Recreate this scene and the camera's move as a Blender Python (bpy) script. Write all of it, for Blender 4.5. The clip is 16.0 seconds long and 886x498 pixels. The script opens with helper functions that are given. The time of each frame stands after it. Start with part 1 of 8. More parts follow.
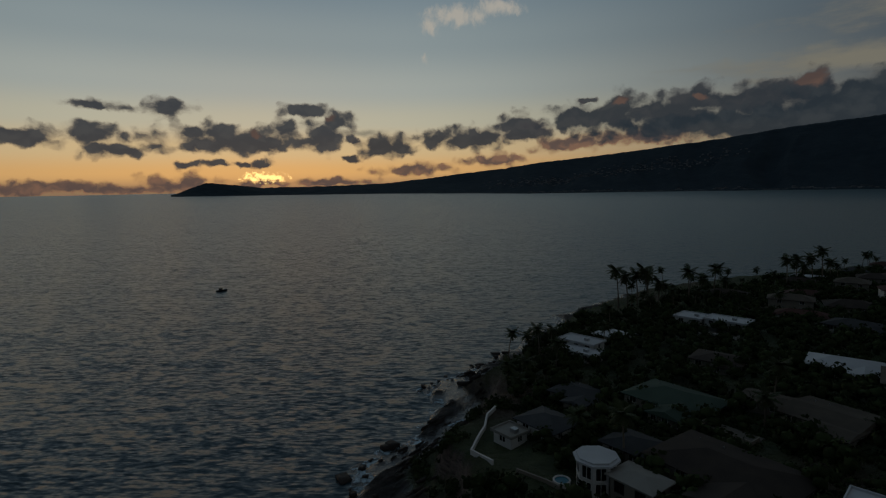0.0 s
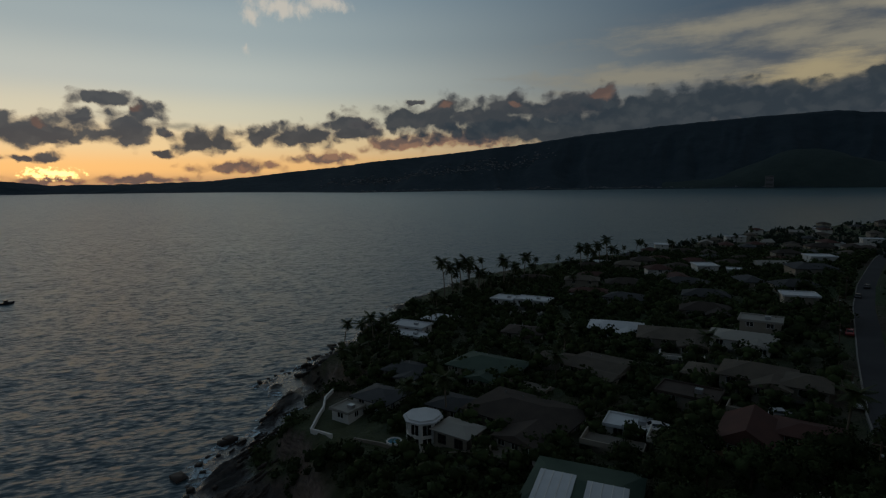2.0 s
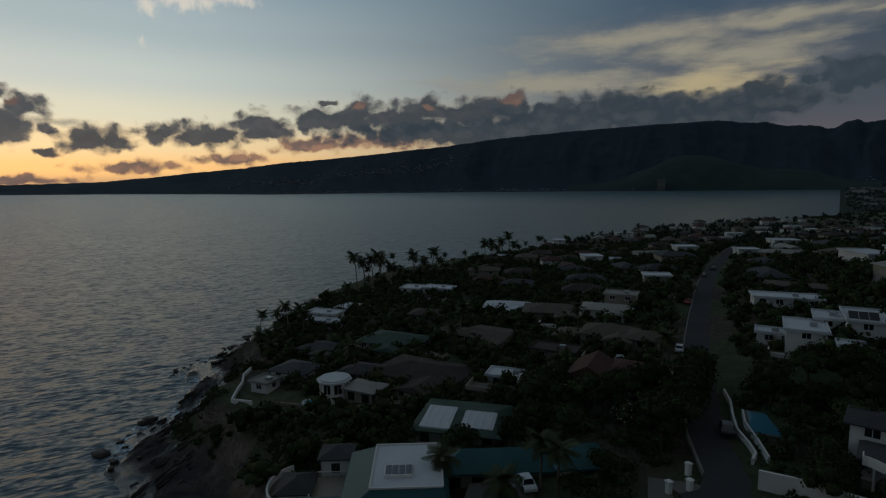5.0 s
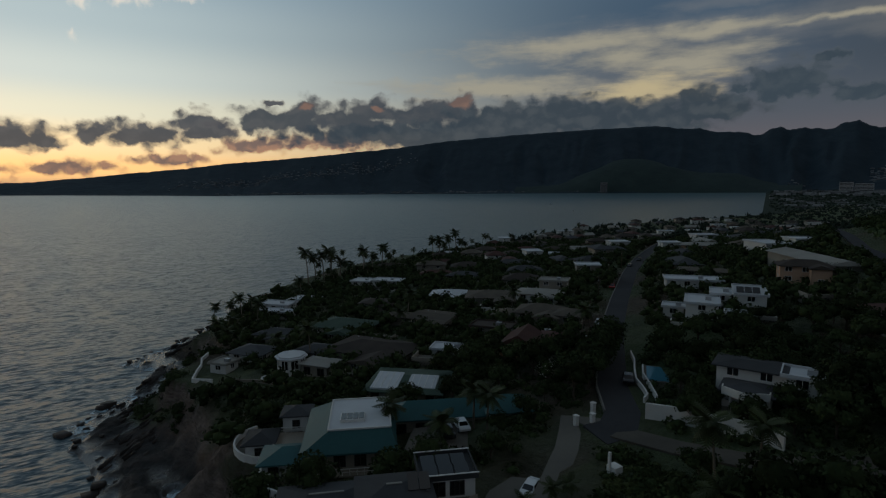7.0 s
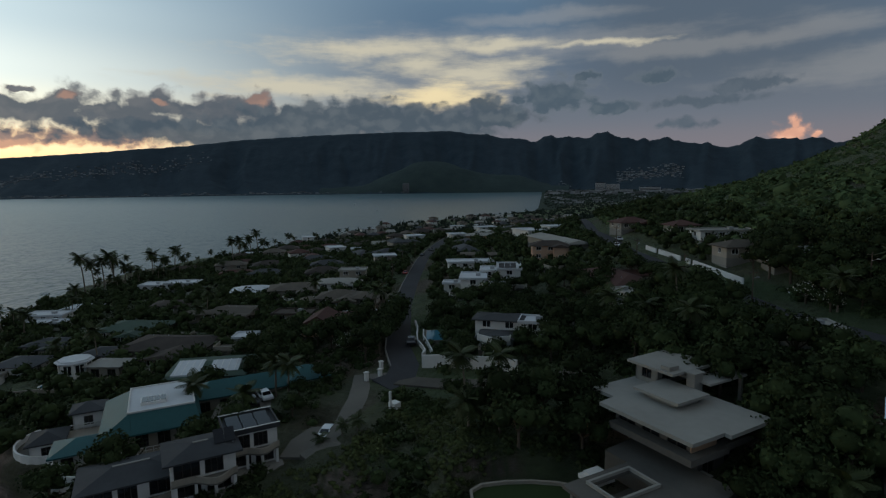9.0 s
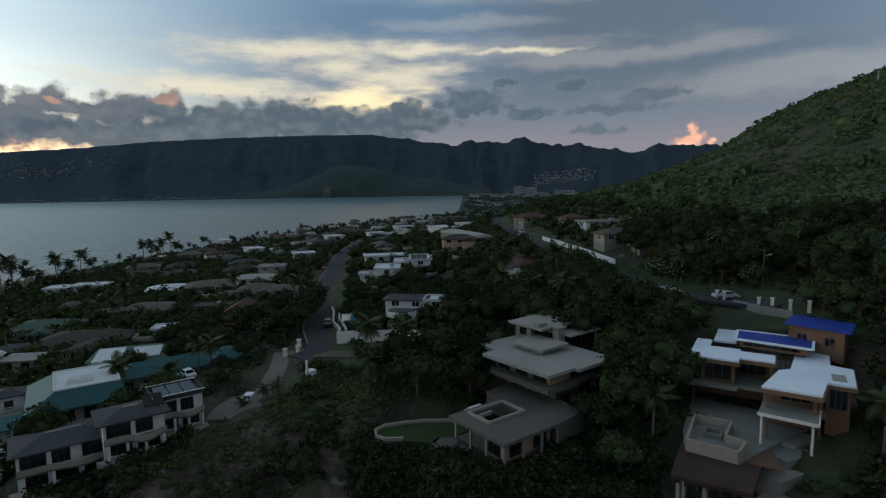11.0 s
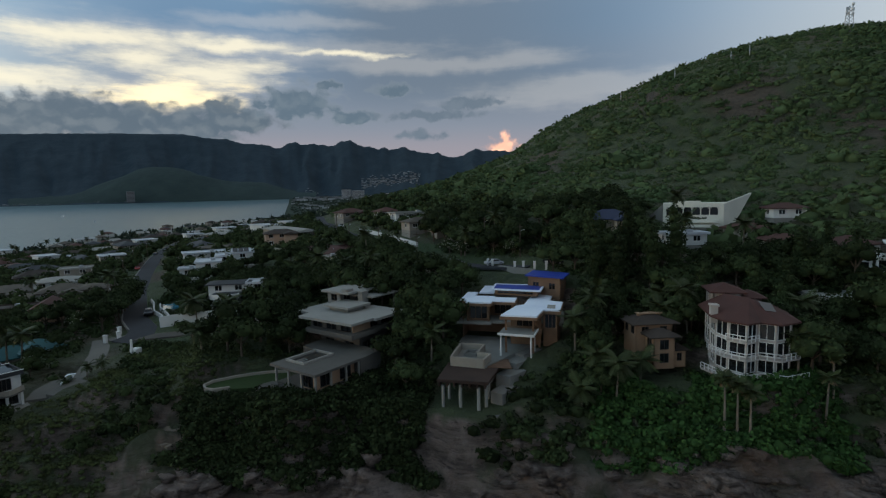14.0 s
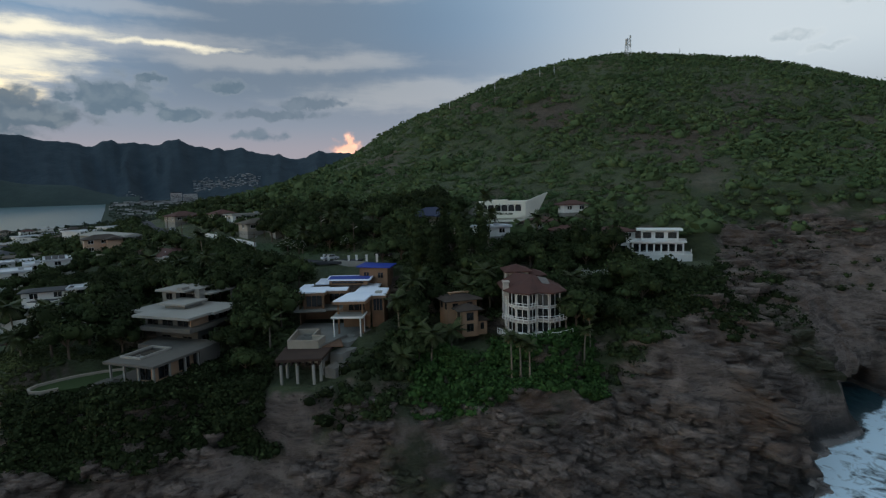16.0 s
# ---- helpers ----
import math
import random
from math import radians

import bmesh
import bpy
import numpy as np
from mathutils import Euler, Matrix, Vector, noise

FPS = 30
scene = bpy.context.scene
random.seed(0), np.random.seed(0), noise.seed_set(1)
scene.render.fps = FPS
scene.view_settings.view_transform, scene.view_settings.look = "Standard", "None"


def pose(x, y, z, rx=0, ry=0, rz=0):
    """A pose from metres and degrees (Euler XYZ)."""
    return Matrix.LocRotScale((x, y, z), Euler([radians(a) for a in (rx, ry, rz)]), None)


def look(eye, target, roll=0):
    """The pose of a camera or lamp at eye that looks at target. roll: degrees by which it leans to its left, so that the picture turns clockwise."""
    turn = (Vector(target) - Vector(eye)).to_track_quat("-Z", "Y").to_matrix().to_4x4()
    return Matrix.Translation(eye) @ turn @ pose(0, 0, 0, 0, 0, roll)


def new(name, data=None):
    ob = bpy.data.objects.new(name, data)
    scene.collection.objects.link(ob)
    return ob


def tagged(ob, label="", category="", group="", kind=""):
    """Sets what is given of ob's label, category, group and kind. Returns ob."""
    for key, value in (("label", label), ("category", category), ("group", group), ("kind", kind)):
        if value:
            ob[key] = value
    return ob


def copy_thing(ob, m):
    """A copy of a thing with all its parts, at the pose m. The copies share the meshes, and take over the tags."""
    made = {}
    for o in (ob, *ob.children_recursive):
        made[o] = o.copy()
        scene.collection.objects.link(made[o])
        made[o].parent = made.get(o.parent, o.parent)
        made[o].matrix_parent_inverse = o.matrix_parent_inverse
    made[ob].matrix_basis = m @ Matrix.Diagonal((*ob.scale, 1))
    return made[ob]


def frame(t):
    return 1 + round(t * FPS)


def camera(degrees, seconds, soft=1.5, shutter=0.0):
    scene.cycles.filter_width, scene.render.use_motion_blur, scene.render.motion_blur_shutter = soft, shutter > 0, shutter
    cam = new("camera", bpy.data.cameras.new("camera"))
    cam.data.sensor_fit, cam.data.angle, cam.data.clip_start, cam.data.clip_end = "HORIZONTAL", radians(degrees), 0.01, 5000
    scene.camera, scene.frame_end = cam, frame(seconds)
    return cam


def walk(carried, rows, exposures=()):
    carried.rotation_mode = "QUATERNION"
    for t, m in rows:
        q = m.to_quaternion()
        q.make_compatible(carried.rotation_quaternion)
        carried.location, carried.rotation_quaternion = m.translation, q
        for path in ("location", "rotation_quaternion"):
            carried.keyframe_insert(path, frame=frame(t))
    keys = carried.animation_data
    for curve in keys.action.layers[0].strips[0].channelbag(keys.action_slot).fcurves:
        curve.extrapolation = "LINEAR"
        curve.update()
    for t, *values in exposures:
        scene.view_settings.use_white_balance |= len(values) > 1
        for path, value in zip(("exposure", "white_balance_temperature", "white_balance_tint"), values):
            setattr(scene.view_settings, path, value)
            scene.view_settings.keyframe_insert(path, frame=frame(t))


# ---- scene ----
cam = camera(78.5, 16.0, soft=1.25)
PATH = [
    (0, (-0.187, -1.367, 62.323), (-0.237, 0.62, 62.098), -1.1),
    (0.5, (0.01, -4.084, 62.124), (0.15, -2.102, 61.897), -1.1),
    (1, (-0.076, -6.631, 61.963), (0.288, -4.678, 61.73), -0.9),
    (1.5, (-0.444, -9.09, 61.741), (0.072, -7.172, 61.504), -0.8),
    (2, (-0.887, -11.52, 61.55), (-0.337, -9.612, 61.312), -0.8),
    (2.5, (-0.979, -14.57, 61.393), (-0.419, -12.664, 61.156), -0.8),
    (3, (-1.201, -17.464, 61.069), (-0.611, -15.568, 60.833), -0.7),
    (3.5, (-1.833, -20.397, 60.665), (-1.224, -18.506, 60.431), -0.7),
    (4, (-2.562, -23.213, 60.288), (-1.939, -21.327, 60.055), -0.7),
    (4.5, (-3.207, -26.379, 59.987), (-2.507, -24.52, 59.755), -0.7),
    (5, (-4.153, -29.25, 59.568), (-3.314, -27.449, 59.335), -0.6),
    (5.2, (-4.664, -30.458, 59.454), (-3.776, -28.681, 59.221), -0.6),
    (7.3, (-10.239, -43.301, 57.154), (-9.186, -41.615, 56.93), -0.4),
    (7.5, (-10.844, -44.525, 56.989), (-9.741, -42.872, 56.765), -0.4),
    (8, (-12.401, -47.79, 56.614), (-11.147, -46.249, 56.388), -0.4),
    (8.5, (-13.999, -50.902, 56.251), (-12.594, -49.498, 56.022), -0.5),
    (9, (-15.805, -53.853, 55.727), (-14.272, -52.59, 55.499), -0.6),
    (9.2, (-16.588, -55.017, 55.602), (-15.019, -53.798, 55.373), -0.6),
    (11.3, (-25.827, -65.555, 53.255), (-24.101, -64.568, 53.038), -0.8),
    (11.5, (-26.762, -66.503, 53.101), (-25.01, -65.562, 52.883), -0.8),
    (12, (-29.35, -68.643, 52.664), (-27.533, -67.836, 52.446), -0.9),
    (12.5, (-31.928, -70.501, 52.122), (-30.094, -69.734, 51.906), -0.9),
    (13, (-34.691, -72.379, 51.673), (-32.816, -71.717, 51.457), -1.0),
    (13.5, (-37.606, -74.153, 51.256), (-35.686, -73.636, 51.039), -1.1),
    (14, (-40.594, -75.621, 50.783), (-38.661, -75.154, 50.568), -1.2),
    (14.5, (-43.558, -77.002, 50.506), (-41.623, -76.542, 50.293), -1.2),
    (15, (-46.486, -78.309, 50.36), (-44.549, -77.855, 50.15), -1.2),
    (15.5, (-49.532, -79.573, 50.236), (-47.555, -79.359, 50.022), -1.3),
    (16, (-53.248, -80.547, 50.243), (-51.261, -80.632, 50.024), -1.5),
]
EXPOSURE = [(0.0, -2.26), (1.0, -2.02), (3.5, -1.65), (5.0, -1.52), (7.5, -1.15), (8.5, -0.68), (12.5, 0.12), (16.0, 0.38)]
walk(cam, [(t, look(eye, target, roll)) for t, eye, target, roll in PATH], EXPOSURE)

# ---------------------------------------------------------------- sky and sun
SUN_AZ, SUN_EL = -19.8, 1.6          # degrees from +y towards +x, and above the sea


def sky_world():
    """Dusk sky: a low sun behind the clouds of the western horizon."""
    w = bpy.data.worlds.new("dusk_sky")
    w.use_nodes = True
    nt = w.node_tree
    nt.nodes.clear()
    N, L = nt.nodes.new, nt.links.new

    def num(op, a, b=None, c=None, clamp=False):
        n = N("ShaderNodeMath")
        n.operation, n.use_clamp = op, clamp
        for i, v in enumerate((a, b, c)):
            if v is None:
                continue
            if isinstance(v, (int, float)):
                n.inputs[i].default_value = v
            else:
                L(v, n.inputs[i])
        return n.outputs[0]

    def ramp(fac, stops, mode="EASE"):
        n = N("ShaderNodeValToRGB")
        n.color_ramp.interpolation = mode
        el = n.color_ramp.elements
        while len(el) < len(stops):
            el.new(0.5)
        for e, (p, c) in zip(el, stops):
            e.position, e.color = p, (*c, 1)
        L(fac, n.inputs[0])
        return n.outputs[0]

    def mix(fac, a, b):
        n = N("ShaderNodeMix")
        n.data_type = "RGBA"
        for i, v in ((0, fac), (6, a), (7, b)):
            if isinstance(v, (int, float)):
                n.inputs[i].default_value = v
            elif isinstance(v, tuple):
                n.inputs[i].default_value = (*v, 1)
            else:
                L(v, n.inputs[i])
        return n.outputs[2]

    def smooth(v, lo, hi):
        n = N("ShaderNodeMapRange")
        n.interpolation_type = "SMOOTHSTEP"
        n.inputs[1].default_value, n.inputs[2].default_value = lo, hi
        L(v, n.inputs[0])
        return n.outputs[0]

    def noise_at(vec, scale, detail=5, rough=0.55):
        n = N("ShaderNodeTexNoise")
        n.inputs["Scale"].default_value, n.inputs["Detail"].default_value, n.inputs["Roughness"].default_value = scale, detail, rough
        L(vec, n.inputs["Vector"])
        return n.outputs[0]

    def spread(vec, k, off=(0, 0, 0)):
        n = N("ShaderNodeVectorMath")
        n.operation = "MULTIPLY_ADD"
        L(vec, n.inputs[0])
        n.inputs[1].default_value, n.inputs[2].default_value = k, off
        return n.outputs[0]

    co = N("ShaderNodeTexCoord")
    sep = N("ShaderNodeSeparateXYZ")
    L(co.outputs["Generated"], sep.inputs[0])
    X, Y, Z = sep.outputs
    az = num("MULTIPLY", num("ARCTAN2", X, Y), 57.2958)
    el = num("MULTIPLY", num("ARCSINE", Z), 57.2958)
    uv = N("ShaderNodeCombineXYZ")
    L(az, uv.inputs[0])
    L(el, uv.inputs[1])
    uv = uv.outputs[0]

    # clear sky: warm towards the sun, cold away from it
    up = num("DIVIDE", el, 90.0, clamp=True)
    warm = ramp(up, WARM_SKY)
    cold = ramp(up, COLD_SKY)
    off = num("ABSOLUTE", num("SUBTRACT", az, SUN_AZ))
    base = mix(smooth(num("SUBTRACT", off, num("MULTIPLY", smooth(el, 14, 40), 12.0)), 12, 72), warm, cold)
    base = mix(num("MULTIPLY", smooth(az, 88, 125), smooth(el, 2, 13)), base, FAR_SIDE)
    grey = num("MULTIPLY", num("MULTIPLY", smooth(az, 56, 72), smooth(az, 108, 78)), smooth(el, 6, 11))
    base = mix(num("MULTIPLY", grey, 0.8), base, DULL_SIDE)
    nish = N("ShaderNodeTexSky")
    nish.sky_type, nish.sun_disc = "NISHITA", False
    nish.sun_elevation, nish.sun_rotation = radians(SUN_EL), radians(SUN_AZ)
    nish.altitude, nish.air_density, nish.dust_density = 60, 1.0, 1.2
    add = N("ShaderNodeVectorMath")
    add.operation = "MULTIPLY_ADD"
    L(nish.outputs[0], add.inputs[0])
    add.inputs[1].default_value = (0.02, 0.02, 0.02)
    L(base, add.inputs[2])
    sky = add.outputs[0]

    # high thin cloud: dull streaked sheets, cream where the light comes under them
    cn = noise_at(spread(uv, (0.06, 0.20, 0), (3.1, 0.4, 0)), 1.0, 8, 0.6)
    cf = noise_at(spread(uv, (0.13, 0.62, 0), (7.3, 2.2, 1)), 1.0, 7, 0.62)

    def bent(scale, detail, k, at=uv):
        wob = N("ShaderNodeTexNoise")
        wob.inputs["Scale"].default_value, wob.inputs["Detail"].default_value, wob.inputs["Roughness"].default_value = scale, detail, 0.58
        L(at, wob.inputs["Vector"])
        back = spread(at, (1, 1, 0), (-k[0] / 2, -k[1] / 2, 0))
        m = N("ShaderNodeVectorMath")
        m.operation = "MULTIPLY_ADD"
        L(wob.outputs["Color"], m.inputs[0])
        m.inputs[1].default_value = (k[0], k[1], 0)
        L(back, m.inputs[2])
        return m.outputs[0]

    def ovals(at, rows, flat=1.0, soft=0.0):
        """1 in the middle of the nearest oval, 0 on its rim; the underside is flatter."""
        best = None
        for a_, e_, wd_, ht_ in rows:
            v = spread(at, (1 / wd_, 1 / ht_, 0), (-a_ / wd_, -e_ / ht_, 0))
            if flat != 1.0:
                back = spread(v, (-1, -flat, 0))
                m = N("ShaderNodeVectorMath")
                m.operation = "MAXIMUM"
                L(v, m.inputs[0])
                L(back, m.inputs[1])
                v = m.outputs[0]
            n = N("ShaderNodeVectorMath")
            n.operation = "LENGTH"
            L(v, n.inputs[0])
            v = n.outputs["Value"]
            if best is None:
                best = v
            elif soft:
                best = num("SMOOTH_MIN", best, v, soft)
            else:
                best = num("MINIMUM", best, v)
        return num("SUBTRACT", 1.0, best)

    drawn = bent(0.16, 5, (5.0, 2.6))
    streak = num("ADD", num("MULTIPLY", num("SUBTRACT", cn, 0.5), 1.0), num("MULTIPLY", num("SUBTRACT", cf, 0.5), 1.7))
    veil = smooth(num("ADD", ovals(drawn, CIRRUS, soft=0.3), streak), -0.60, 0.55)
    glow = smooth(num("ADD", ovals(drawn, CIRRUS_BRIGHT, soft=0.3), num("MULTIPLY", streak, 1.9)), -0.75, 1.0)
    dull = N("ShaderNodeVectorMath")
    dull.operation = "MULTIPLY_ADD"
    L(sky, dull.inputs[0])
    dull.inputs[1].default_value, dull.inputs[2].default_value = (0.72, 0.72, 0.72), CIRRUS_DULL
    sky = mix(num("MULTIPLY", veil, 0.85), sky, dull.outputs[0])
    sky = mix(num("MULTIPLY", glow, 0.8), sky, CIRRUS_LIT)
    # gold light where the low cloud opens over the range
    gold = smooth(num("ADD", ovals(drawn, [(51.2, 9.2, 6.0, 1.5)]), num("MULTIPLY", streak, 1.7)), -0.35, 1.0)
    sky = mix(num("MULTIPLY", gold, 0.7), sky, (1.35, 1.10, 0.62))
    # the wisp high above the point
    ribbed = noise_at(spread(bent(0.5, 3, (1.5, 1.5)), (0.9, 0.5, 0), (1, 7, 2)), 1.0, 7, 0.65)
    wisp = smooth(num("ADD", ovals(bent(0.3, 4, (2.2, 1.6)), [(0.3, 16.8, 3.6, 1.2), (-2.2, 15.8, 1.4, 1.0), (-2.9, 13.2, 0.5, 0.8), (4.6, 17.4, 2.6, 0.8)], soft=0.2), num("MULTIPLY", num("SUBTRACT", ribbed, 0.5), 2.6)), -0.1, 0.95)
    sky = mix(num("MULTIPLY", wisp, 0.85), sky, (1.95, 1.80, 1.55))

    # heaped clouds: swelling lumps with ragged heads and flatter undersides
    lumpy = bent(0.55, 6, (2.0, 1.5))
    cells = spread(lumpy, (0.62, 0.85, 0))
    knobs = N("ShaderNodeTexVoronoi")
    knobs.feature, knobs.voronoi_dimensions = "SMOOTH_F1", "2D"
    knobs.inputs["Scale"].default_value, knobs.inputs["Smoothness"].default_value = 1.0, 0.5
    L(cells, knobs.inputs["Vector"])
    knob = num("MULTIPLY", num("SUBTRACT", 0.42, knobs.outputs["Distance"]), 1.0)
    fray = num("MULTIPLY", num("SUBTRACT", noise_at(spread(lumpy, (1.1, 1.5, 0)), 1.0, 6, 0.6), 0.5), 0.9)
    fine = noise_at(spread(uv, (1.5, 2.0, 0), (5, 5, 0)), 1.0, 4, 0.6)
    swell = noise_at(spread(lumpy, (0.42, 0.60, 0), (2, 9, 0)), 1.0, 3, 0.5)
    under = noise_at(spread(lumpy, (0.42, 0.60, 0), (2, 9.42, 0)), 1.0, 3, 0.5)
    # the upper side of each swelling takes the sky's light
    upper = smooth(num("ADD", num("SUBTRACT", swell, under), num("MULTIPLY", knob, 0.35)), -0.10, 0.22)

    for rows, body, top, rim, fill in CLOUDS:
        d = num("ADD", num("ADD", ovals(lumpy, rows, 1.3, 0.3), fill), num("ADD", knob, fray))
        shade = mix(smooth(d, -0.15, 0.50), rim, mix(num("MULTIPLY", upper, 0.8), body, top))
        sky = mix(num("MULTIPLY", smooth(d, -0.28, 0.48), 0.96), sky, shade)

    # the sun's own light on the rims just over the headland
    sd = N("ShaderNodeVectorMath")
    sd.operation = "LENGTH"
    L(spread(uv, (0.36, 1.4, 0), (0.36 * 19.3, -1.4 * 1.35, 0)), sd.inputs[0])
    burst = smooth(num("ADD", num("SUBTRACT", 1.0, sd.outputs["Value"]), num("MULTIPLY", num("SUBTRACT", fine, 0.5), 3.0)), 0.2, 0.8)
    sky = mix(burst, sky, (8.0, 5.0, 1.7))

    bg = N("ShaderNodeBackground")
    L(sky, bg.inputs[0])
    bg.inputs[1].default_value = 1.0
    out = N("ShaderNodeOutputWorld")
    L(bg.outputs[0], out.inputs[0])
    scene.world = w


WARM_SKY = [(0.0, (1.10, 0.72, 0.45)), (0.02, (2.85, 1.68, 0.66)), (0.045, (2.60, 1.96, 1.08)), (0.075, (2.0, 1.94, 1.50)),
            (0.11, (1.52, 1.68, 1.58)), (0.16, (1.08, 1.32, 1.38)), (0.22, (0.74, 1.01, 1.19)), (0.40, (0.43, 0.65, 0.86)), (1.0, (0.128, 0.192, 0.268))]
COLD_SKY = [(0.0, (0.28, 0.25, 0.285)), (0.04, (0.26, 0.25, 0.30)), (0.08, (0.185, 0.22, 0.285)), (0.13, (0.145, 0.21, 0.305)),
            (0.18, (0.128, 0.22, 0.34)), (0.24, (0.16, 0.275, 0.40)), (0.45, (0.20, 0.24, 0.28)), (1.0, (0.10, 0.105, 0.12))]
FAR_SIDE, DULL_SIDE = (0.44, 0.495, 0.54), (0.115, 0.15, 0.20)
CIRRUS_DULL, CIRRUS_LIT = (0.19, 0.18, 0.165), (0.90, 0.83, 0.63)
# bands of thin high cloud: azimuth, elevation, half width, half height, in degrees
CIRRUS = [(41, 10.0, 15, 1.0), (52.5, 11.2, 8, 2.6), (47, 13.8, 13, 1.7), (60, 13.8, 16, 1.3), (76, 12.6, 12, 0.8), (29, 10.2, 6, 0.4), (60, 16.4, 7, 0.7), (95, 9.5, 14, 1.6), (70, 20, 20, 1.5)]
CIRRUS_BRIGHT = [(36, 10.0, 9.5, 0.95), (48.4, 12.1, 3.6, 1.0), (51.3, 9.8, 4.4, 1.2), (44, 13.7, 9, 1.0), (56, 13.9, 7, 0.6), (66, 13.6, 7, 0.25), (54, 11.6, 5, 1.2), (-9.2, 5.7, 2.6, 0.3)]
# heaped clouds, each a row of lumps, with the colours of body, upper sides and edge, and how full they are
CLOUDS = [
    # low warm haze clouds on the horizon
    ([(-37, 0.4, 11, 0.7), (-27.3, 0.8, 3.4, 1.1), (-19.8, 0.7, 3.0, 0.5), (-13, 0.8, 5, 0.5), (-4.3, 1.9, 4.8, 0.7), (4.0, 2.6, 3.4, 0.9), (11.7, 4.1, 4.4, 0.9), (19, 4.6, 7, 1.0)],
     (0.42, 0.29, 0.265), (0.95, 0.52, 0.34), (1.2, 0.66, 0.34), -0.05),
    # the broken row near the sun
    ([(-39, 4.8, 3.0, 0.9), (-34, 5.2, 3.0, 1.0), (-32, 3.8, 2.6, 0.8), (-27.6, 7.5, 1.9, 1.1), (-33, 7.7, 2.0, 0.5), (-22.3, 4.7, 7.6, 1.25), (-23.4, 5.6, 1.9, 1.1), (-25.6, 5.5, 1.5, 0.8), (-17.2, 5.8, 1.8, 1.1),
      (-13.5, 5.2, 2.3, 1.8), (-11.9, 6.8, 1.8, 0.9), (-15.0, 7.8, 2.7, 0.7), (-26.2, 2.6, 1.0, 0.4), (-23.7, 2.6, 1.6, 0.35), (-21.4, 2.7, 1.0, 0.3), (-19.4, 2.7, 1.3, 0.4), (-10.7, 5.1, 0.6, 0.5)],
     (0.155, 0.175, 0.215), (0.225, 0.24, 0.265), (0.55, 0.42, 0.34), 0.10),
    ([(-7.1, 4.3, 3.0, 1.2), (-10.8, 3.1, 1.0, 0.35), (-1.9, 4.9, 2.0, 0.9), (1.4, 4.9, 4.4, 1.2), (6.7, 6.2, 2.6, 1.2), (7.0, 5.2, 3.0, 0.8), (13.4, 8.4, 0.9, 0.3)],
     (0.135, 0.155, 0.19), (0.20, 0.21, 0.235), (0.44, 0.34, 0.29), 0.12),
    ([(13.8, 6.4, 4.4, 1.2), (16.7, 7.4, 1.4, 1.3), (21.6, 6.6, 3.6, 1.4), (23.6, 7.6, 1.5, 1.2), (28.3, 7.0, 4.0, 1.4), (32.5, 7.5, 1.9, 1.4)],
     (0.115, 0.142, 0.178), (0.18, 0.195, 0.22), (0.24, 0.22, 0.235), 0.30),
    # the long bank on the mountains
    ([(29, 5.2, 11, 1.2), (35.3, 6.5, 5, 1.5), (41.9, 6.7, 5, 1.6), (47.1, 6.5, 5, 1.5), (52.0, 6.4, 4.4, 1.4), (55.0, 7.3, 2.0, 1.4), (57.0, 6.9, 2.6, 0.9)],
     (0.098, 0.135, 0.172), (0.16, 0.195, 0.225), (0.15, 0.175, 0.205), 0.40),
    # loose dark heaps further round
    ([(62.0, 8.6, 3.6, 1.7), (67.6, 7.5, 2.2, 0.8), (65, 10.6, 1.1, 0.4), (71.6, 10.2, 1.9, 0.6), (58.5, 8.5, 0.6, 0.4)], (0.105, 0.15, 0.195), (0.15, 0.195, 0.235), (0.20, 0.24, 0.28), 0.15),
    ([(75.5, 7.7, 5.4, 0.7), (78.7, 8.8, 4.6, 0.8), (74.7, 5.7, 3.0, 0.6)], (0.125, 0.165, 0.21), (0.15, 0.19, 0.235), (0.17, 0.205, 0.25), -0.1),
    ([(124.7, 12.2, 2.4, 0.8), (127.4, 10.9, 2.2, 0.5), (130, 14.6, 3.6, 0.9)], (0.36, 0.42, 0.46), (0.48, 0.53, 0.56), (0.50, 0.55, 0.58), -0.2),
    # heads that the sun still reaches
    ([(16.7, 8.1, 0.9, 0.6), (32.4, 8.6, 1.3, 0.75), (23.7, 8.0, 0.7, 0.4), (-12.9, 7.2, 0.9, 0.4), (-20.1, 5.5, 0.6, 0.4)], (0.38, 0.265, 0.235), (0.54, 0.34, 0.27), (0.34, 0.26, 0.24), -0.05),
    ([(82.8, 4.3, 1.4, 0.9), (83.1, 5.3, 0.6, 0.8), (84.6, 4.1, 0.5, 0.4)], (1.0, 0.53, 0.37), (1.3, 0.70, 0.48), (0.62, 0.37, 0.31), 0.0),
]
sky_world()

sun = new("sun", bpy.data.lights.new("sun", "SUN"))
sun.data.energy, sun.data.angle, sun.data.color = 0.03, radians(25), (1.0, 0.62, 0.36)
sun.matrix_world = look((0, 0, 0), (-math.sin(radians(SUN_AZ)), -math.cos(radians(SUN_AZ)), -math.tan(radians(3.0))))

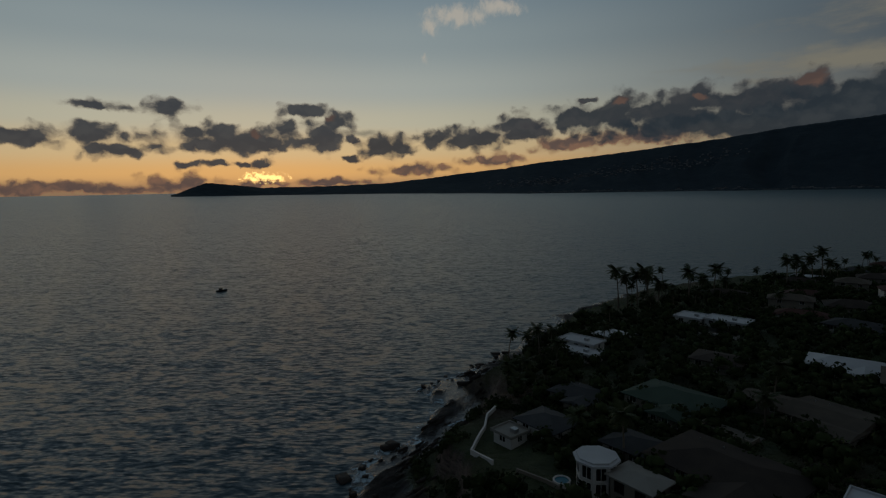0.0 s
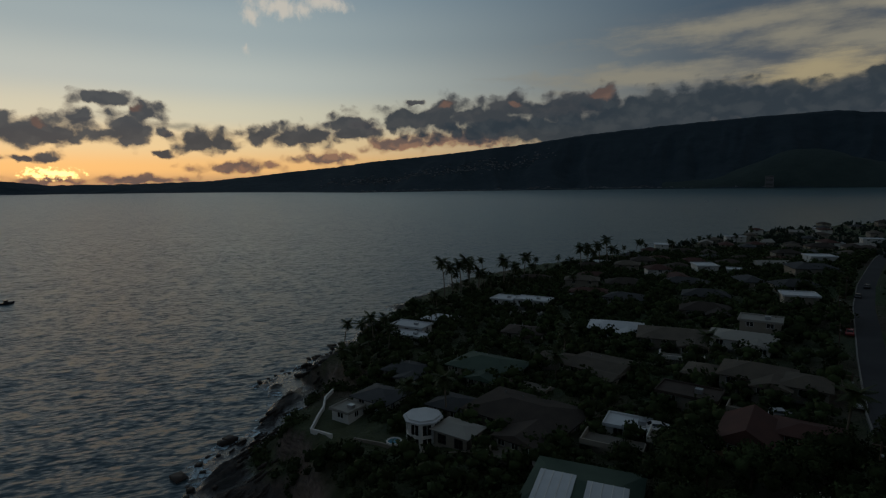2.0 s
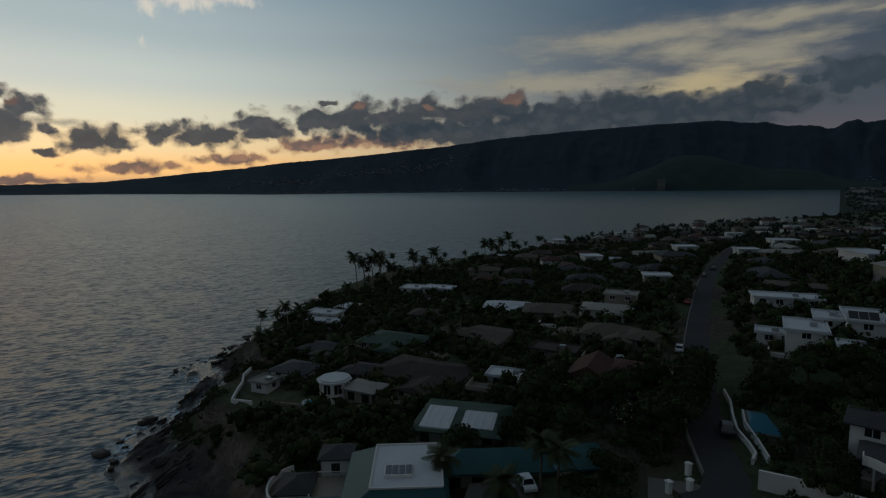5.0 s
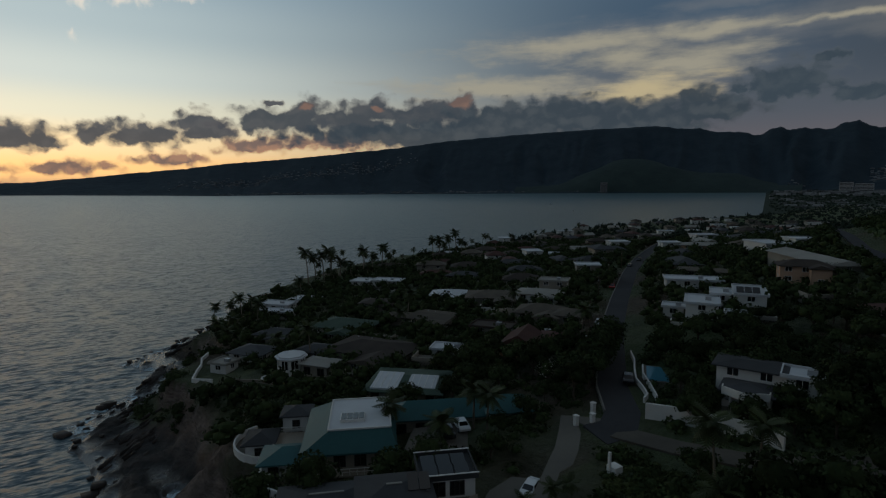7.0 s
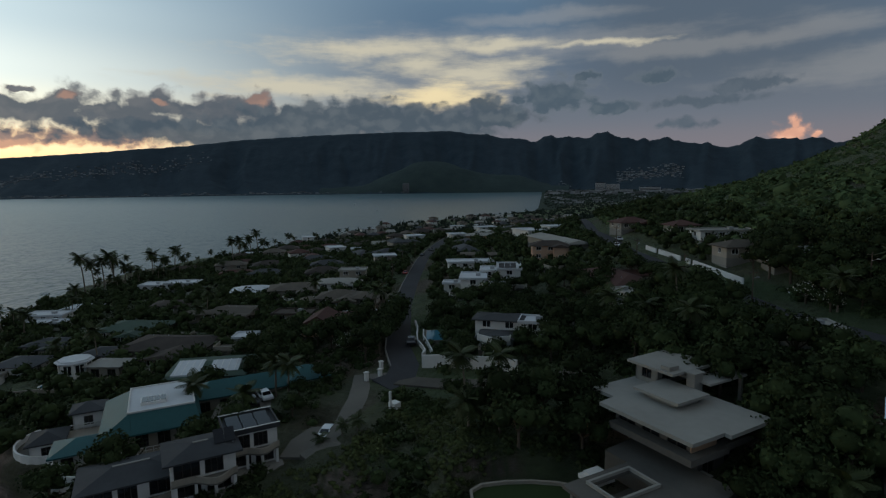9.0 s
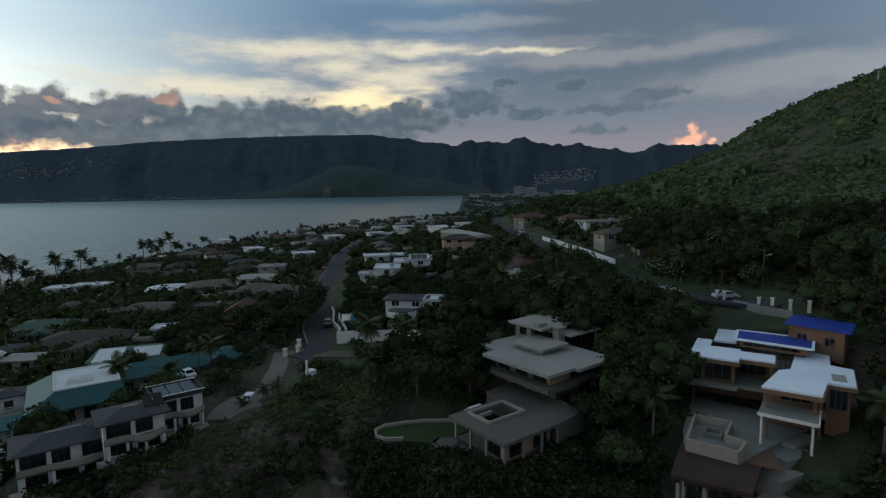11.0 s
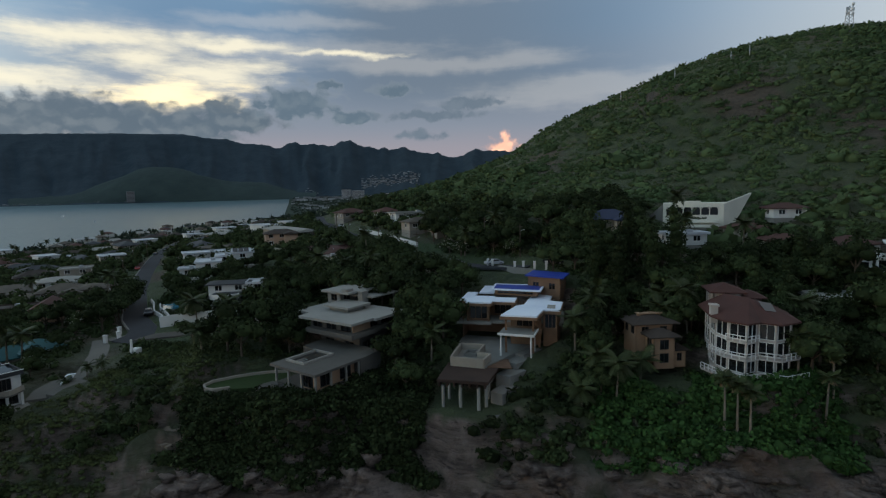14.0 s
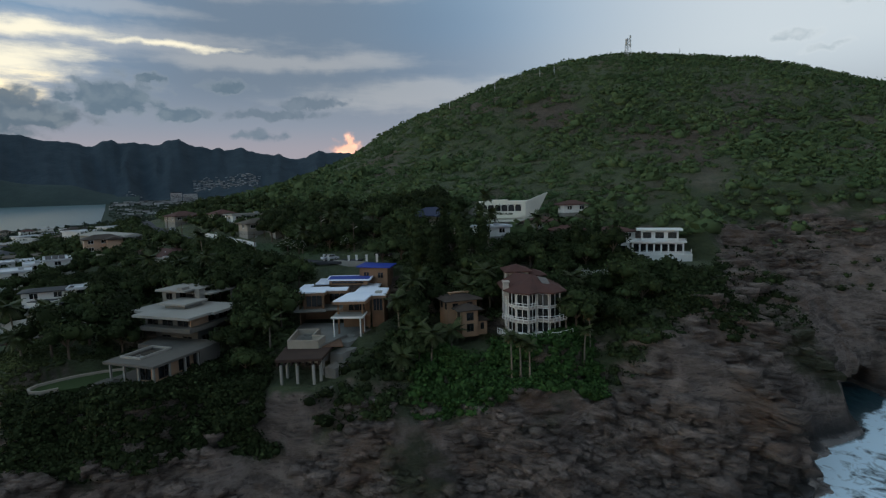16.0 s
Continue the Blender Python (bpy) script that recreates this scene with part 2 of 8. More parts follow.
# ---------------------------------------------------------------- materials
def material(name, c1, c2=None, scale=1.0, rough=0.8, bump=0.0, bscale=8.0, metal=0.0, vary=0.0, world=False, spec=0.2, island=0.0):
    """A surface of two tones mingled at two scales, with grain, relief and a little difference from piece to piece."""
    m = bpy.data.materials.new(name)
    m.use_nodes = True
    nt = m.node_tree
    N, L = nt.nodes.new, nt.links.new
    p = nt.nodes["Principled BSDF"]
    p.inputs["Roughness"].default_value, p.inputs["Metallic"].default_value = rough, metal
    p.inputs["Specular IOR Level"].default_value = spec
    c2 = c2 or tuple(v * 0.7 for v in c1)
    if world:
        co = N("ShaderNodeNewGeometry").outputs["Position"]
    else:
        co = N("ShaderNodeTexCoord").outputs["Object"]
    big, small = N("ShaderNodeTexNoise"), N("ShaderNodeTexNoise")
    for n, s, dt in ((big, scale * 0.22, 3), (small, scale * 2.2, 5)):
        n.inputs["Scale"].default_value, n.inputs["Detail"].default_value = s, dt
        L(co, n.inputs["Vector"])
    both = N("ShaderNodeMath")
    both.operation = "MULTIPLY_ADD"
    L(small.outputs[0], both.inputs[0])
    both.inputs[1].default_value = 0.55
    half = N("ShaderNodeMath")
    half.operation = "MULTIPLY_ADD"
    L(big.outputs[0], half.inputs[0])
    half.inputs[1].default_value, half.inputs[2].default_value = 1.6, -0.58
    L(half.outputs[0], both.inputs[2])
    mx = N("ShaderNodeMix")
    mx.data_type, mx.clamp_factor = "RGBA", True
    L(both.outputs[0], mx.inputs[0])
    mx.inputs[6].default_value, mx.inputs[7].default_value = (*c1, 1), (*c2, 1)
    colour = mx.outputs[2]
    for amount, node, socket in ((vary, "ShaderNodeObjectInfo", "Random"), (island, "ShaderNodeNewGeometry", "Random Per Island")):
        if amount:
            src = N(node).outputs[socket]
            k = N("ShaderNodeMapRange")
            k.inputs[3].default_value, k.inputs[4].default_value = 1 - amount, 1 + amount
            L(src, k.inputs[0])
            hs = N("ShaderNodeHueSaturation")
            L(k.outputs[0], hs.inputs["Value"])
            L(colour, hs.inputs["Color"])
            colour = hs.outputs[0]
    L(colour, p.inputs["Base Color"])
    if bump:
        g = N("ShaderNodeTexNoise")
        g.inputs["Scale"].default_value, g.inputs["Detail"].default_value = bscale, 4
        L(co, g.inputs["Vector"])
        b = N("ShaderNodeBump")
        b.inputs["Strength"].default_value, b.inputs["Distance"].default_value = min(1.0, bump * 4), bump
        L(g.outputs[0], b.inputs["Height"])
        L(b.outputs[0], p.inputs["Normal"])
    return m


def sea_material():
    m = bpy.data.materials.new("sea_water")
    m.use_nodes = True
    nt = m.node_tree
    N, L = nt.nodes.new, nt.links.new
    p = nt.nodes["Principled BSDF"]
    p.inputs["IOR"].default_value = 1.48
    co = N("ShaderNodeNewGeometry").outputs["Position"]
    slope = None
    for sx, sy, turn, ax, ay in ((0.20, 0.66, 12, 0.60, 1.45), (0.50, 1.45, -10, 0.60, 1.25), (0.09, 0.25, 18, 0.20, 0.46), (0.02, 0.06, 8, 0.08, 0.20)):
        mp = N("ShaderNodeMapping")
        mp.inputs["Rotation"].default_value, mp.inputs["Scale"].default_value = (0, 0, radians(turn)), (sx, sy, 0.1)
        L(co, mp.inputs["Vector"])
        n = N("ShaderNodeTexNoise")
        n.inputs["Scale"].default_value, n.inputs["Detail"].default_value, n.inputs["Roughness"].default_value = 1.0, 2, 0.5
        L(mp.outputs[0], n.inputs["Vector"])
        a = N("ShaderNodeVectorMath")
        a.operation = "MULTIPLY_ADD"
        L(n.outputs["Color"], a.inputs[0])
        a.inputs[1].default_value = (ax, ay, 0)
        if slope is None:
            a.inputs[2].default_value = (0, 0, 0)
        else:
            L(slope, a.inputs[2])
        slope = a.outputs[0]
    mid = N("ShaderNodeVectorMath")
    mid.operation = "SUBTRACT"
    L(slope, mid.inputs[0])
    mid.inputs[1].default_value = (0.74, 1.68, 0)
    # the bay inside the point lies calmer than the open sea
    where = N("ShaderNodeSeparateXYZ")
    L(co, where.inputs[0])
    calm = N("ShaderNodeMapRange")
    calm.interpolation_type = "SMOOTHSTEP"
    calm.inputs[1].default_value, calm.inputs[2].default_value = -60, 500
    L(where.outputs[0], calm.inputs[0])
    shoal = N("ShaderNodeMapRange")
    shoal.interpolation_type = "SMOOTHSTEP"
    shoal.inputs[1].default_value, shoal.inputs[2].default_value = -40, 420
    L(where.outputs[0], shoal.inputs[0])
    tint = N("ShaderNodeMix")
    tint.data_type = "RGBA"
    tint.inputs[6].default_value, tint.inputs[7].default_value = (0.015, 0.038, 0.049, 1), (0.032, 0.080, 0.084, 1)
    L(shoal.outputs[0], tint.inputs[0])
    L(tint.outputs[2], p.inputs["Base Color"])
    k = N("ShaderNodeMapRange")
    k.inputs[3].default_value, k.inputs[4].default_value = 0.80, 0.52
    L(calm.outputs[0], k.inputs[0])
    lean = N("ShaderNodeVectorMath")
    lean.operation = "SCALE"
    L(mid.outputs[0], lean.inputs[0])
    L(k.outputs[0], lean.inputs["Scale"])
    up = N("ShaderNodeVectorMath")
    up.operation = "ADD"
    L(lean.outputs[0], up.inputs[0])
    up.inputs[1].default_value = (0, 0, 1)
    unit = N("ShaderNodeVectorMath")
    unit.operation = "NORMALIZE"
    L(up.outputs[0], unit.inputs[0])
    L(unit.outputs[0], p.inputs["Normal"])
    p.inputs["Roughness"].default_value = 0.31
    return m


def ground_material():
    """Soil, lawn, scrub floor and banded lava rock, told apart by a painted mask of what grows where."""
    m = bpy.data.materials.new("headland_ground")
    m.use_nodes = True
    nt = m.node_tree
    N, L = nt.nodes.new, nt.links.new
    p = nt.nodes["Principled BSDF"]
    p.inputs["Roughness"].default_value, p.inputs["Specular IOR Level"].default_value = 0.92, 0.5
    co = N("ShaderNodeNewGeometry").outputs["Position"]

    def tex(scale, detail=5, k=(1, 1, 1), rough=0.6):
        mp = N("ShaderNodeMapping")
        mp.inputs["Scale"].default_value = k
        L(co, mp.inputs["Vector"])
        n = N("ShaderNodeTexNoise")
        n.inputs["Scale"].default_value, n.inputs["Detail"].default_value, n.inputs["Roughness"].default_value = scale, detail, rough
        L(mp.outputs[0], n.inputs["Vector"])
        return n.outputs[0]

    def mix(f, a, b):
        n = N("ShaderNodeMix")
        n.data_type, n.clamp_factor = "RGBA", True
        for i, v in ((0, f), (6, a), (7, b)):
            if isinstance(v, tuple):
                n.inputs[i].default_value = (*v, 1)
            else:
                L(v, n.inputs[i])
        return n.outputs[2]

    def sharp(v, lo, hi):
        n = N("ShaderNodeMapRange")
        n.inputs[1].default_value, n.inputs[2].default_value = lo, hi
        L(v, n.inputs[0])
        return n.outputs[0]

    at = N("ShaderNodeAttribute")
    at.attribute_name = "cover"
    sp = N("ShaderNodeSeparateColor")
    L(at.outputs["Color"], sp.inputs[0])
    rock, dry, lawn = sp.outputs[0], sp.outputs[1], sp.outputs[2]
    # layered lava: thin wavering beds that dip seawards
    wn = N("ShaderNodeTexNoise")
    wn.inputs["Scale"].default_value, wn.inputs["Detail"].default_value = 0.06, 4
    L(co, wn.inputs["Vector"])
    wob = N("ShaderNodeVectorMath")
    wob.operation = "MULTIPLY_ADD"
    L(wn.outputs["Color"], wob.inputs[0])
    wob.inputs[1].default_value = (3.2, 3.2, 3.2)
    L(co, wob.inputs[2])

    def beds(k, detail):
        mp = N("ShaderNodeMapping")
        mp.inputs["Scale"].default_value, mp.inputs["Rotation"].default_value = k, (radians(7), radians(-5), 0)
        L(wob.outputs[0], mp.inputs["Vector"])
        n = N("ShaderNodeTexNoise")
        n.inputs["Scale"].default_value, n.inputs["Detail"].default_value, n.inputs["Roughness"].default_value = 1.0, detail, 0.68
        L(mp.outputs[0], n.inputs["Vector"])
        return n.outputs[0]

    bands, thin = beds((0.13, 0.13, 0.7), 9), beds((0.30, 0.30, 1.9), 7)
    stone = mix(sharp(bands, 0.40, 0.58), (0.130, 0.096, 0.080), (0.31, 0.240, 0.205))
    stone = mix(sharp(thin, 0.54, 0.64), stone, (0.085, 0.062, 0.054))
    stone = mix(sharp(tex(0.16, 10, (1, 1, 1), 0.7), 0.50, 0.66), stone, (0.42, 0.325, 0.28))
    stone = mix(sharp(tex(0.07, 8, (1, 1, 1), 0.7), 0.52, 0.68), stone, (0.26, 0.16, 0.11))
    stone = mix(sharp(tex(0.035, 7, (1, 1, 1.6)), 0.58, 0.66), stone, (0.07, 0.072, 0.034))
    # wet and dark by the waterline
    zsep = N("ShaderNodeSeparateXYZ")
    L(co, zsep.inputs[0])
    low = N("ShaderNodeMath")
    low.operation = "MULTIPLY_ADD"
    L(tex(0.25, 5), low.inputs[0])
    low.inputs[1].default_value = -6.0
    L(zsep.outputs[2], low.inputs[2])
    stone = mix(sharp(low.outputs[0], 3.4, -1.4), stone, (0.050, 0.047, 0.046))
    wet = N("ShaderNodeMapRange")
    wet.inputs[1].default_value, wet.inputs[2].default_value, wet.inputs[3].default_value, wet.inputs[4].default_value = 0.8, 1.5, 0.24, 0.92
    L(zsep.outputs[2], wet.inputs[0])
    damp = N("ShaderNodeMath")
    damp.operation = "MAXIMUM"
    L(wet.outputs[0], damp.inputs[0])
    L(sharp(tex(0.30, 6, (1, 0.5, 1)), 0.52, 0.70), damp.inputs[1])
    L(damp.outputs[0], p.inputs["Roughness"])
    crack = sharp(thin, 0.62, 0.40)
    scrub = mix(sharp(tex(0.22, 7), 0.35, 0.65), (0.058, 0.082, 0.033), (0.098, 0.126, 0.051))
    soil = mix(sharp(tex(0.6, 6), 0.35, 0.65), (0.085, 0.058, 0.040), (0.15, 0.115, 0.085))
    grass = mix(sharp(tex(1.4, 5), 0.3, 0.7), (0.045, 0.085, 0.022), (0.075, 0.12, 0.04))
    col = mix(dry, scrub, soil)
    col = mix(lawn, col, grass)
    col = mix(rock, col, stone)
    L(col, p.inputs["Base Color"])
    h0 = N("ShaderNodeMath")
    h0.operation = "MULTIPLY_ADD"
    L(crack, h0.inputs[0])
    h0.inputs[1].default_value = 0.55
    L(bands, h0.inputs[2])
    h = N("ShaderNodeMath")
    h.operation = "ADD"
    L(h0.outputs[0], h.inputs[0])
    L(tex(0.45, 10, (1, 1, 1.5), 0.7), h.inputs[1])
    b = N("ShaderNodeBump")
    b.inputs["Distance"].default_value = 3.2
    film = N("ShaderNodeMapRange")
    film.inputs[1].default_value, film.inputs[2].default_value, film.inputs[3].default_value, film.inputs[4].default_value = 0.6, 1.3, 0.16, 1.0
    L(zsep.outputs[2], film.inputs[0])
    L(film.outputs[0], b.inputs["Strength"])
    L(h.outputs[0], b.inputs["Height"])
    L(b.outputs[0], p.inputs["Normal"])
    return m


def foam_material():
    m = bpy.data.materials.new("surf_foam")
    m.use_nodes = True
    nt = m.node_tree
    N, L = nt.nodes.new, nt.links.new
    p = nt.nodes["Principled BSDF"]
    p.inputs["Base Color"].default_value = (0.50, 0.66, 0.76, 1)
    p.inputs["Roughness"].default_value = 0.6
    at = N("ShaderNodeAttribute")
    at.attribute_name = "thick"
    co = N("ShaderNodeNewGeometry").outputs["Position"]
    n = N("ShaderNodeTexNoise")
    n.inputs["Scale"].default_value, n.inputs["Detail"].default_value, n.inputs["Roughness"].default_value, n.inputs["Distortion"].default_value = 0.28, 8, 0.62, 1.2
    L(co, n.inputs["Vector"])
    a = N("ShaderNodeMath")
    a.operation = "ADD"
    L(n.outputs[0], a.inputs[0])
    L(at.outputs["Fac"], a.inputs[1])
    r = N("ShaderNodeMapRange")
    r.inputs[1].default_value, r.inputs[2].default_value = 0.92, 1.12
    L(a.outputs[0], r.inputs[0])
    L(r.outputs[0], p.inputs["Alpha"])
    return m


def glass_material():
    m = bpy.data.materials.new("window_glass")
    m.use_nodes = True
    p = m.node_tree.nodes["Principled BSDF"]
    p.inputs["Base Color"].default_value, p.inputs["Roughness"].default_value = (0.012, 0.014, 0.016, 1), 0.06
    p.inputs["Specular IOR Level"].default_value = 0.6
    return m


SEA, GROUND, FOAM, GLASS = sea_material(), ground_material(), foam_material(), glass_material()
WHITE = material("white_stucco", (0.68, 0.67, 0.64), (0.52, 0.51, 0.48), 0.6, 0.85, 0.01, 6, vary=0.06)
CREAM = material("cream_stucco", (0.317, 0.282, 0.233), (0.220, 0.195, 0.160), 0.6, 0.88, 0.01, 6, vary=0.08)
SHELL = material("shell_pink_stucco", (0.47, 0.42, 0.375), (0.35, 0.31, 0.275), 0.6, 0.86, 0.01, 6, vary=0.06)
PEACH = material("peach_stucco", (0.50, 0.33, 0.23), (0.42, 0.28, 0.2), 0.6, 0.88, 0.01, 6, vary=0.06)
CONCRETE = material("raw_concrete", (0.25, 0.24, 0.215), (0.165, 0.158, 0.142), 0.7, 0.9, 0.02, 5, vary=0.05)
PALE_ROOF = material("pale_flat_roofing", (0.306, 0.297, 0.268), (0.221, 0.212, 0.191), 0.5, 0.85, 0.01, 9, vary=0.05)
WHITE_ROOF = material("white_roof_coating", (0.581, 0.598, 0.616), (0.405, 0.422, 0.440), 0.4, 0.6, 0.01, 7, vary=0.06)
MEMBRANE = material("new_roof_membrane", (0.80, 0.84, 0.90), (0.62, 0.68, 0.78), 0.6, 0.5, 0.01, 6)
TARP = material("blue_tarpaulin", (0.03, 0.06, 0.34), (0.02, 0.045, 0.24), 1.0, 0.45, 0.03, 3)
TEAL = material("teal_metal_roofing", (0.034, 0.112, 0.116), (0.022, 0.076, 0.080), 0.5, 0.5, 0.01, 12, vary=0.05)
GREY_ROOF = material("grey_tile_roofing", (0.063, 0.065, 0.068), (0.035, 0.036, 0.039), 1.3, 0.75, 0.03, 7, vary=0.18)
BROWN_ROOF = material("brown_shingle_roofing", (0.063, 0.049, 0.040), (0.035, 0.028, 0.024), 1.4, 0.85, 0.03, 7, vary=0.2)
TAN_ROOF = material("tan_shingle_roofing", (0.116, 0.098, 0.076), (0.069, 0.058, 0.048), 1.4, 0.85, 0.03, 7, vary=0.15)
RED_ROOF = material("terracotta_roofing", (0.088, 0.040, 0.032), (0.052, 0.026, 0.022), 1.1, 0.8, 0.04, 6, vary=0.12)
GREEN_ROOF = material("green_shingle_roofing", (0.058, 0.088, 0.066), (0.036, 0.058, 0.044), 0.9, 0.8, 0.03, 7, vary=0.1)
BLUE_ROOF = material("slate_blue_roofing", (0.030, 0.040, 0.078), (0.020, 0.027, 0.054), 0.9, 0.7, 0.03, 7)
TIMBER = material("new_timber", (0.22, 0.130, 0.078), (0.14, 0.084, 0.052), 2.0, 0.75, 0.01, 14, vary=0.15)
DARK_WOOD = material("weathered_brown_wood", (0.17, 0.10, 0.065), (0.10, 0.062, 0.042), 2.0, 0.8, 0.01, 12, vary=0.12)
WARM_WALL = material("warm_brown_siding", (0.36, 0.23, 0.145), (0.26, 0.165, 0.105), 1.0, 0.8, 0.01, 8, vary=0.06)
FRAME_WHITE = material("white_window_frame", (0.74, 0.73, 0.70), (0.62, 0.61, 0.58), 2.0, 0.5)
FRAME_DARK = material("bronze_window_frame", (0.06, 0.05, 0.042), (0.04, 0.034, 0.03), 2.0, 0.5)
ASPHALT = material("worn_asphalt", (0.055, 0.055, 0.058), (0.034, 0.034, 0.037), 0.4, 0.9, 0.01, 14, world=True)
PAVING = material("pale_concrete_paving", (0.155, 0.143, 0.122), (0.105, 0.097, 0.084), 0.5, 0.9, 0.01, 9, world=True)
DIRT_LANE = material("worn_gritty_concrete", (0.100, 0.090, 0.075), (0.062, 0.056, 0.048), 0.9, 0.92, 0.02, 6, world=True)
KERB = material("kerb_concrete", (0.24, 0.23, 0.21), (0.16, 0.155, 0.145), 1.2, 0.9, 0.01, 9, world=True)
BARK = material("palm_bark", (0.20, 0.165, 0.125), (0.12, 0.10, 0.078), 2.0, 0.95, 0.03, 9, vary=0.15)
TRUNK = material("tree_bark", (0.12, 0.09, 0.065), (0.07, 0.054, 0.042), 2.0, 0.95, 0.03, 7, vary=0.15)
LEAF = material("dark_broad_leaves", (0.035, 0.049, 0.019), (0.017, 0.025, 0.010), 0.5, 0.8, vary=0.4, island=0.45, spec=0.06)
LEAF_BRIGHT = material("bright_green_leaves", (0.034, 0.072, 0.018), (0.018, 0.040, 0.011), 0.9, 0.7, vary=0.2, island=0.4, spec=0.1)
FROND = material("palm_frond", (0.044, 0.056, 0.019), (0.026, 0.036, 0.013), 1.2, 0.6, vary=0.3, spec=0.15)
FROND_DRY = material("dry_palm_frond", (0.17, 0.125, 0.07), (0.11, 0.08, 0.05), 1.5, 0.8, vary=0.2)
SCRUB = material("hillside_scrub", (0.090, 0.120, 0.052), (0.036, 0.064, 0.027), 0.16, 0.85, world=True, island=0.22, spec=0.08)
SCRUB_LOW = material("rough_slope_grass", (0.070, 0.082, 0.032), (0.034, 0.046, 0.018), 0.3, 0.9, world=True, island=0.3, spec=0.06)
BLOSSOM = material("pale_blossom", (0.62, 0.60, 0.52), (0.5, 0.48, 0.42), 3, 0.7)
METAL = material("galvanised_steel", (0.42, 0.43, 0.44), (0.32, 0.33, 0.34), 3, 0.45, metal=0.8)
CAR_PAINTS = [material("car_paint_" + n, c, tuple(v * 0.92 for v in c), 1, 0.25, spec=0.6) for n, c in
              (("white", (0.72, 0.72, 0.72)), ("silver", (0.42, 0.43, 0.44)), ("black", (0.025, 0.025, 0.028)), ("red", (0.26, 0.03, 0.025)))]
RUBBER = material("tyre_rubber", (0.03, 0.03, 0.03), None, 3, 0.85)
POOL = material("pool_water", (0.06, 0.20, 0.26), (0.045, 0.16, 0.22), 0.4, 0.08, 0.02, 3)
# no haze hangs in the air: the far blue-grey is in the base colours
FAR_LAND = material("far_slopes_hazed", (0.038, 0.055, 0.068), (0.022, 0.036, 0.047), 0.04, 0.95, 8.0, 0.02, world=True, spec=0.1)
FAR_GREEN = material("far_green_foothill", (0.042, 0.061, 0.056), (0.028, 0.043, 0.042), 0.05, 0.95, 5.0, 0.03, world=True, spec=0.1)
FAR_PALE = material("far_pale_buildings", (0.25, 0.25, 0.25), (0.14, 0.145, 0.15), 0.05, 0.9, island=0.6)
FAR_WHITE = material("far_white_concrete", (0.46, 0.46, 0.455), (0.34, 0.34, 0.34), 0.05, 0.9)
FAR_TREES = material("far_tree_belt", (0.036, 0.050, 0.036), (0.022, 0.032, 0.024), 0.05, 0.9, world=True, island=0.15, spec=0.08)

# ---------------------------------------------------------------- mesh helpers
class Shape:
    """Collects solid pieces into one mesh."""

    def __init__(self):
        self.v, self.f = [], []

    def add(self, verts, faces):
        k = len(self.v)
        self.v += [tuple(p) for p in verts]
        self.f += [tuple(i + k for i in f) for f in faces]
        return self

    def box(self, x0, y0, z0, x1, y1, z1):
        return self.add([(x0, y0, z0), (x1, y0, z0), (x1, y1, z0), (x0, y1, z0), (x0, y0, z1), (x1, y0, z1), (x1, y1, z1), (x0, y1, z1)],
                        [(3, 2, 1, 0), (4, 5, 6, 7), (0, 1, 5, 4), (1, 2, 6, 5), (2, 3, 7, 6), (3, 0, 4, 7)])

    def prism(self, ring, z0, z1):
        """A slab over a ring of (x, y), counter-clockwise. z0, z1 may be lists along the ring."""
        n = len(ring)
        a = z0 if isinstance(z0, (list, tuple)) else [z0] * n
        b = z1 if isinstance(z1, (list, tuple)) else [z1] * n
        return self.add([(x, y, a[i]) for i, (x, y) in enumerate(ring)] + [(x, y, b[i]) for i, (x, y) in enumerate(ring)],
                        [tuple(range(n - 1, -1, -1)), tuple(range(n, 2 * n))] + [(i, (i + 1) % n, n + (i + 1) % n, n + i) for i in range(n)])

    def post(self, x, y, z0, z1, r, n=8, r1=None):
        ring = [(math.cos(2 * math.pi * i / n), math.sin(2 * math.pi * i / n)) for i in range(n)]
        r1 = r if r1 is None else r1
        return self.add([(x + r * c, y + r * s, z0) for c, s in ring] + [(x + r1 * c, y + r1 * s, z1) for c, s in ring],
                        [tuple(range(n - 1, -1, -1)), tuple(range(n, 2 * n))] + [(i, (i + 1) % n, n + (i + 1) % n, n + i) for i in range(n)])

    def bar(self, a, b, w, h=None):
        """A straight bar of section w x h from a to b."""
        a, b = Vector(a), Vector(b)
        h = h or w
        d = (b - a).normalized()
        s = d.cross(Vector((0, 0, 1)))
        s = s.normalized() if s.length > 1e-4 else Vector((1, 0, 0))
        u = s.cross(d)
        q = [s * w / 2 + u * h / 2, -s * w / 2 + u * h / 2, -s * w / 2 - u * h / 2, s * w / 2 - u * h / 2]
        return self.add([a + o for o in q] + [b + o for o in q], [(3, 2, 1, 0), (4, 5, 6, 7), (0, 1, 5, 4), (1, 2, 6, 5), (2, 3, 7, 6), (3, 0, 4, 7)])

    def mesh(self, name, mat, smooth=False):
        me = bpy.data.meshes.new(name)
        me.from_pydata(self.v, [], self.f)
        me.materials.append(mat)
        if smooth:
            me.shade_smooth()
        me.update()
        return me


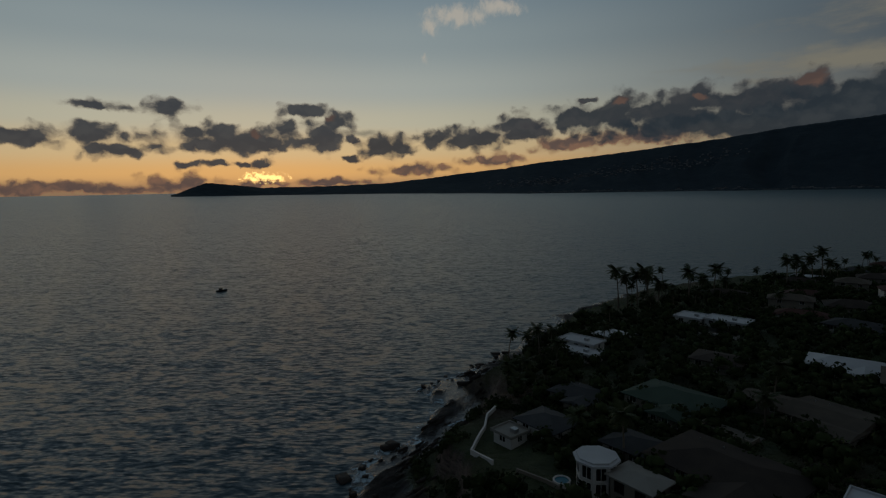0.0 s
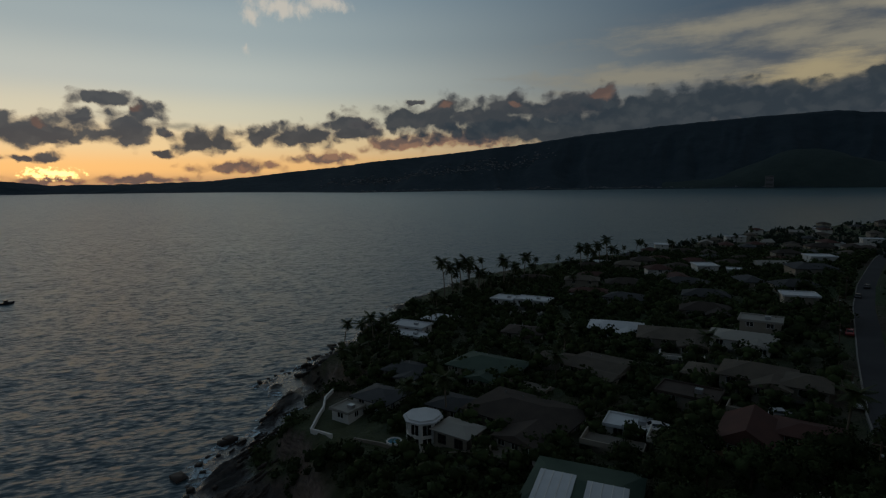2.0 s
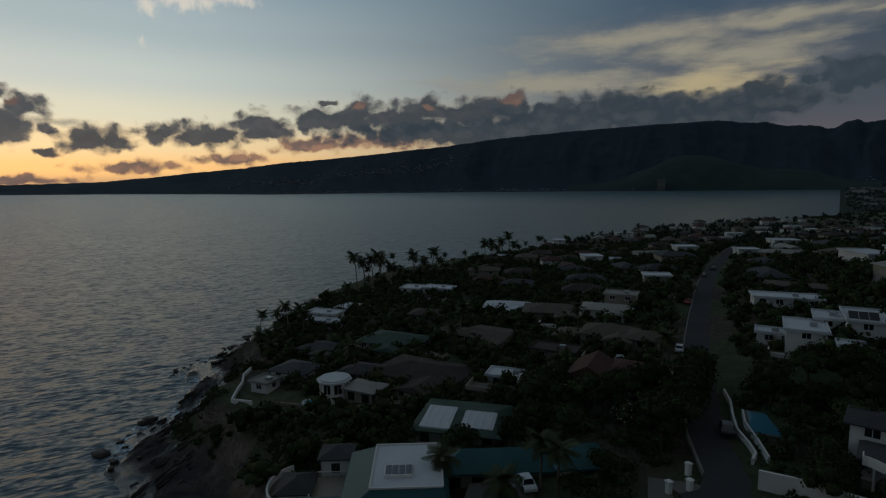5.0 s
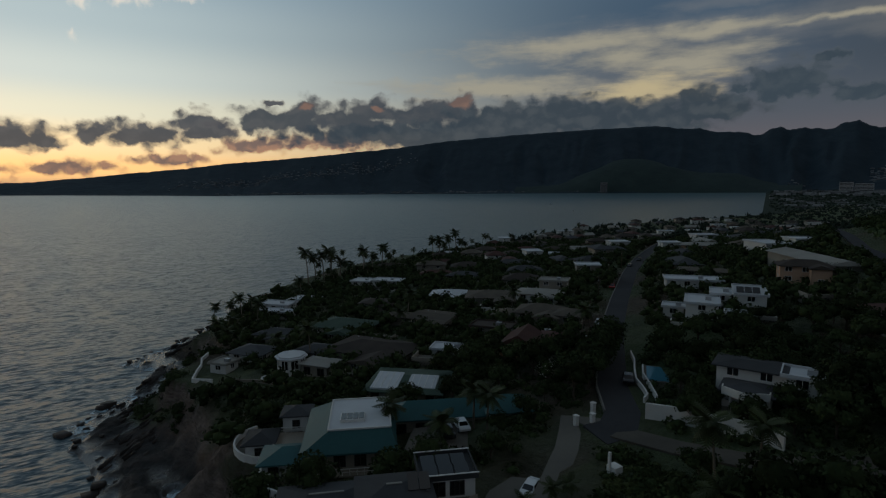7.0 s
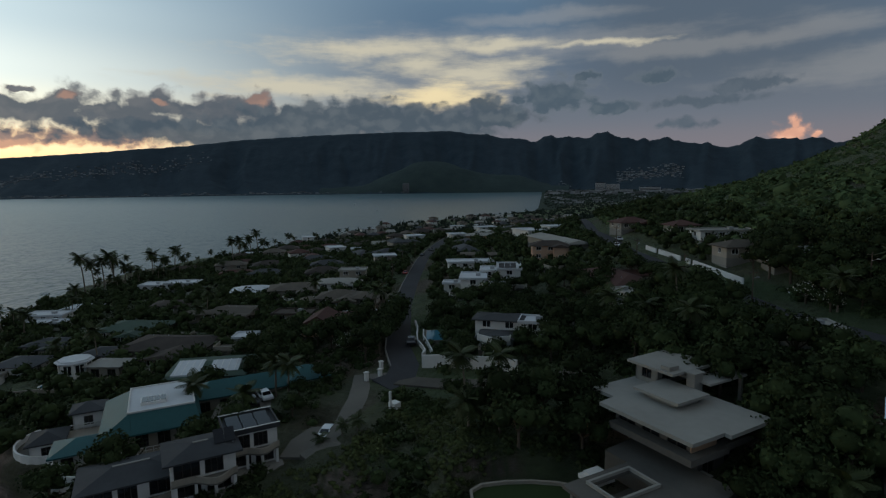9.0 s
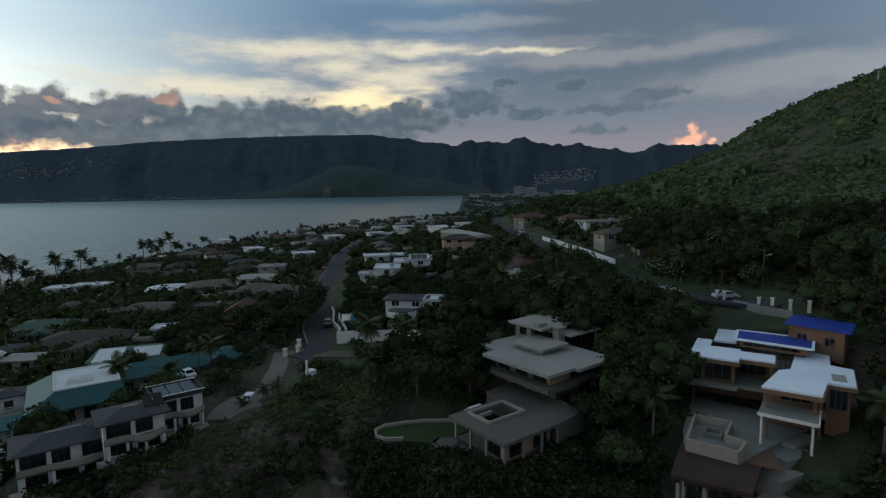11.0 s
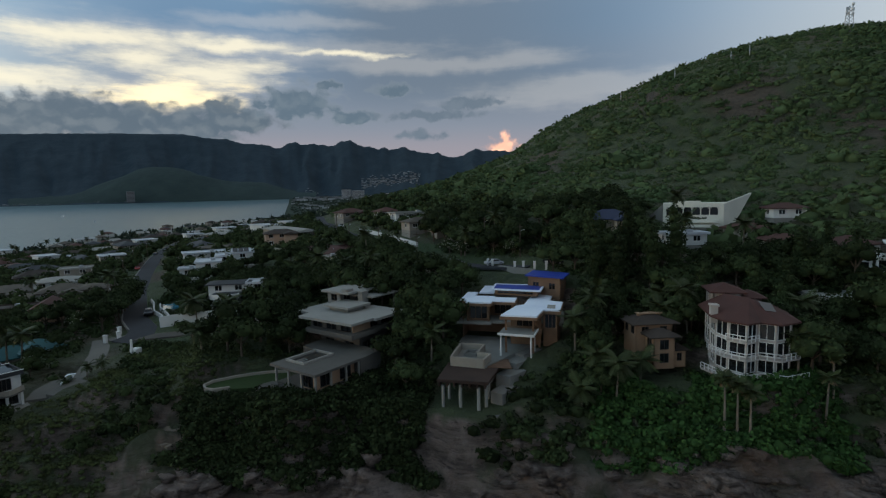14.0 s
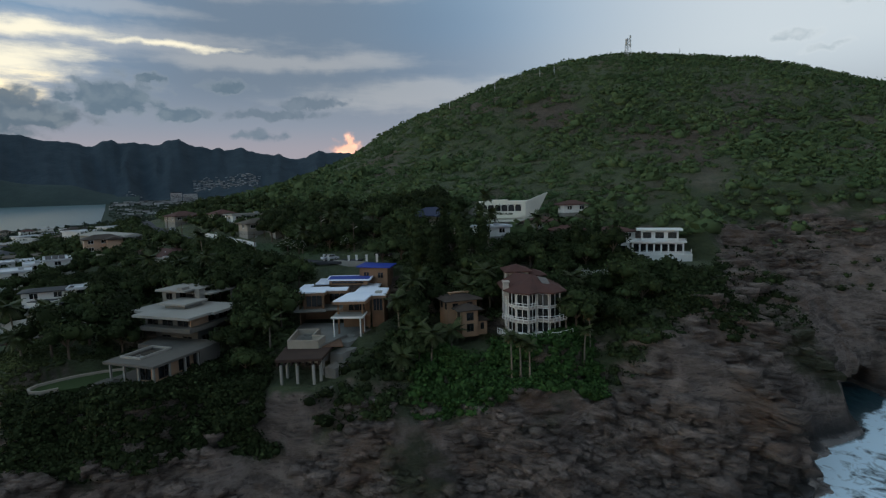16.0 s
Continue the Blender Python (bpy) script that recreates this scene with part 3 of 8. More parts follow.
def ribbon(pts, z0, z1, w):
    """One connected upright wall along a line; z0 and z1 are numbers or functions of x, y."""
    n = len(pts)
    v = []
    for i, (x, y) in enumerate(pts):
        ax, ay = pts[max(0, i - 1)]
        bx, by = pts[min(n - 1, i + 1)]
        L = math.hypot(bx - ax, by - ay)
        nx, ny = -(by - ay) / L * w, (bx - ax) / L * w
        a = z0(x, y) if callable(z0) else z0
        b = z1(x, y) if callable(z1) else z1
        v += [(x, y, a), (x + nx, y + ny, a), (x + nx, y + ny, b), (x, y, b)]
    f = [(0, 1, 2, 3), (4 * n - 1, 4 * n - 2, 4 * n - 3, 4 * n - 4)]
    for i in range(n - 1):
        k = 4 * i
        f += [(k + j, k + (j + 1) % 4, k + 4 + (j + 1) % 4, k + 4 + j) for j in range(4)]
    return Shape().add(v, f)


def part(name, shape, mat, parent, label="", smooth=False):
    """One mesh object under a thing, or under a part of one."""
    ob = new(name, shape.mesh(name, mat, smooth) if isinstance(shape, Shape) else shape)
    ob.parent = parent
    return tagged(ob, label) if label else ob


def thing(name, m, label, category, group="", kind=""):
    ob = new(name)
    ob.matrix_world = m
    ob.empty_display_size = 0.5
    return tagged(ob, label, category, group, kind)


def solid(name, shape, mat, label="", category="", kind="", smooth=False, m=None, group=""):
    ob = new(name, shape.mesh(name, mat, smooth))
    if m is not None:
        ob.matrix_world = m
    return tagged(ob, label, category, group, kind)


def grid_mesh(name, P, mat, layers=(), smooth=True, wrap=False):
    """A sheet from an array of rows of points; layers: (name, values) per point, scalars or colours."""
    a, b = P.shape[:2]
    me = bpy.data.meshes.new(name)
    i = np.arange(a * b).reshape(a, b)
    if wrap:
        i = np.concatenate([i, i[:, :1]], 1)
    F = np.stack([i[:-1, :-1], i[:-1, 1:], i[1:, 1:], i[1:, :-1]], -1).reshape(-1, 4)
    raw_mesh(me, P.reshape(-1, 3), F)
    me.materials.append(mat)
    for key, val in layers:
        if val.ndim == 3:
            at = me.attributes.new(key, "FLOAT_COLOR", "POINT")
            at.data.foreach_set("color", np.concatenate([val.reshape(-1, 3), np.ones((a * b, 1))], 1).astype(np.float32).ravel())
        else:
            at = me.attributes.new(key, "FLOAT", "POINT")
            at.data.foreach_set("value", val.astype(np.float32).ravel())
    if smooth:
        me.shade_smooth()
    return me


def raw_mesh(me, V, F):
    n = F.shape[1]
    me.vertices.add(len(V))
    me.vertices.foreach_set("co", np.ascontiguousarray(V, dtype=np.float32).ravel())
    me.loops.add(F.size)
    me.loops.foreach_set("vertex_index", F.astype(np.int32).ravel())
    me.polygons.add(len(F))
    me.polygons.foreach_set("loop_start", np.arange(0, F.size, n, dtype=np.int32))
    me.update(calc_edges=True)
    me.validate()
    return me


def lattice(ix, iy, seed):
    h = np.sin(ix * 127.1 + iy * 311.7 + seed * 74.7) * 43758.5453
    return h - np.floor(h)


def value_noise(x, y, seed=0):
    ix, iy = np.floor(x), np.floor(y)
    fx, fy = x - ix, y - iy
    fx, fy = fx * fx * (3 - 2 * fx), fy * fy * (3 - 2 * fy)
    a, b = lattice(ix, iy, seed), lattice(ix + 1, iy, seed)
    c, d = lattice(ix, iy + 1, seed), lattice(ix + 1, iy + 1, seed)
    return (a + (b - a) * fx) * (1 - fy) + (c + (d - c) * fx) * fy


def fbm(x, y, scale, octaves=4, seed=0):
    """Fractal noise about zero, from -1 to 1."""
    out, amp, tot = 0, 1.0, 0
    for o in range(octaves):
        out = out + amp * value_noise(x / scale * 2 ** o + 17.3 * o, y / scale * 2 ** o - 9.1 * o, seed + o)
        tot += amp
        amp *= 0.5
    return out / tot * 2 - 1


# ---------------------------------------------------------------- the headland
HILL = (380.0, -230.0)
# height of the volcano's flank by distance from its top
FLANK_R = [0, 40, 87, 160, 208, 240, 270, 300, 330, 360, 384, 405, 420, 453, 500, 550, 650, 1000, 3000]
FLANK_Z = [146.5, 143, 129, 98, 69, 58, 50.5, 43, 35, 28, 25, 22.5, 21, 16.5, 11.5, 8, 5.5, 4, 3]
_r = np.arange(0, 3000, 2.0)
_z = np.interp(_r, FLANK_R, FLANK_Z)
_k = np.hanning(23) / np.hanning(23).sum()
_z = np.convolve(np.pad(_z, 11, mode="edge"), _k, mode="valid")
COAST = [(1500, 660), (1075, 533), (690, 514), (480, 470), (300, 385), (200, 352), (93, 300), (41, 246), (20, 200), (4, 176), (-12, 161),
         (-5, 148), (-9, 130), (-23, 113), (-18, 96), (-15, 72), (-17, 45), (-17, 20), (-9, -6), (5, -34), (14, -60), (15, -85), (17, -112),
         (27, -143), (38, -147), (43, -156), (46, -163), (53, -170), (62, -182), (65, -190), (63, -201), (58, -215), (56, -262), (76, -348), (150, -452), (380, -530), (800, -560), (1500, -600)]


def inland(x, y):
    """Metres from the waterline, more than 0 on land."""
    x, y = np.asarray(x, float), np.asarray(y, float)
    best = np.full(np.broadcast(x, y).shape, 1e9)
    inside = np.zeros(best.shape, bool)
    for (ax, ay), (bx, by) in zip(COAST, COAST[1:]):
        dx, dy = bx - ax, by - ay
        t = np.clip(((x - ax) * dx + (y - ay) * dy) / (dx * dx + dy * dy), 0, 1)
        best = np.minimum(best, np.hypot(x - ax - t * dx, y - ay - t * dy))
    ring = COAST + [(3000, -600), (3000, 660)]
    for (ax, ay), (bx, by) in zip(ring, ring[1:] + ring[:1]):
        if ay != by:
            hit = ((ay > y) != (by > y)) & (x < ax + (y - ay) * (bx - ax) / (by - ay))
            inside ^= hit
    return np.where(inside, best, -best)


def ground(x, y, rough=True):
    x, y = np.asarray(x, float), np.asarray(y, float)
    d = inland(x, y)
    if rough:
        d = d + np.where(np.abs(d) < 40, 2.6 * fbm(x, y, 14, 4, 3), 0)
    # the top is a short crest that runs south
    u = np.clip(-(y - HILL[1]) / 90, 0, 1)
    base = np.interp(np.hypot(x - HILL[0] - 12 * u, y - HILL[1] + 60 * u), _r, _z)
    r = np.hypot(x - HILL[0], y - HILL[1])
    base = base - 8.0 * np.clip((-84 - y) / 40, 0, 1) * np.exp(-((r - 292) / 40) ** 2)
    low = np.interp(d, [-60, -8, 0, 3, 10, 14, 19, 26, 40, 60, 200], [-14, -3, 0, 0.9, 1.5, 3.6, 9.5, 14, 24, 60, 400])
    mid = np.interp(d, [-60, -8, 0, 2, 6, 13, 19, 22, 32, 45, 58, 80, 200], [-14, -3, 0, 2.6, 5.5, 9.4, 13.4, 15.4, 20.6, 23.6, 31, 50, 400])
    high = np.interp(d, [-60, -8, 0, 2, 6, 14, 30, 50, 90, 150, 300], [-14, -3, 0, 8.0, 14, 20, 29, 41, 86, 150, 400])
    s = np.clip((70 - y) / 40, 0, 1)
    t = np.clip((-118 - y) / 22, 0, 1)
    edge = low * (1 - s) + mid * s
    edge = edge * (1 - t) + high * t
    z = np.minimum(base, edge)
    if rough:
        rocky = np.clip((base - edge) / 4 + 0.6, 0, 1) * (z > -2)
        rocky = rocky * (1 - 0.5 * np.clip((y - 55) / 25, 0, 1))
        step = 2.0 + 0.5 * np.sin(x * 0.03)
        q = z / step + 0.5 * fbm(x, y, 30, 3, 8)
        fr = q - np.floor(q)
        terraced = (np.floor(q) + np.clip((fr - 0.5) * 3 + 0.5, 0, 1) - 0.5 * fbm(x, y, 30, 3, 8)) * step
        z = z + rocky * (0.85 * (terraced - z) + 3.2 * (0.55 - np.abs(fbm(x, y, 22, 4, 5)) * 2.2) + 2.6 * (0.3 - np.abs(fbm(x + z, y - z, 7, 4, 6))))
        z = z + 0.5 * fbm(x, y, 25, 3, 11) + np.clip((base - 50) / 60, 0, 1) * 3.0 * fbm(x, y, 60, 4, 12)
        # wave-cut benches, ribbed along the beds of the rock
        k = np.clip((y - 97) / 7, 0, 1) * np.clip((182 - y) / 8, 0, 1) * np.clip((13.5 - d) / 3, 0, 1) * np.clip((d + 2) / 2, 0, 1)
        u, v = 0.8 * x - 0.6 * y, 0.6 * x + 0.8 * y
        bench = np.interp(d, [-2, 0.5, 2, 10, 13.5], [-0.9, 0.0, 0.3, 0.45, 2.6]) + 0.75 * np.exp(-((d - 1.8) / 1.3) ** 2) * (fbm(x, y, 9, 3, 29) > -0.1)
        bench = bench + 4.2 * np.clip(fbm(u * 2.2, v * 0.42, 9, 4, 27) - 0.12, 0, 0.45) + 1.6 * np.clip(fbm(x, y, 13, 4, 30) - 0.18, 0, 1) + 0.15 * fbm(x, y, 4, 3, 28)
        z = z * (1 - k) + bench * k
    return levelled(z, x, y)


# levelled building ground: x, y, radius, height, width of the bank round it
PADS = [(53, -62.5, 7, 22.5, 3), (62, -64, 9, 22.9, 4), (90, -145.5, 9.5, 30.9, 5), (81, -143, 8, 28.5, 6), (86, -152, 5, 29.5, 5), (36.5, -34.5, 8.5, 20.4, 3), (33, -23, 5, 19.8, 3), (37.5, -60, 5.0, 18.2, 3),
        (50, -102, 8, 22.3, 3.5), (60, -102, 6, 24.5, 4), (48, -90, 6, 20.3, 4), (9, 13, 5, 15.8, 3), (16, 8, 5, 18.4, 3), (23, 12, 6, 18.6, 3), (29, 13, 6, 18.7, 3),
        (9, 49, 6, 14.2, 3), (5, 105, 7, 11.2, 3), (8, 115, 5, 11.0, 3), (17, 84, 7, 13.2, 3)]


def levelled(z, x, y):
    for px, py, r, h, bank in PADS:
        k = np.clip((r + bank - np.hypot(x - px, y - py)) / bank, 0, 1)
        z = z + (h - z) * k * k * (3 - 2 * k)
    return z


def ground_at(x, y):
    return float(ground(np.array([x]), np.array([y]))[0])


ROADS = {
    "street": ([(47, 12.0), (51, 11.0), (56, 14), (63, 22.5), (71, 30), (91, 48.2), (117.5, 69.5), (163.4, 105), (200, 131), (300, 196), (420, 270)], 6.4),
    "highway": ([(560, 200), (420, 140), (300, 93), (201, 41), (150, 6), (136, -6), (115, -24), (98, -40), (88, -54), (84, -66)], 6.6),
    "lane": ([(50, 10.5), (52, 2), (56, -8), (66, -18)], 4.2),
    "driveway": ([(51, 13), (48.2, 18.5), (45, 15), (41.2, 11.6), (35.5, 7.6), (29.5, 3.8), (25.5, 4.6)], 3.2),
}


def along(line, step):
    pts = []
    for (ax, ay), (bx, by) in zip(line, line[1:]):
        n = max(1, int(math.hypot(bx - ax, by - ay) / step))
        pts += [(ax + (bx - ax) * i / n, ay + (by - ay) * i / n) for i in range(n)]
    return pts + [line[-1]]


def road_distance(x, y):
    best = np.full(np.shape(x), 1e9)
    for line, width in ROADS.values():
        for (ax, ay), (bx, by) in zip(line, line[1:]):
            dx, dy = bx - ax, by - ay
            t = np.clip(((x - ax) * dx + (y - ay) * dy) / (dx * dx + dy * dy), 0, 1)
            best = np.minimum(best, np.hypot(x - ax - t * dx, y - ay - t * dy) - width / 2)
    return best


CAVE = (68.0, -175.0, 14.0, 12.0)       # the sea cave in the cove: centre and half widths


def overhang(X, Y, Z):
    """The roof of the sea cave: a rock shell over the hollow, arched below."""
    near = ((X - CAVE[0]) / (CAVE[2] + 2.6)) ** 2 + ((Y - CAVE[1]) / (CAVE[3] + 2.6)) ** 2
    use = (near < 1) & (Z > 8.0)
    arch = 8.2 - 4.5 * near + 1.2 * fbm(X, Y, 5, 3, 88)
    low = np.minimum(Z - 0.8, arch)
    v, f, idx = [], [], {}

    def at(i, j, k):
        if (i, j, k) not in idx:
            idx[i, j, k] = len(v)
            v.append((X[i, j], Y[i, j], (Z[i, j] + 0.2) if k else low[i, j]))
        return idx[i, j, k]

    cells = {(i, j) for i, j in zip(*np.nonzero(use[:-1, :-1] & use[1:, :-1] & use[:-1, 1:] & use[1:, 1:]))}
    for i, j in cells:
        f.append((at(i, j, 1), at(i + 1, j, 1), at(i + 1, j + 1, 1), at(i, j + 1, 1)))
        f.append((at(i, j + 1, 0), at(i + 1, j + 1, 0), at(i + 1, j, 0), at(i, j, 0)))
        for di, dj, p, q in ((-1, 0, (i, j + 1), (i, j)), (1, 0, (i + 1, j), (i + 1, j + 1)), (0, -1, (i, j), (i + 1, j)), (0, 1, (i + 1, j + 1), (i, j + 1))):
            if (i + di, j + dj) not in cells:
                f.append((at(*p, 0), at(*q, 0), at(*q, 1), at(*p, 1)))
    me = Shape().add(v, f).mesh("rock_overhang", GROUND)
    at_ = me.attributes.new("cover", "FLOAT_COLOR", "POINT")
    at_.data.foreach_set("color", np.tile([1.0, 0, 0, 1.0], len(v)).astype(np.float32))
    tagged(new("rock_overhang", me), "overhanging layered lava roof of a sea cave", "rock", kind="structure")


def headland():
    xs = np.concatenate([np.arange(-70, -30, 4), np.arange(-30, 116, 1.15), np.arange(116, 420, 4.0), np.arange(420, 800, 10), np.arange(800, 1620, 40)])
    ys = np.concatenate([np.arange(-640, -260, 12), np.arange(-260, -222, 3), np.arange(-222, 128, 1.15), np.arange(128, 330, 4), np.arange(330, 700, 10)])
    X, Y = np.meshgrid(xs, ys, indexing="ij")
    Z = ground(X, Y)
    rd = road_distance(X, Y)
    smooth = ground(X, Y, False)
    k = np.clip(rd / 6, 0, 1)
    land = inland(X, Y) > 30
    Z = np.where(land, Z * k + (smooth - 0.12) * (1 - k), Z)
    hollow = ((X - CAVE[0]) / CAVE[2]) ** 2 + ((Y - CAVE[1]) / CAVE[3]) ** 2 < 1
    overhang(X, Y, Z)
    Z = np.where(hollow, -1.5, Z)
    d = inland(X, Y)
    gx = np.gradient(Z, xs, axis=0)
    gy = np.gradient(Z, ys, axis=1)
    steep = np.hypot(gx, gy)
    r = np.hypot(X - HILL[0], Y - HILL[1])
    wob = fbm(X, Y, 12, 4, 21)
    shore = np.where(Y < -118, np.interp(Y, [-270, -228, -172, -152, -118], [84, 52, 46, 26, 22]), np.interp(Y, [-118, -20, 25, 40, 86, 98], [22, 18, 17, 22, 20, 12]))
    rock = np.clip((shore + 5 * wob - d) / 4, 0, 1)
    rock = np.maximum(rock, np.clip((steep - 0.95 + 0.3 * wob) * 3, 0, 1) * (d < np.where(Y < -150, shore, 60)))
    bare = np.clip((fbm(X, Y, 45, 4, 31) - 0.38) * 5, 0, 1) * (r < 300) * (r > 170)
    rock = np.maximum(rock, bare * 0.4)
    dry = np.clip((fbm(X, Y, 30, 4, 41) - 0.05) * 2.5, 0, 0.9) * np.where((Y > -30) & (Y < 8) & (X < 50), 0.35, 1)
    lawn = np.clip((fbm(X, Y, 26, 3, 51) - 0.1) * 4, 0, 1) * (r > 330) * np.clip((d - 30) / 6, 0, 1)
    me = grid_mesh("ground", np.stack([X, Y, Z], -1), GROUND, [("cover", np.stack([rock, dry, lawn], -1))])
    ob = new("ground", me)
    tagged(ob, "rocky volcanic headland with scrub, lawns and lava cliffs", "ground", kind="structure")


def sea():
    O = (-20.0, -40.0)
    r = np.concatenate([[0.01], np.geomspace(20, 4980, 70)])
    a = np.radians(np.arange(0, 360, 3.0))
    R, A = np.meshgrid(r, a, indexing="ij")
    P = np.stack([O[0] + R * np.sin(A), O[1] + R * np.cos(A), sea_level(R)], -1)
    ob = new("water", grid_mesh("water", P, SEA, wrap=True))
    tagged(ob, "grey dusk ocean with small wind waves", "sea", kind="structure")


def sea_level(r):
    """The sheet lifts far out, so that it meets the sky at the height of the eye."""
    return 50.0 * np.clip((np.asarray(r, float) - 2500) / 2300, 0, 1.1) ** 1.5


# the skyline across the bay: degrees from +y towards +x, and degrees above the eye
SKYLINE_A = [-27.2, -24.4, -23, -19, -14.4, -7, -2.7, 1.7, 5.5, 9.3, 14, 19.3, 26, 31, 37.6, 46, 51.5, 57.2, 60, 64.8, 67.4, 70.2, 73.9, 78.3, 80.4, 83, 90, 110]
SKYLINE_E = [-0.2, 0.93, 0.8, 0.35, 0.38, 0.6, 1.0, 1.5, 1.88, 2.42, 2.82, 3.36, 4.05, 4.7, 5.2, 5.6, 5.65, 5.0, 4.8, 4.45, 4.85, 4.15, 4.05, 3.0, 3.75, 3.55, 3.3, 3.0]


FAR = {}


def far_shore():
    O = (-20.0, -40.0)
    az = np.arange(-27.4, 112, 0.22)
    s = np.linspace(0, 1, 44)
    E = np.interp(az, SKYLINE_A, SKYLINE_E)
    sharp = np.clip((az - 52) / 9, 0.07, 1)
    rug = lambda k, s_: np.abs(fbm(az, np.zeros(len(az)), k, 4, s_))
    E = E + sharp * (0.95 * (0.35 - rug(3.0, 61)) + 0.40 * (0.35 - rug(1.0, 63)))
    E = E + 0.10 * (0.35 - rug(0.55, 64))
    shore = np.interp(az, [-28, -5, 8, 50, 62, 64, 112], [4300, 3950, 3490, 3490, 3560, 3700, 3700])
    ridge = np.interp(az, [-28, -10, 5, 112], [4560, 4600, 4760, 4780])
    A, S = np.meshgrid(az, s, indexing="ij")
    R = shore[:, None] + (ridge - shore)[:, None] * S
    foot = sea_level(R)
    top = 57 + R * np.tan(np.radians(E))[:, None]
    u = A + 3.0 * fbm(A, S * 6, 5, 3, 73) * (1 - S)
    gully = np.abs(fbm(u, S * 1.6, 3.4, 5, 71))
    spur = 0.9 - 3.0 * gully
    rise = np.clip((S - 0.1) / 0.9, 0, 1) ** 1.25
    Z = foot + 2 + (np.maximum(top, foot + 4) - foot) * rise
    Z = Z + (1 - S) * S * 0.55 * np.clip(spur, -0.8, 0.9) * (top - foot)
    Z = np.where(S == 0, foot - 3, np.maximum(Z, foot + 1.5))
    back = np.stack([O[0] + (R[:, -1:] + 60) * np.sin(np.radians(A[:, -1:])), O[1] + (R[:, -1:] + 60) * np.cos(np.radians(A[:, -1:])), foot[:, -1:] - 20], -1)
    P = np.stack([O[0] + R * np.sin(np.radians(A)), O[1] + R * np.cos(np.radians(A)), Z], -1)
    FAR.update(az=az, P=P)
    # looks hazy only through the blue of its material
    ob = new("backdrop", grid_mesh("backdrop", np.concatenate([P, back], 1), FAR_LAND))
    tagged(ob, "dark hazy mountain range behind the bay", "mountains", kind="structure")

    # a green foothill before the range
    az, s = np.arange(38, 64, 0.3), np.linspace(0, 1, 16)
    A, S = np.meshgrid(az, s, indexing="ij")
    R = 3520 + 420 * S
    E = 2.7 * np.exp(-((A - 49.5) / 5.6) ** 2) + 0.9 * np.exp(-((A - 58) / 3.0) ** 2) + 0.25 * fbm(A, S * 3, 2.0, 4, 65)
    foot = sea_level(R)
    Z = foot - 4 + np.maximum(57 + R * np.tan(np.radians(E)) - foot, 0) * np.sin(S * math.pi / 2) ** 0.8
    P = np.stack([O[0] + R * np.sin(np.radians(A)), O[1] + R * np.cos(np.radians(A)), Z], -1)
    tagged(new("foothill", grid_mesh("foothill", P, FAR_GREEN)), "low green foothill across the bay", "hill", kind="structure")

    # the flat town at the head of the bay
    az = np.arange(60.5, 112, 1.0)
    r = np.geomspace(1100, 3900, 24)
    A, R = np.meshgrid(az, r, indexing="ij")
    P = np.stack([O[0] + R * np.sin(np.radians(A)), O[1] + R * np.cos(np.radians(A)), sea_level(R) + 2.5 + (A - 60.5) * 0.02], -1)
    P[0, :, 2] -= 6
    tagged(new("plain", grid_mesh("plain", P, FAR_TREES)), "flat wooded land at the head of the bay", "ground", kind="structure")


def strip(name, line, width, mat, lift, thick, label, category, side=0.0):
    """A ribbon of road, kerb or pavement that lies on the ground, with real thickness."""
    pts = along(line, 3.0)
    sh = Shape()
    ring = []
    for i, (x, y) in enumerate(pts):
        ax, ay = pts[max(0, i - 1)]
        bx, by = pts[min(len(pts) - 1, i + 1)]
        n = math.hypot(bx - ax, by - ay)
        nx, ny = -(by - ay) / n, (bx - ax) / n
        z = float(ground(np.array([x]), np.array([y]), False)[0]) + lift
        for o in (side - width / 2, side + width / 2):
            ring.append((x + nx * o, y + ny * o, z))
    v = ring + [(x, y, z - thick) for x, y, z in ring]
    k = len(ring)
    f = []
    for i in range(0, k - 2, 2):
        f += [(i, i + 2, i + 3, i + 1), (k + i, k + i + 1, k + i + 3, k + i + 2), (i, k + i, k + i + 2, i + 2), (i + 1, i + 3, k + i + 3, k + i + 1)]
    f += [(0, 1, k + 1, k), (k - 2, 2 * k - 2, 2 * k - 1, k - 1)]
    sh.add(v, f)
    return solid(name, sh, mat, label, category, "structure")


sea()
headland()
far_shore()
strip("road", *ROADS["street"], ASPHALT, 0.10, 0.6, "narrow worn asphalt street between gardens", "road")
strip("road", *ROADS["highway"], ASPHALT, 0.10, 0.6, "asphalt road along the foot of the hill", "road")
strip("road", *ROADS["lane"], DIRT_LANE, 0.04, 0.6, "worn gritty concrete access lane", "road")
strip("driveway", *ROADS["driveway"], PAVING, 0.06, 0.6, "pale concrete driveway", "driveway")
strip("kerb", ROADS["street"][0][2:], 0.25, KERB, 0.24, 0.7, "low concrete kerb", "kerb", 3.35)
strip("kerb", ROADS["street"][0][2:], 0.25, KERB, 0.24, 0.7, "low concrete kerb", "kerb", -3.35)
strip("pavement", ROADS["street"][0][3:], 1.3, PAVING, 0.22, 0.6, "pale concrete pavement beside the street", "pavement", -4.15)

# ---------------------------------------------------------------- house building
CLEAR = []            # (x, y, radius) kept free of trees


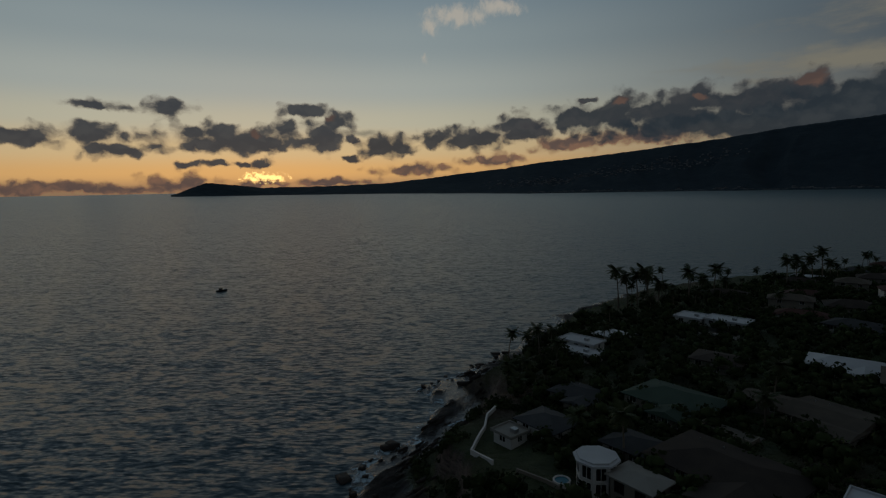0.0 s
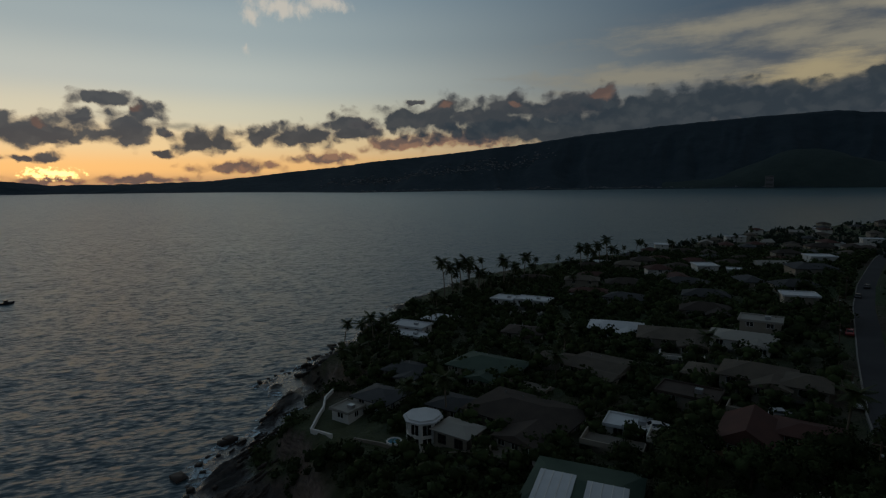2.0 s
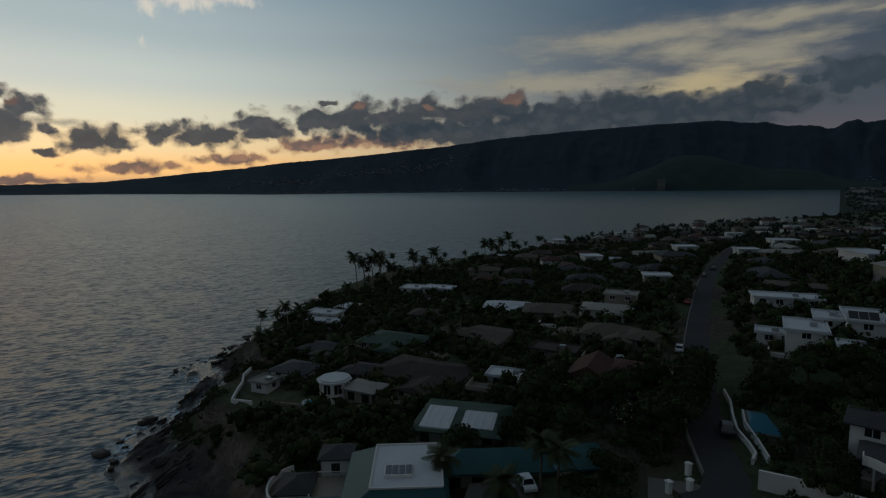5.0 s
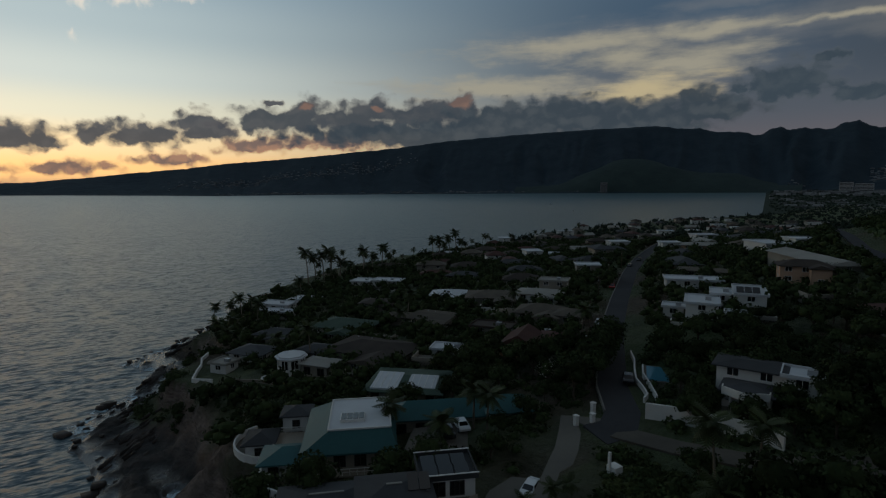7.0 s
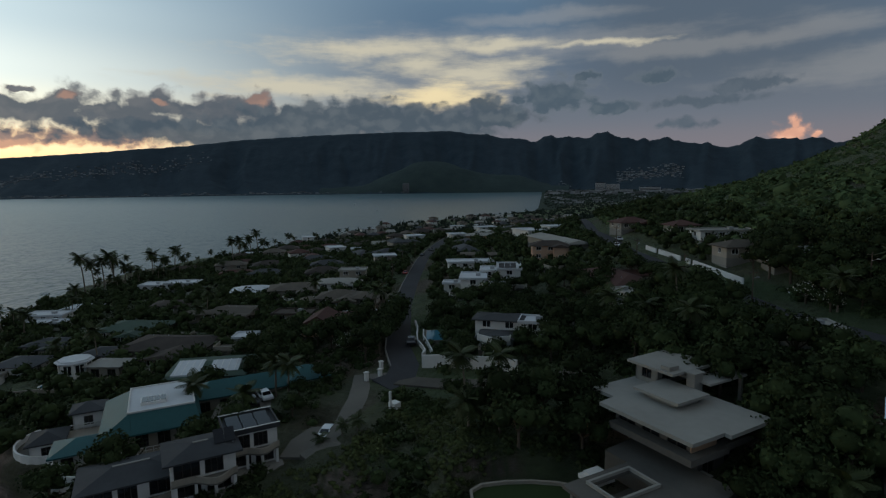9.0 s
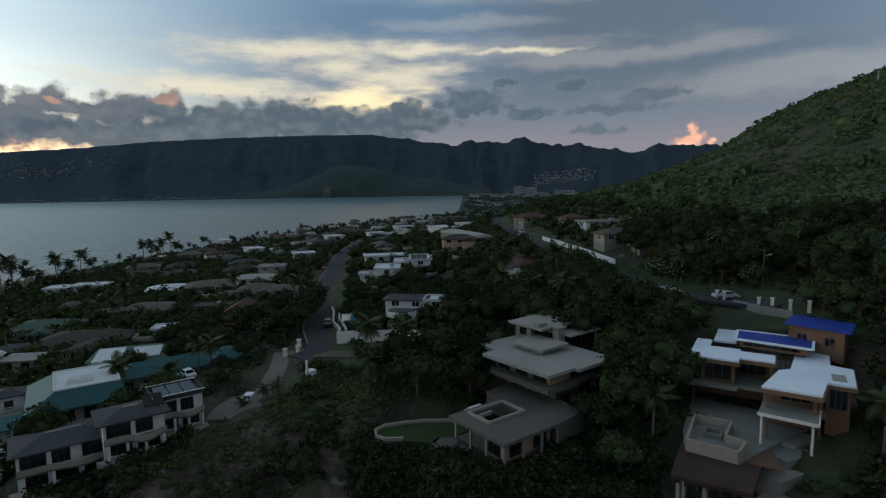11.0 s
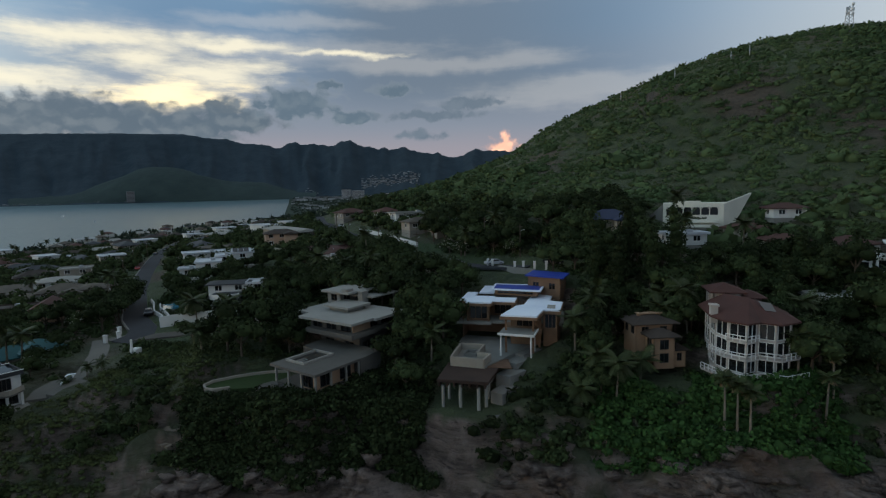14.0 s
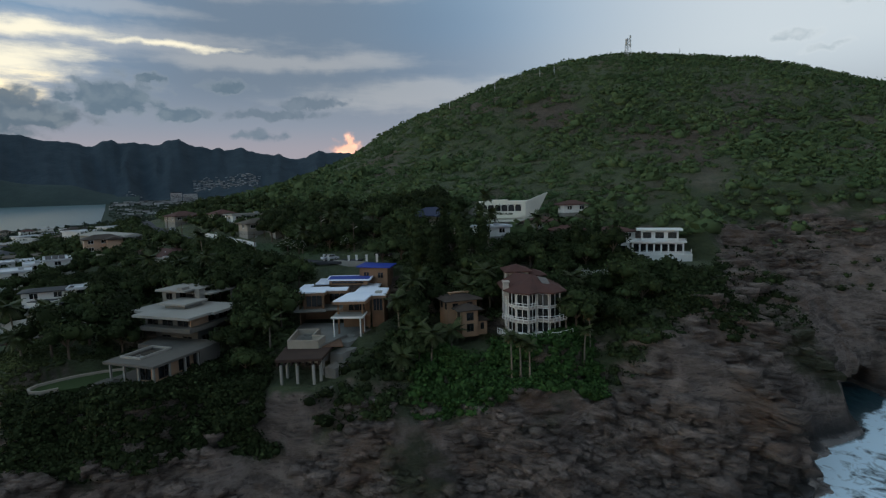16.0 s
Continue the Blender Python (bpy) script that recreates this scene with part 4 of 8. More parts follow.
def facade(parent, a, b, z0, z1, holes=(), mat=None, frame=None, thick=0.22, bars=1, name="wall"):
    """One upright wall from a to b (its outside to the right of that way) with real openings, and the windows that fill them."""
    ax, ay = a
    L = math.hypot(b[0] - ax, b[1] - ay)
    dx, dy = (b[0] - ax) / L, (b[1] - ay) / L
    nx, ny = dy, -dx
    holes = [(max(0.1, u0), min(L - 0.1, u1), v0, v1) for u0, u1, v0, v1 in holes if min(L - 0.1, u1) - max(0.1, u0) > 0.3]

    def place(sh, u0, u1, v0, v1, o0, o1):
        q = [(ax + dx * u + nx * o, ay + dy * u + ny * o) for u, o in ((u0, o0), (u0, o1), (u1, o1), (u1, o0))]
        sh.prism(q, v0, v1)

    def plate(us, vs, is_solid, o0, o1):
        """A flat piece with holes, as one closed skin."""
        us, vs = sorted(set(us)), sorted(set(vs))
        full = [[is_solid((a + b) / 2, (c + d) / 2) for c, d in zip(vs, vs[1:])] for a, b in zip(us, us[1:])]
        nu, nv = len(us), len(vs)
        idx, v, f = {}, [], []

        def at(i, j, k):
            if (i, j, k) not in idx:
                idx[i, j, k] = len(v)
                o = (o0, o1)[k]
                v.append((ax + dx * us[i] + nx * o, ay + dy * us[i] + ny * o, vs[j]))
            return idx[i, j, k]

        for i in range(nu - 1):
            for j in range(nv - 1):
                if not full[i][j]:
                    continue
                f.append((at(i, j, 1), at(i + 1, j, 1), at(i + 1, j + 1, 1), at(i, j + 1, 1)))
                f.append((at(i, j + 1, 0), at(i + 1, j + 1, 0), at(i + 1, j, 0), at(i, j, 0)))
                for di, dj, p, q in ((-1, 0, (i, j + 1), (i, j)), (1, 0, (i + 1, j), (i + 1, j + 1)), (0, -1, (i, j), (i + 1, j)), (0, 1, (i + 1, j + 1), (i, j + 1))):
                    a, b = i + di, j + dj
                    if not (0 <= a < nu - 1 and 0 <= b < nv - 1 and full[a][b]):
                        f.append((at(*p, 0), at(*q, 0), at(*q, 1), at(*p, 1)))
        return Shape().add(v, f)

    def inside(u, v, hs):
        return any(h[0] < u < h[1] and h[2] < v < h[3] for h in hs)

    part(name, plate([0, L, *[u for h in holes for u in h[:2]]], [z0, z1, *[v for h in holes for v in h[2:]]], lambda u, v: not inside(u, v, holes), -thick, 0), mat, parent)
    for u0, u1, v0, v1 in holes:
        t = 0.08
        step = (u1 - u0 - t) / (bars + 1)
        lights = [(u0 + t + step * k, u0 + step * (k + 1), v0 + t, v1 - t) for k in range(bars + 1)]
        w = part("window", plate([u0, u1, *[u for h in lights for u in h[:2]]], [v0, v1, v0 + t, v1 - t], lambda u, v: not inside(u, v, lights), -0.14, 0.02), frame, parent)
        pn = Shape()
        place(pn, u0 + 0.03, u1 - 0.03, v0 + 0.04, v1 - 0.04, -0.11, -0.08)
        part("pane", pn, GLASS, w)


def spaced(L, z, width=1.5, gap=1.5, lo=0.9, hi=2.2):
    """Windows at even steps along a wall of length L on a storey whose floor is at z."""
    n = max(1, int((L - 0.8) / (width + gap)))
    step = L / n
    return [(step * (i + 0.5) - width / 2, step * (i + 0.5) + width / 2, z + lo, z + hi) for i in range(n)]


def hip(w, d, z, over, pitch, ridge=None, thick=0.2):
    """A hipped roof over w x d; ridge: how much of the length the ridge takes (all of it: a gable)."""
    a, b = w / 2 + over, d / 2 + over
    sh = Shape()
    if w >= d:
        r = max(0.01, a - b if ridge is None else a * ridge)
        h = b * pitch
        top = [(-r, 0, z + thick + h), (r, 0, z + thick + h)]
        faces = [(4, 5, 9, 8), (6, 7, 8, 9), (5, 6, 9), (7, 4, 8)]
    else:
        r = max(0.01, b - a if ridge is None else b * ridge)
        h = a * pitch
        top = [(0, -r, z + thick + h), (0, r, z + thick + h)]
        faces = [(4, 5, 8), (5, 6, 9, 8), (6, 7, 9), (7, 4, 8, 9)]
    v = [(-a, -b, z), (a, -b, z), (a, b, z), (-a, b, z), (-a, -b, z + thick), (a, -b, z + thick), (a, b, z + thick), (-a, b, z + thick)] + top
    return sh.add(v, [(3, 2, 1, 0), (0, 1, 5, 4), (1, 2, 6, 5), (2, 3, 7, 6), (3, 0, 4, 7)] + faces)


def _moved_by(sh, dx, dy):
    sh.v = [(x + dx, y + dy, z) for x, y, z in sh.v]
    return sh


def flat_roof(w, d, z, over, rim=0.35):
    a, b = w / 2 + over, d / 2 + over
    t, lo, hi = 0.2, z + 0.22, z + 0.22 + rim
    rings = [(a, b, z), (a, b, hi), (a - t, b - t, hi), (a - t, b - t, lo)]
    v = [p for u, w_, h in rings for p in ((-u, -w_, h), (u, -w_, h), (u, w_, h), (-u, w_, h))]
    f = [(3, 2, 1, 0), (12, 13, 14, 15)] + [(4 * k + i, 4 * k + (i + 1) % 4, 4 * k + 4 + (i + 1) % 4, 4 * k + 4 + i) for k in range(3) for i in range(4)]
    return Shape().add(v, f)


def house(label, x, y, rot, w, d, roof="hip", top=None, wall=None, storeys=1, over=0.7, pitch=0.36, lift=0.0, detail=1, frame=None, extras="", base=None):
    wall, top, frame = wall or CREAM, top or BROWN_ROOF, frame or FRAME_WHITE
    c, s = math.cos(radians(rot)), math.sin(radians(rot))
    zs = [ground_at(x + c * u - s * v, y + s * u + c * v) for u, v in ((-w / 2, -d / 2), (w / 2, -d / 2), (w / 2, d / 2), (-w / 2, d / 2), (0, 0))]
    z = sorted(zs)[2] - 0.15 + lift * 0.5 if base is None else base
    deep = z - min(zs) + 1.2
    ob = thing("house", pose(x, y, z, 0, 0, rot), label, "house", "houses of the headland")
    part("foundation", Shape().box(-w / 2 + 0.05, -d / 2 + 0.05, -deep, w / 2 - 0.05, d / 2 - 0.05, 0.12), CONCRETE, ob)
    H = 2.5 * storeys
    corners = [(-w / 2, -d / 2), (w / 2, -d / 2), (w / 2, d / 2), (-w / 2, d / 2)]
    for i in range(4):
        p, q = corners[i], corners[(i + 1) % 4]
        L = math.hypot(q[0] - p[0], q[1] - p[1])
        holes = []
        if detail or i in (0, 3):
            for k in range(storeys):
                holes += spaced(L, k * 2.6 + 0.12, 1.7 if i % 2 == 0 else 1.3, 1.9 if detail else 4)
        inset = 0.23 if i % 2 else 0.0
        if inset:
            p, q = (p[0], p[1] + math.copysign(inset, q[1] - p[1])), (q[0], q[1] - math.copysign(inset, q[1] - p[1]))
        facade(ob, p, q, 0.12, H + 0.02, holes, wall, frame)
    if roof == "hip":
        part("roof", hip(w, d, H + 0.02, over, pitch), top, ob)
    elif roof == "gable":
        part("roof", hip(w, d, H + 0.02, over, pitch, 0.97), top, ob)
    else:
        part("roof", flat_roof(w, d, H + 0.02, min(over, 0.5)), top, ob)
        if detail:
            part("roof_unit", Shape().box(w * 0.1, -0.6, H + 0.24, w * 0.1 + 1.3, 0.6, H + 1.05), METAL, ob)
    if detail and w >= 11 and roof != "flat":
        # a lower wing across the main block
        ww, wd = d * 0.62, w * 0.42
        sx = -1 if (x * 7 + y * 3) % 2 > 1 else 1
        ux, uy = sx * w * 0.24, -d * 0.5 - wd * 0.18
        p0 = [(ux - ww / 2, uy - wd / 2), (ux + ww / 2, uy - wd / 2), (ux + ww / 2, -d / 2 - 0.02), (ux - ww / 2, -d / 2 - 0.02)]
        for i in (3, 0, 1):
            L = math.hypot(p0[(i + 1) % 4][0] - p0[i][0], p0[(i + 1) % 4][1] - p0[i][1])
            facade(ob, p0[i], p0[(i + 1) % 4], -deep * 0.9, H - 0.1, spaced(L, 0.12, 1.4, 0.8) if i == 0 else [], wall, frame, name="wing_wall")
        part("wing_roof", _moved_by(hip(ww, wd + 1.6, H - 0.1, over * 0.8, pitch * 0.9, 0.9), ux, uy + 0.7), top, ob)
        for k in range(2):
            vx = -sx * w * (0.12 + 0.2 * k)
            zt = H + 0.2 + (d / 2 + over - d * 0.22) * pitch * (0.9 if w >= d else 0.5)
            part("vent_pipe", Shape().post(vx, d * 0.22, H, zt + 0.5, 0.09, 6), METAL, ob)
    if "chimney" in extras:
        part("chimney", Shape().box(w * 0.2, 0.3, H, w * 0.2 + 0.8, 1.1, H + d * 0.5 * pitch + 0.9), wall, ob)
    if "panels" in extras:
        z1 = H + 0.55 if roof == "flat" else H + 0.55 + d * 0.2 * pitch
        pn = Shape()
        for k in range(3):
            pn.add([(-3 + k * 1.7, -d * 0.34, z1 - 0.2), (-1.4 + k * 1.7, -d * 0.34, z1 - 0.2), (-1.4 + k * 1.7, -d * 0.14, z1 + d * 0.2 * pitch - 0.1), (-3 + k * 1.7, -d * 0.14, z1 + d * 0.2 * pitch - 0.1)], [(0, 1, 2, 3)])
        part("solar_panel", pn, GLASS, ob)
    if "balcony" in extras:
        n = 12
        ring = [(-w / 2, -d / 2)] + [(w * (i / n - 0.5) * 0.98, -d / 2 - 1.2 - 1.3 * math.sin(math.pi * i / n) ** 2) for i in range(n + 1)] + [(w / 2, -d / 2)]
        bal = part("balcony", Shape().prism(ring, 2.35, 2.62), wall, ob)
        part("parapet", ribbon(ring, 2.62, 3.5, 0.14), wall, bal)
        for k in (0.2, 0.5, 0.8):
            part("column", Shape().post(w * (k - 0.5), -d / 2 - 1.1, -2.2, 2.35, 0.16), wall, bal)
    n = max(1, round(max(w, d) / min(w, d)))
    for i in range(n):
        t = (i + 0.5) / n - 0.5
        u, v = (w * t, 0) if w > d else (0, d * t)
        CLEAR.append((x + c * u - s * v, y + s * u + c * v, min(w, d) * 0.46))
    return ob


# ---- seen houses west of the street
house("house wing with tan shingled hip roof and cream walls", 81.8, 78.2, -52, 7.6, 7.4, top=TAN_ROOF, wall=CREAM, over=0.6)
house("cream house with broad tan shingled hip roof", 86.6, 70.2, -52, 12, 9.6, top=TAN_ROOF, wall=CREAM, lift=1.6, pitch=0.34)
house("low garage wing with tan hip roof", 89.6, 62.6, -52, 7.5, 8, top=TAN_ROOF, wall=CREAM, lift=0.8, pitch=0.26)
house("peach house with terracotta red gabled roof", 64.8, 50.6, 38, 10.5, 7.6, "gable", RED_ROOF, PEACH, lift=1.0, pitch=0.55, over=0.45)
house("long low house with brown flat roof and window band", 70.5, 70, -53, 10, 6, "flat", BROWN_ROOF, CREAM, lift=0.6)
house("low terracotta roofed wing beside the gabled house", 72.5, 47.5, -52, 8, 6, "hip", RED_ROOF, PEACH, pitch=0.25)
house("wide low house with dark brown hip roof", 41.5, 79.5, -55, 20, 13, top=BROWN_ROOF, wall=CREAM, pitch=0.22)
house("house with green shingled hip roof", 46.5, 112.5, -52, 17, 12, top=GREEN_ROOF, wall=CREAM, pitch=0.26)
house("white shore house with long pale metal roof", 38.6, 165.5, -45, 12, 6.6, "flat", WHITE_ROOF, WHITE, base=11.4)
house("white shore house with pale lower roof", 36.6, 157.6, -45, 11.5, 5.2, "flat", WHITE_ROOF, WHITE, base=10.3)
house("white house with low white hip roof behind trees", 52.5, 178, -45, 10.5, 8.4, top=WHITE_ROOF, wall=WHITE, pitch=0.2)
house("long white house with stepped flat white roof", 92.5, 182.5, -46, 13, 7.5, "flat", WHITE_ROOF, WHITE, base=12.9)
house("white house wing with flat white roof and wide eaves", 84.0, 191.2, -46, 9, 8.5, "flat", WHITE_ROOF, WHITE, base=12.3)
house("white-roofed house with crossing hip roofs between palms", 93, 127, -38, 15, 9.5, top=WHITE_ROOF, wall=WHITE, pitch=0.27)
house("low house with wide tan hip roof", 97.5, 106.8, -38, 18, 12, top=TAN_ROOF, wall=CREAM, pitch=0.24)
house("pale-roofed house with white walls", 105.5, 92.6, -50, 14, 9, "hip", PALE_ROOF, WHITE, pitch=0.22, lift=0.6)
house("cream two-storey house with roof terrace", 115, 96.6, -50, 9, 6.5, "flat", PALE_ROOF, CREAM, storeys=2)
house("low house with sloping tan roof behind palms", 68, 95.6, -58, 12, 11.5, "gable", TAN_ROOF, CREAM, pitch=0.12)
house("small house with tan roof among trees", 63.4, 107.6, -45, 8, 6, "gable", TAN_ROOF, CREAM, pitch=0.16)
house("low white-roofed pool house with open front", 55.5, 66, -45, 8.5, 4.6, "flat", WHITE_ROOF, WHITE, lift=-2.2)
house("house with grey hip roof near the shore", 70, 142, -40, 12, 9, top=BROWN_ROOF, wall=CREAM, pitch=0.2)
house("pale house with grey hip roof and garden", 125, 167, -55, 16, 10, top=GREY_ROOF, wall=WHITE, pitch=0.3)
house("long house with pale grey roof", 166, 184, -52, 18, 10, top=GREY_ROOF, wall=CREAM, detail=0)
house("low house with brown hip roof", 126, 128, -40, 14, 10, top=BROWN_ROOF, wall=CREAM)
house("low shore house with white roof", 191.5, 296, -45, 15, 8, "flat", WHITE_ROOF, WHITE, detail=0)
house("white low house with flat roof near the bay", 212, 201, -42, 11, 8, "flat", WHITE_ROOF, WHITE, detail=0)
house("house with slate grey roof and cream walls", 146, 150, -42, 15, 10, top=GREY_ROOF, wall=CREAM, detail=0)
house("pale two-storey flat-roofed house by the street", 149.6, 115.6, -38, 9, 7, "flat", WHITE_ROOF, CREAM, storeys=2, detail=0)
house("white two-storey house beside the street", 232, 140, -35, 9, 8, "flat", WHITE_ROOF, WHITE, storeys=2, detail=0)
house("large low house with pale roofs and brown walls", 240, 124, -55, 24, 11, "hip", PALE_ROOF, PEACH, pitch=0.2, detail=0)
house("house with dark grey hip roof by the seaside lawn", 17.8, 105, -50, 9.5, 8, top=GREY_ROOF, wall=WHITE, pitch=0.28)
house("small flat white sunroom beside the lawn", 10, 102.8, -50, 4.8, 4.6, "flat", PALE_ROOF, WHITE, frame=FRAME_WHITE)
house("low house with weathered roof near the shore", 28, 121, -45, 11, 8, top=GREY_ROOF, wall=CREAM, pitch=0.22)
house("low house with grey roof behind the round house", 30.5, 90.5, -50, 8, 7, top=GREY_ROOF, wall=CREAM, pitch=0.25)
# ---- seen houses east of the street
house("white two-storey house with grey hip roof", 73.4, 5.0, -66, 9, 5.6, top=GREY_ROOF, wall=WHITE, storeys=2, pitch=0.14, base=24.6)
house("white two-storey block beside a grey roof", 75.2, -1.6, -66, 4.6, 4.6, "flat", WHITE_ROOF, WHITE, storeys=2, base=24.6)
house("white house wing with rounded balcony front", 68.6, 2.6, -66, 6.2, 5.4, top=GREY_ROOF, wall=WHITE, storeys=1, base=25.0, extras="balcony", pitch=0.2, over=0.6)
house("white modern house with long flat white roof", 138.6, 61, -47, 15.5, 7, "flat", WHITE_ROOF, WHITE, base=26.6)
house("white modern block with flat white roof", 110.6, 38.8, -56, 7, 10.5, "flat", WHITE_ROOF, WHITE, storeys=2, base=24.6)
house("narrow white link block with flat roof", 120.6, 40.4, -56, 4.4, 8, "flat", WHITE_ROOF, WHITE, storeys=2, base=25.3)
house("tall white modern block with dark roof panels", 121.4, 33.6, -56, 6.4, 13, "flat", WHITE_ROOF, WHITE, storeys=2, base=26.6, extras="panels")
house("small white block with flat roof", 107.8, 44.6, -56, 4.6, 4.4, "flat", WHITE_ROOF, WHITE, base=25.0)
house("low white annexe with flat pale roof", 108.2, 27.8, -56, 5.5, 4.2, "flat", WHITE_ROOF, WHITE, base=26.2)
house("house with low tan roof above white blocks", 159.5, 71, -58, 16, 8, top=TAN_ROOF, wall=CREAM, detail=0, pitch=0.16)
house("large house with pale grey ridged roof", 173, 44, 52, 36, 11, "gable", PALE_ROOF, CREAM, storeys=1, lift=1.5, pitch=0.2, detail=0)
house("peach two-storey house with balcony rows", 151, 36, -55, 12, 7, top=BROWN_ROOF, wall=PEACH, storeys=2, lift=0.3)
house("rambling house with dark red hip roof", 114.5, -2.5, 46, 24, 11, top=RED_ROOF, wall=CREAM, pitch=0.28)
house("small house with pale mono roof", 94.2, -11.6, 48, 8, 3.4, "flat", PALE_ROOF, CREAM, base=28.6)
house("narrow upper wing with pale flat roof", 97.4, -11.6, 48, 7, 3.2, "flat", PALE_ROOF, CREAM, base=30.4)
house("dark flat-roofed pavilion with white rim", 90.0, -2.6, 48, 7.4, 3.4, "flat", GREY_ROOF, WHITE, lift=-2.0)
house("red-roofed house at the foot of the hill", 188, 22, -40, 12, 9, top=RED_ROOF, wall=CREAM, storeys=1, lift=1.5)
house("cream house with terracotta roof and terrace", 165, -3, -45, 8, 7, "hip", RED_ROOF, CREAM, storeys=1, lift=1.5)
house("tan house with wide eaves on the slope", 132, -27, -50, 12, 7, top=TAN_ROOF, wall=CREAM, storeys=1, lift=1.5)
house("white house with flat roof on the slope", 124, -39, -60, 12, 7, "flat", WHITE_ROOF, WHITE, lift=1.8)
house("long pale house on the hill foot", 151, -18, -48, 16, 7, "flat", PALE_ROOF, WHITE, lift=1.5)
house("dark slate-blue roofed house with white trim", 99, -84, -78, 11, 8, top=BLUE_ROOF, wall=CREAM, storeys=1, lift=4.0, pitch=0.46)
house("small pale-roofed house hidden in trees", 86, -45, -60, 8, 6, "flat", PALE_ROOF, CREAM)
house("white pavilion with terracotta hip roof", 121, -130, -78, 8.5, 6, top=RED_ROOF, wall=WHITE, lift=0.4)
house("white house with low terracotta roof", 107, -117, -78, 8, 6, top=RED_ROOF, wall=CREAM, lift=0.4)
house("house with broad dark red roof", 98, -122, -78, 8.5, 6, top=RED_ROOF, wall=CREAM, lift=0.0)
house("pale grey flat-roofed house among trees", 74, -124, -80, 10, 6, "flat", PALE_ROOF, CREAM, lift=-0.8)
house("white terrace house wing with terracotta hip roof", 102, -137, -70, 9, 8, top=RED_ROOF, wall=WHITE, base=34.2)
house("white garden house half hidden by trees", 93, -100, -78, 9, 5, "flat", WHITE_ROOF, WHITE, lift=1.0)

# ---- the rest of the suburb, thinning out towards the bay
rng = random.Random(5)
KINDS = [("low house with weathered brown roof", "hip", BROWN_ROOF, CREAM), ("house with dark grey roof", "hip", GREY_ROOF, CREAM), ("low house with grey hip roof", "hip", GREY_ROOF, CREAM), ("low house with brown hip roof", "hip", BROWN_ROOF, CREAM),
         ("white house with flat white roof", "flat", WHITE_ROOF, WHITE), ("house with tan hip roof", "hip", TAN_ROOF, CREAM),
         ("cream house with pale gabled roof", "gable", PALE_ROOF, CREAM), ("house with terracotta hip roof", "hip", RED_ROOF, WHITE)]
for gx in range(128, 760, 26):
    for row in range(-6, 7):
        x = gx + rng.uniform(-5, 5)
        y = 0.66 * gx - 2 + row * 27 + rng.uniform(-5, 5) - (12 if gx > 300 else 0)
        if inland(x, y) < 26 or road_distance(np.array(x), np.array(y)) < 9 or math.hypot(x - HILL[0], y - HILL[1]) < 335:
            continue
        if x < 175 and y < 60:
            continue
        if any(math.hypot(x - a, y - b) < r + 10 for a, b, r in CLEAR) or rng.random() < (0.12 if gx < 400 else 0.45):
            continue
        lab, rf, tp, wl = rng.choice(KINDS)
        house(lab, x, y, -33 + rng.choice((0, 0, 90)) + rng.uniform(-8, 8), rng.uniform(11, 17), rng.uniform(8, 11), rf, tp, wl,
              rng.choice((1, 1, 2)), detail=0)

# ---------------------------------------------------------------- the large houses near the cliff
def ring_walls(parent, ring, z0, z1, storeys, mat, frame, width=1.5, gap=0.7, lo=0.7, hi=2.3, thick=0.22, skip=()):
    for i in range(len(ring)):
        a, b = ring[i], ring[(i + 1) % len(ring)]
        L = math.hypot(b[0] - a[0], b[1] - a[1])
        holes = [] if i in skip else [h for z in storeys for h in spaced(L, z, min(width, L - 0.7), gap, lo, hi)]
        facade(parent, a, b, z0, z1, holes, mat, frame, thick)


def rail(points, z, h=1.0, w=0.06, posts=1.2):
    sh = Shape()
    for (ax, ay), (bx, by) in zip(points, points[1:]):
        L = math.hypot(bx - ax, by - ay)
        sh.bar((ax, ay, z + h), (bx, by, z + h), w)
        sh.bar((ax, ay, z + h * 0.5), (bx, by, z + h * 0.5), w * 0.6)
        n = max(1, int(L / posts))
        for i in range(n + 1):
            t = i / n
            sh.bar((ax + (bx - ax) * t, ay + (by - ay) * t, z), (ax + (bx - ax) * t, ay + (by - ay) * t, z + h), w)
    return sh


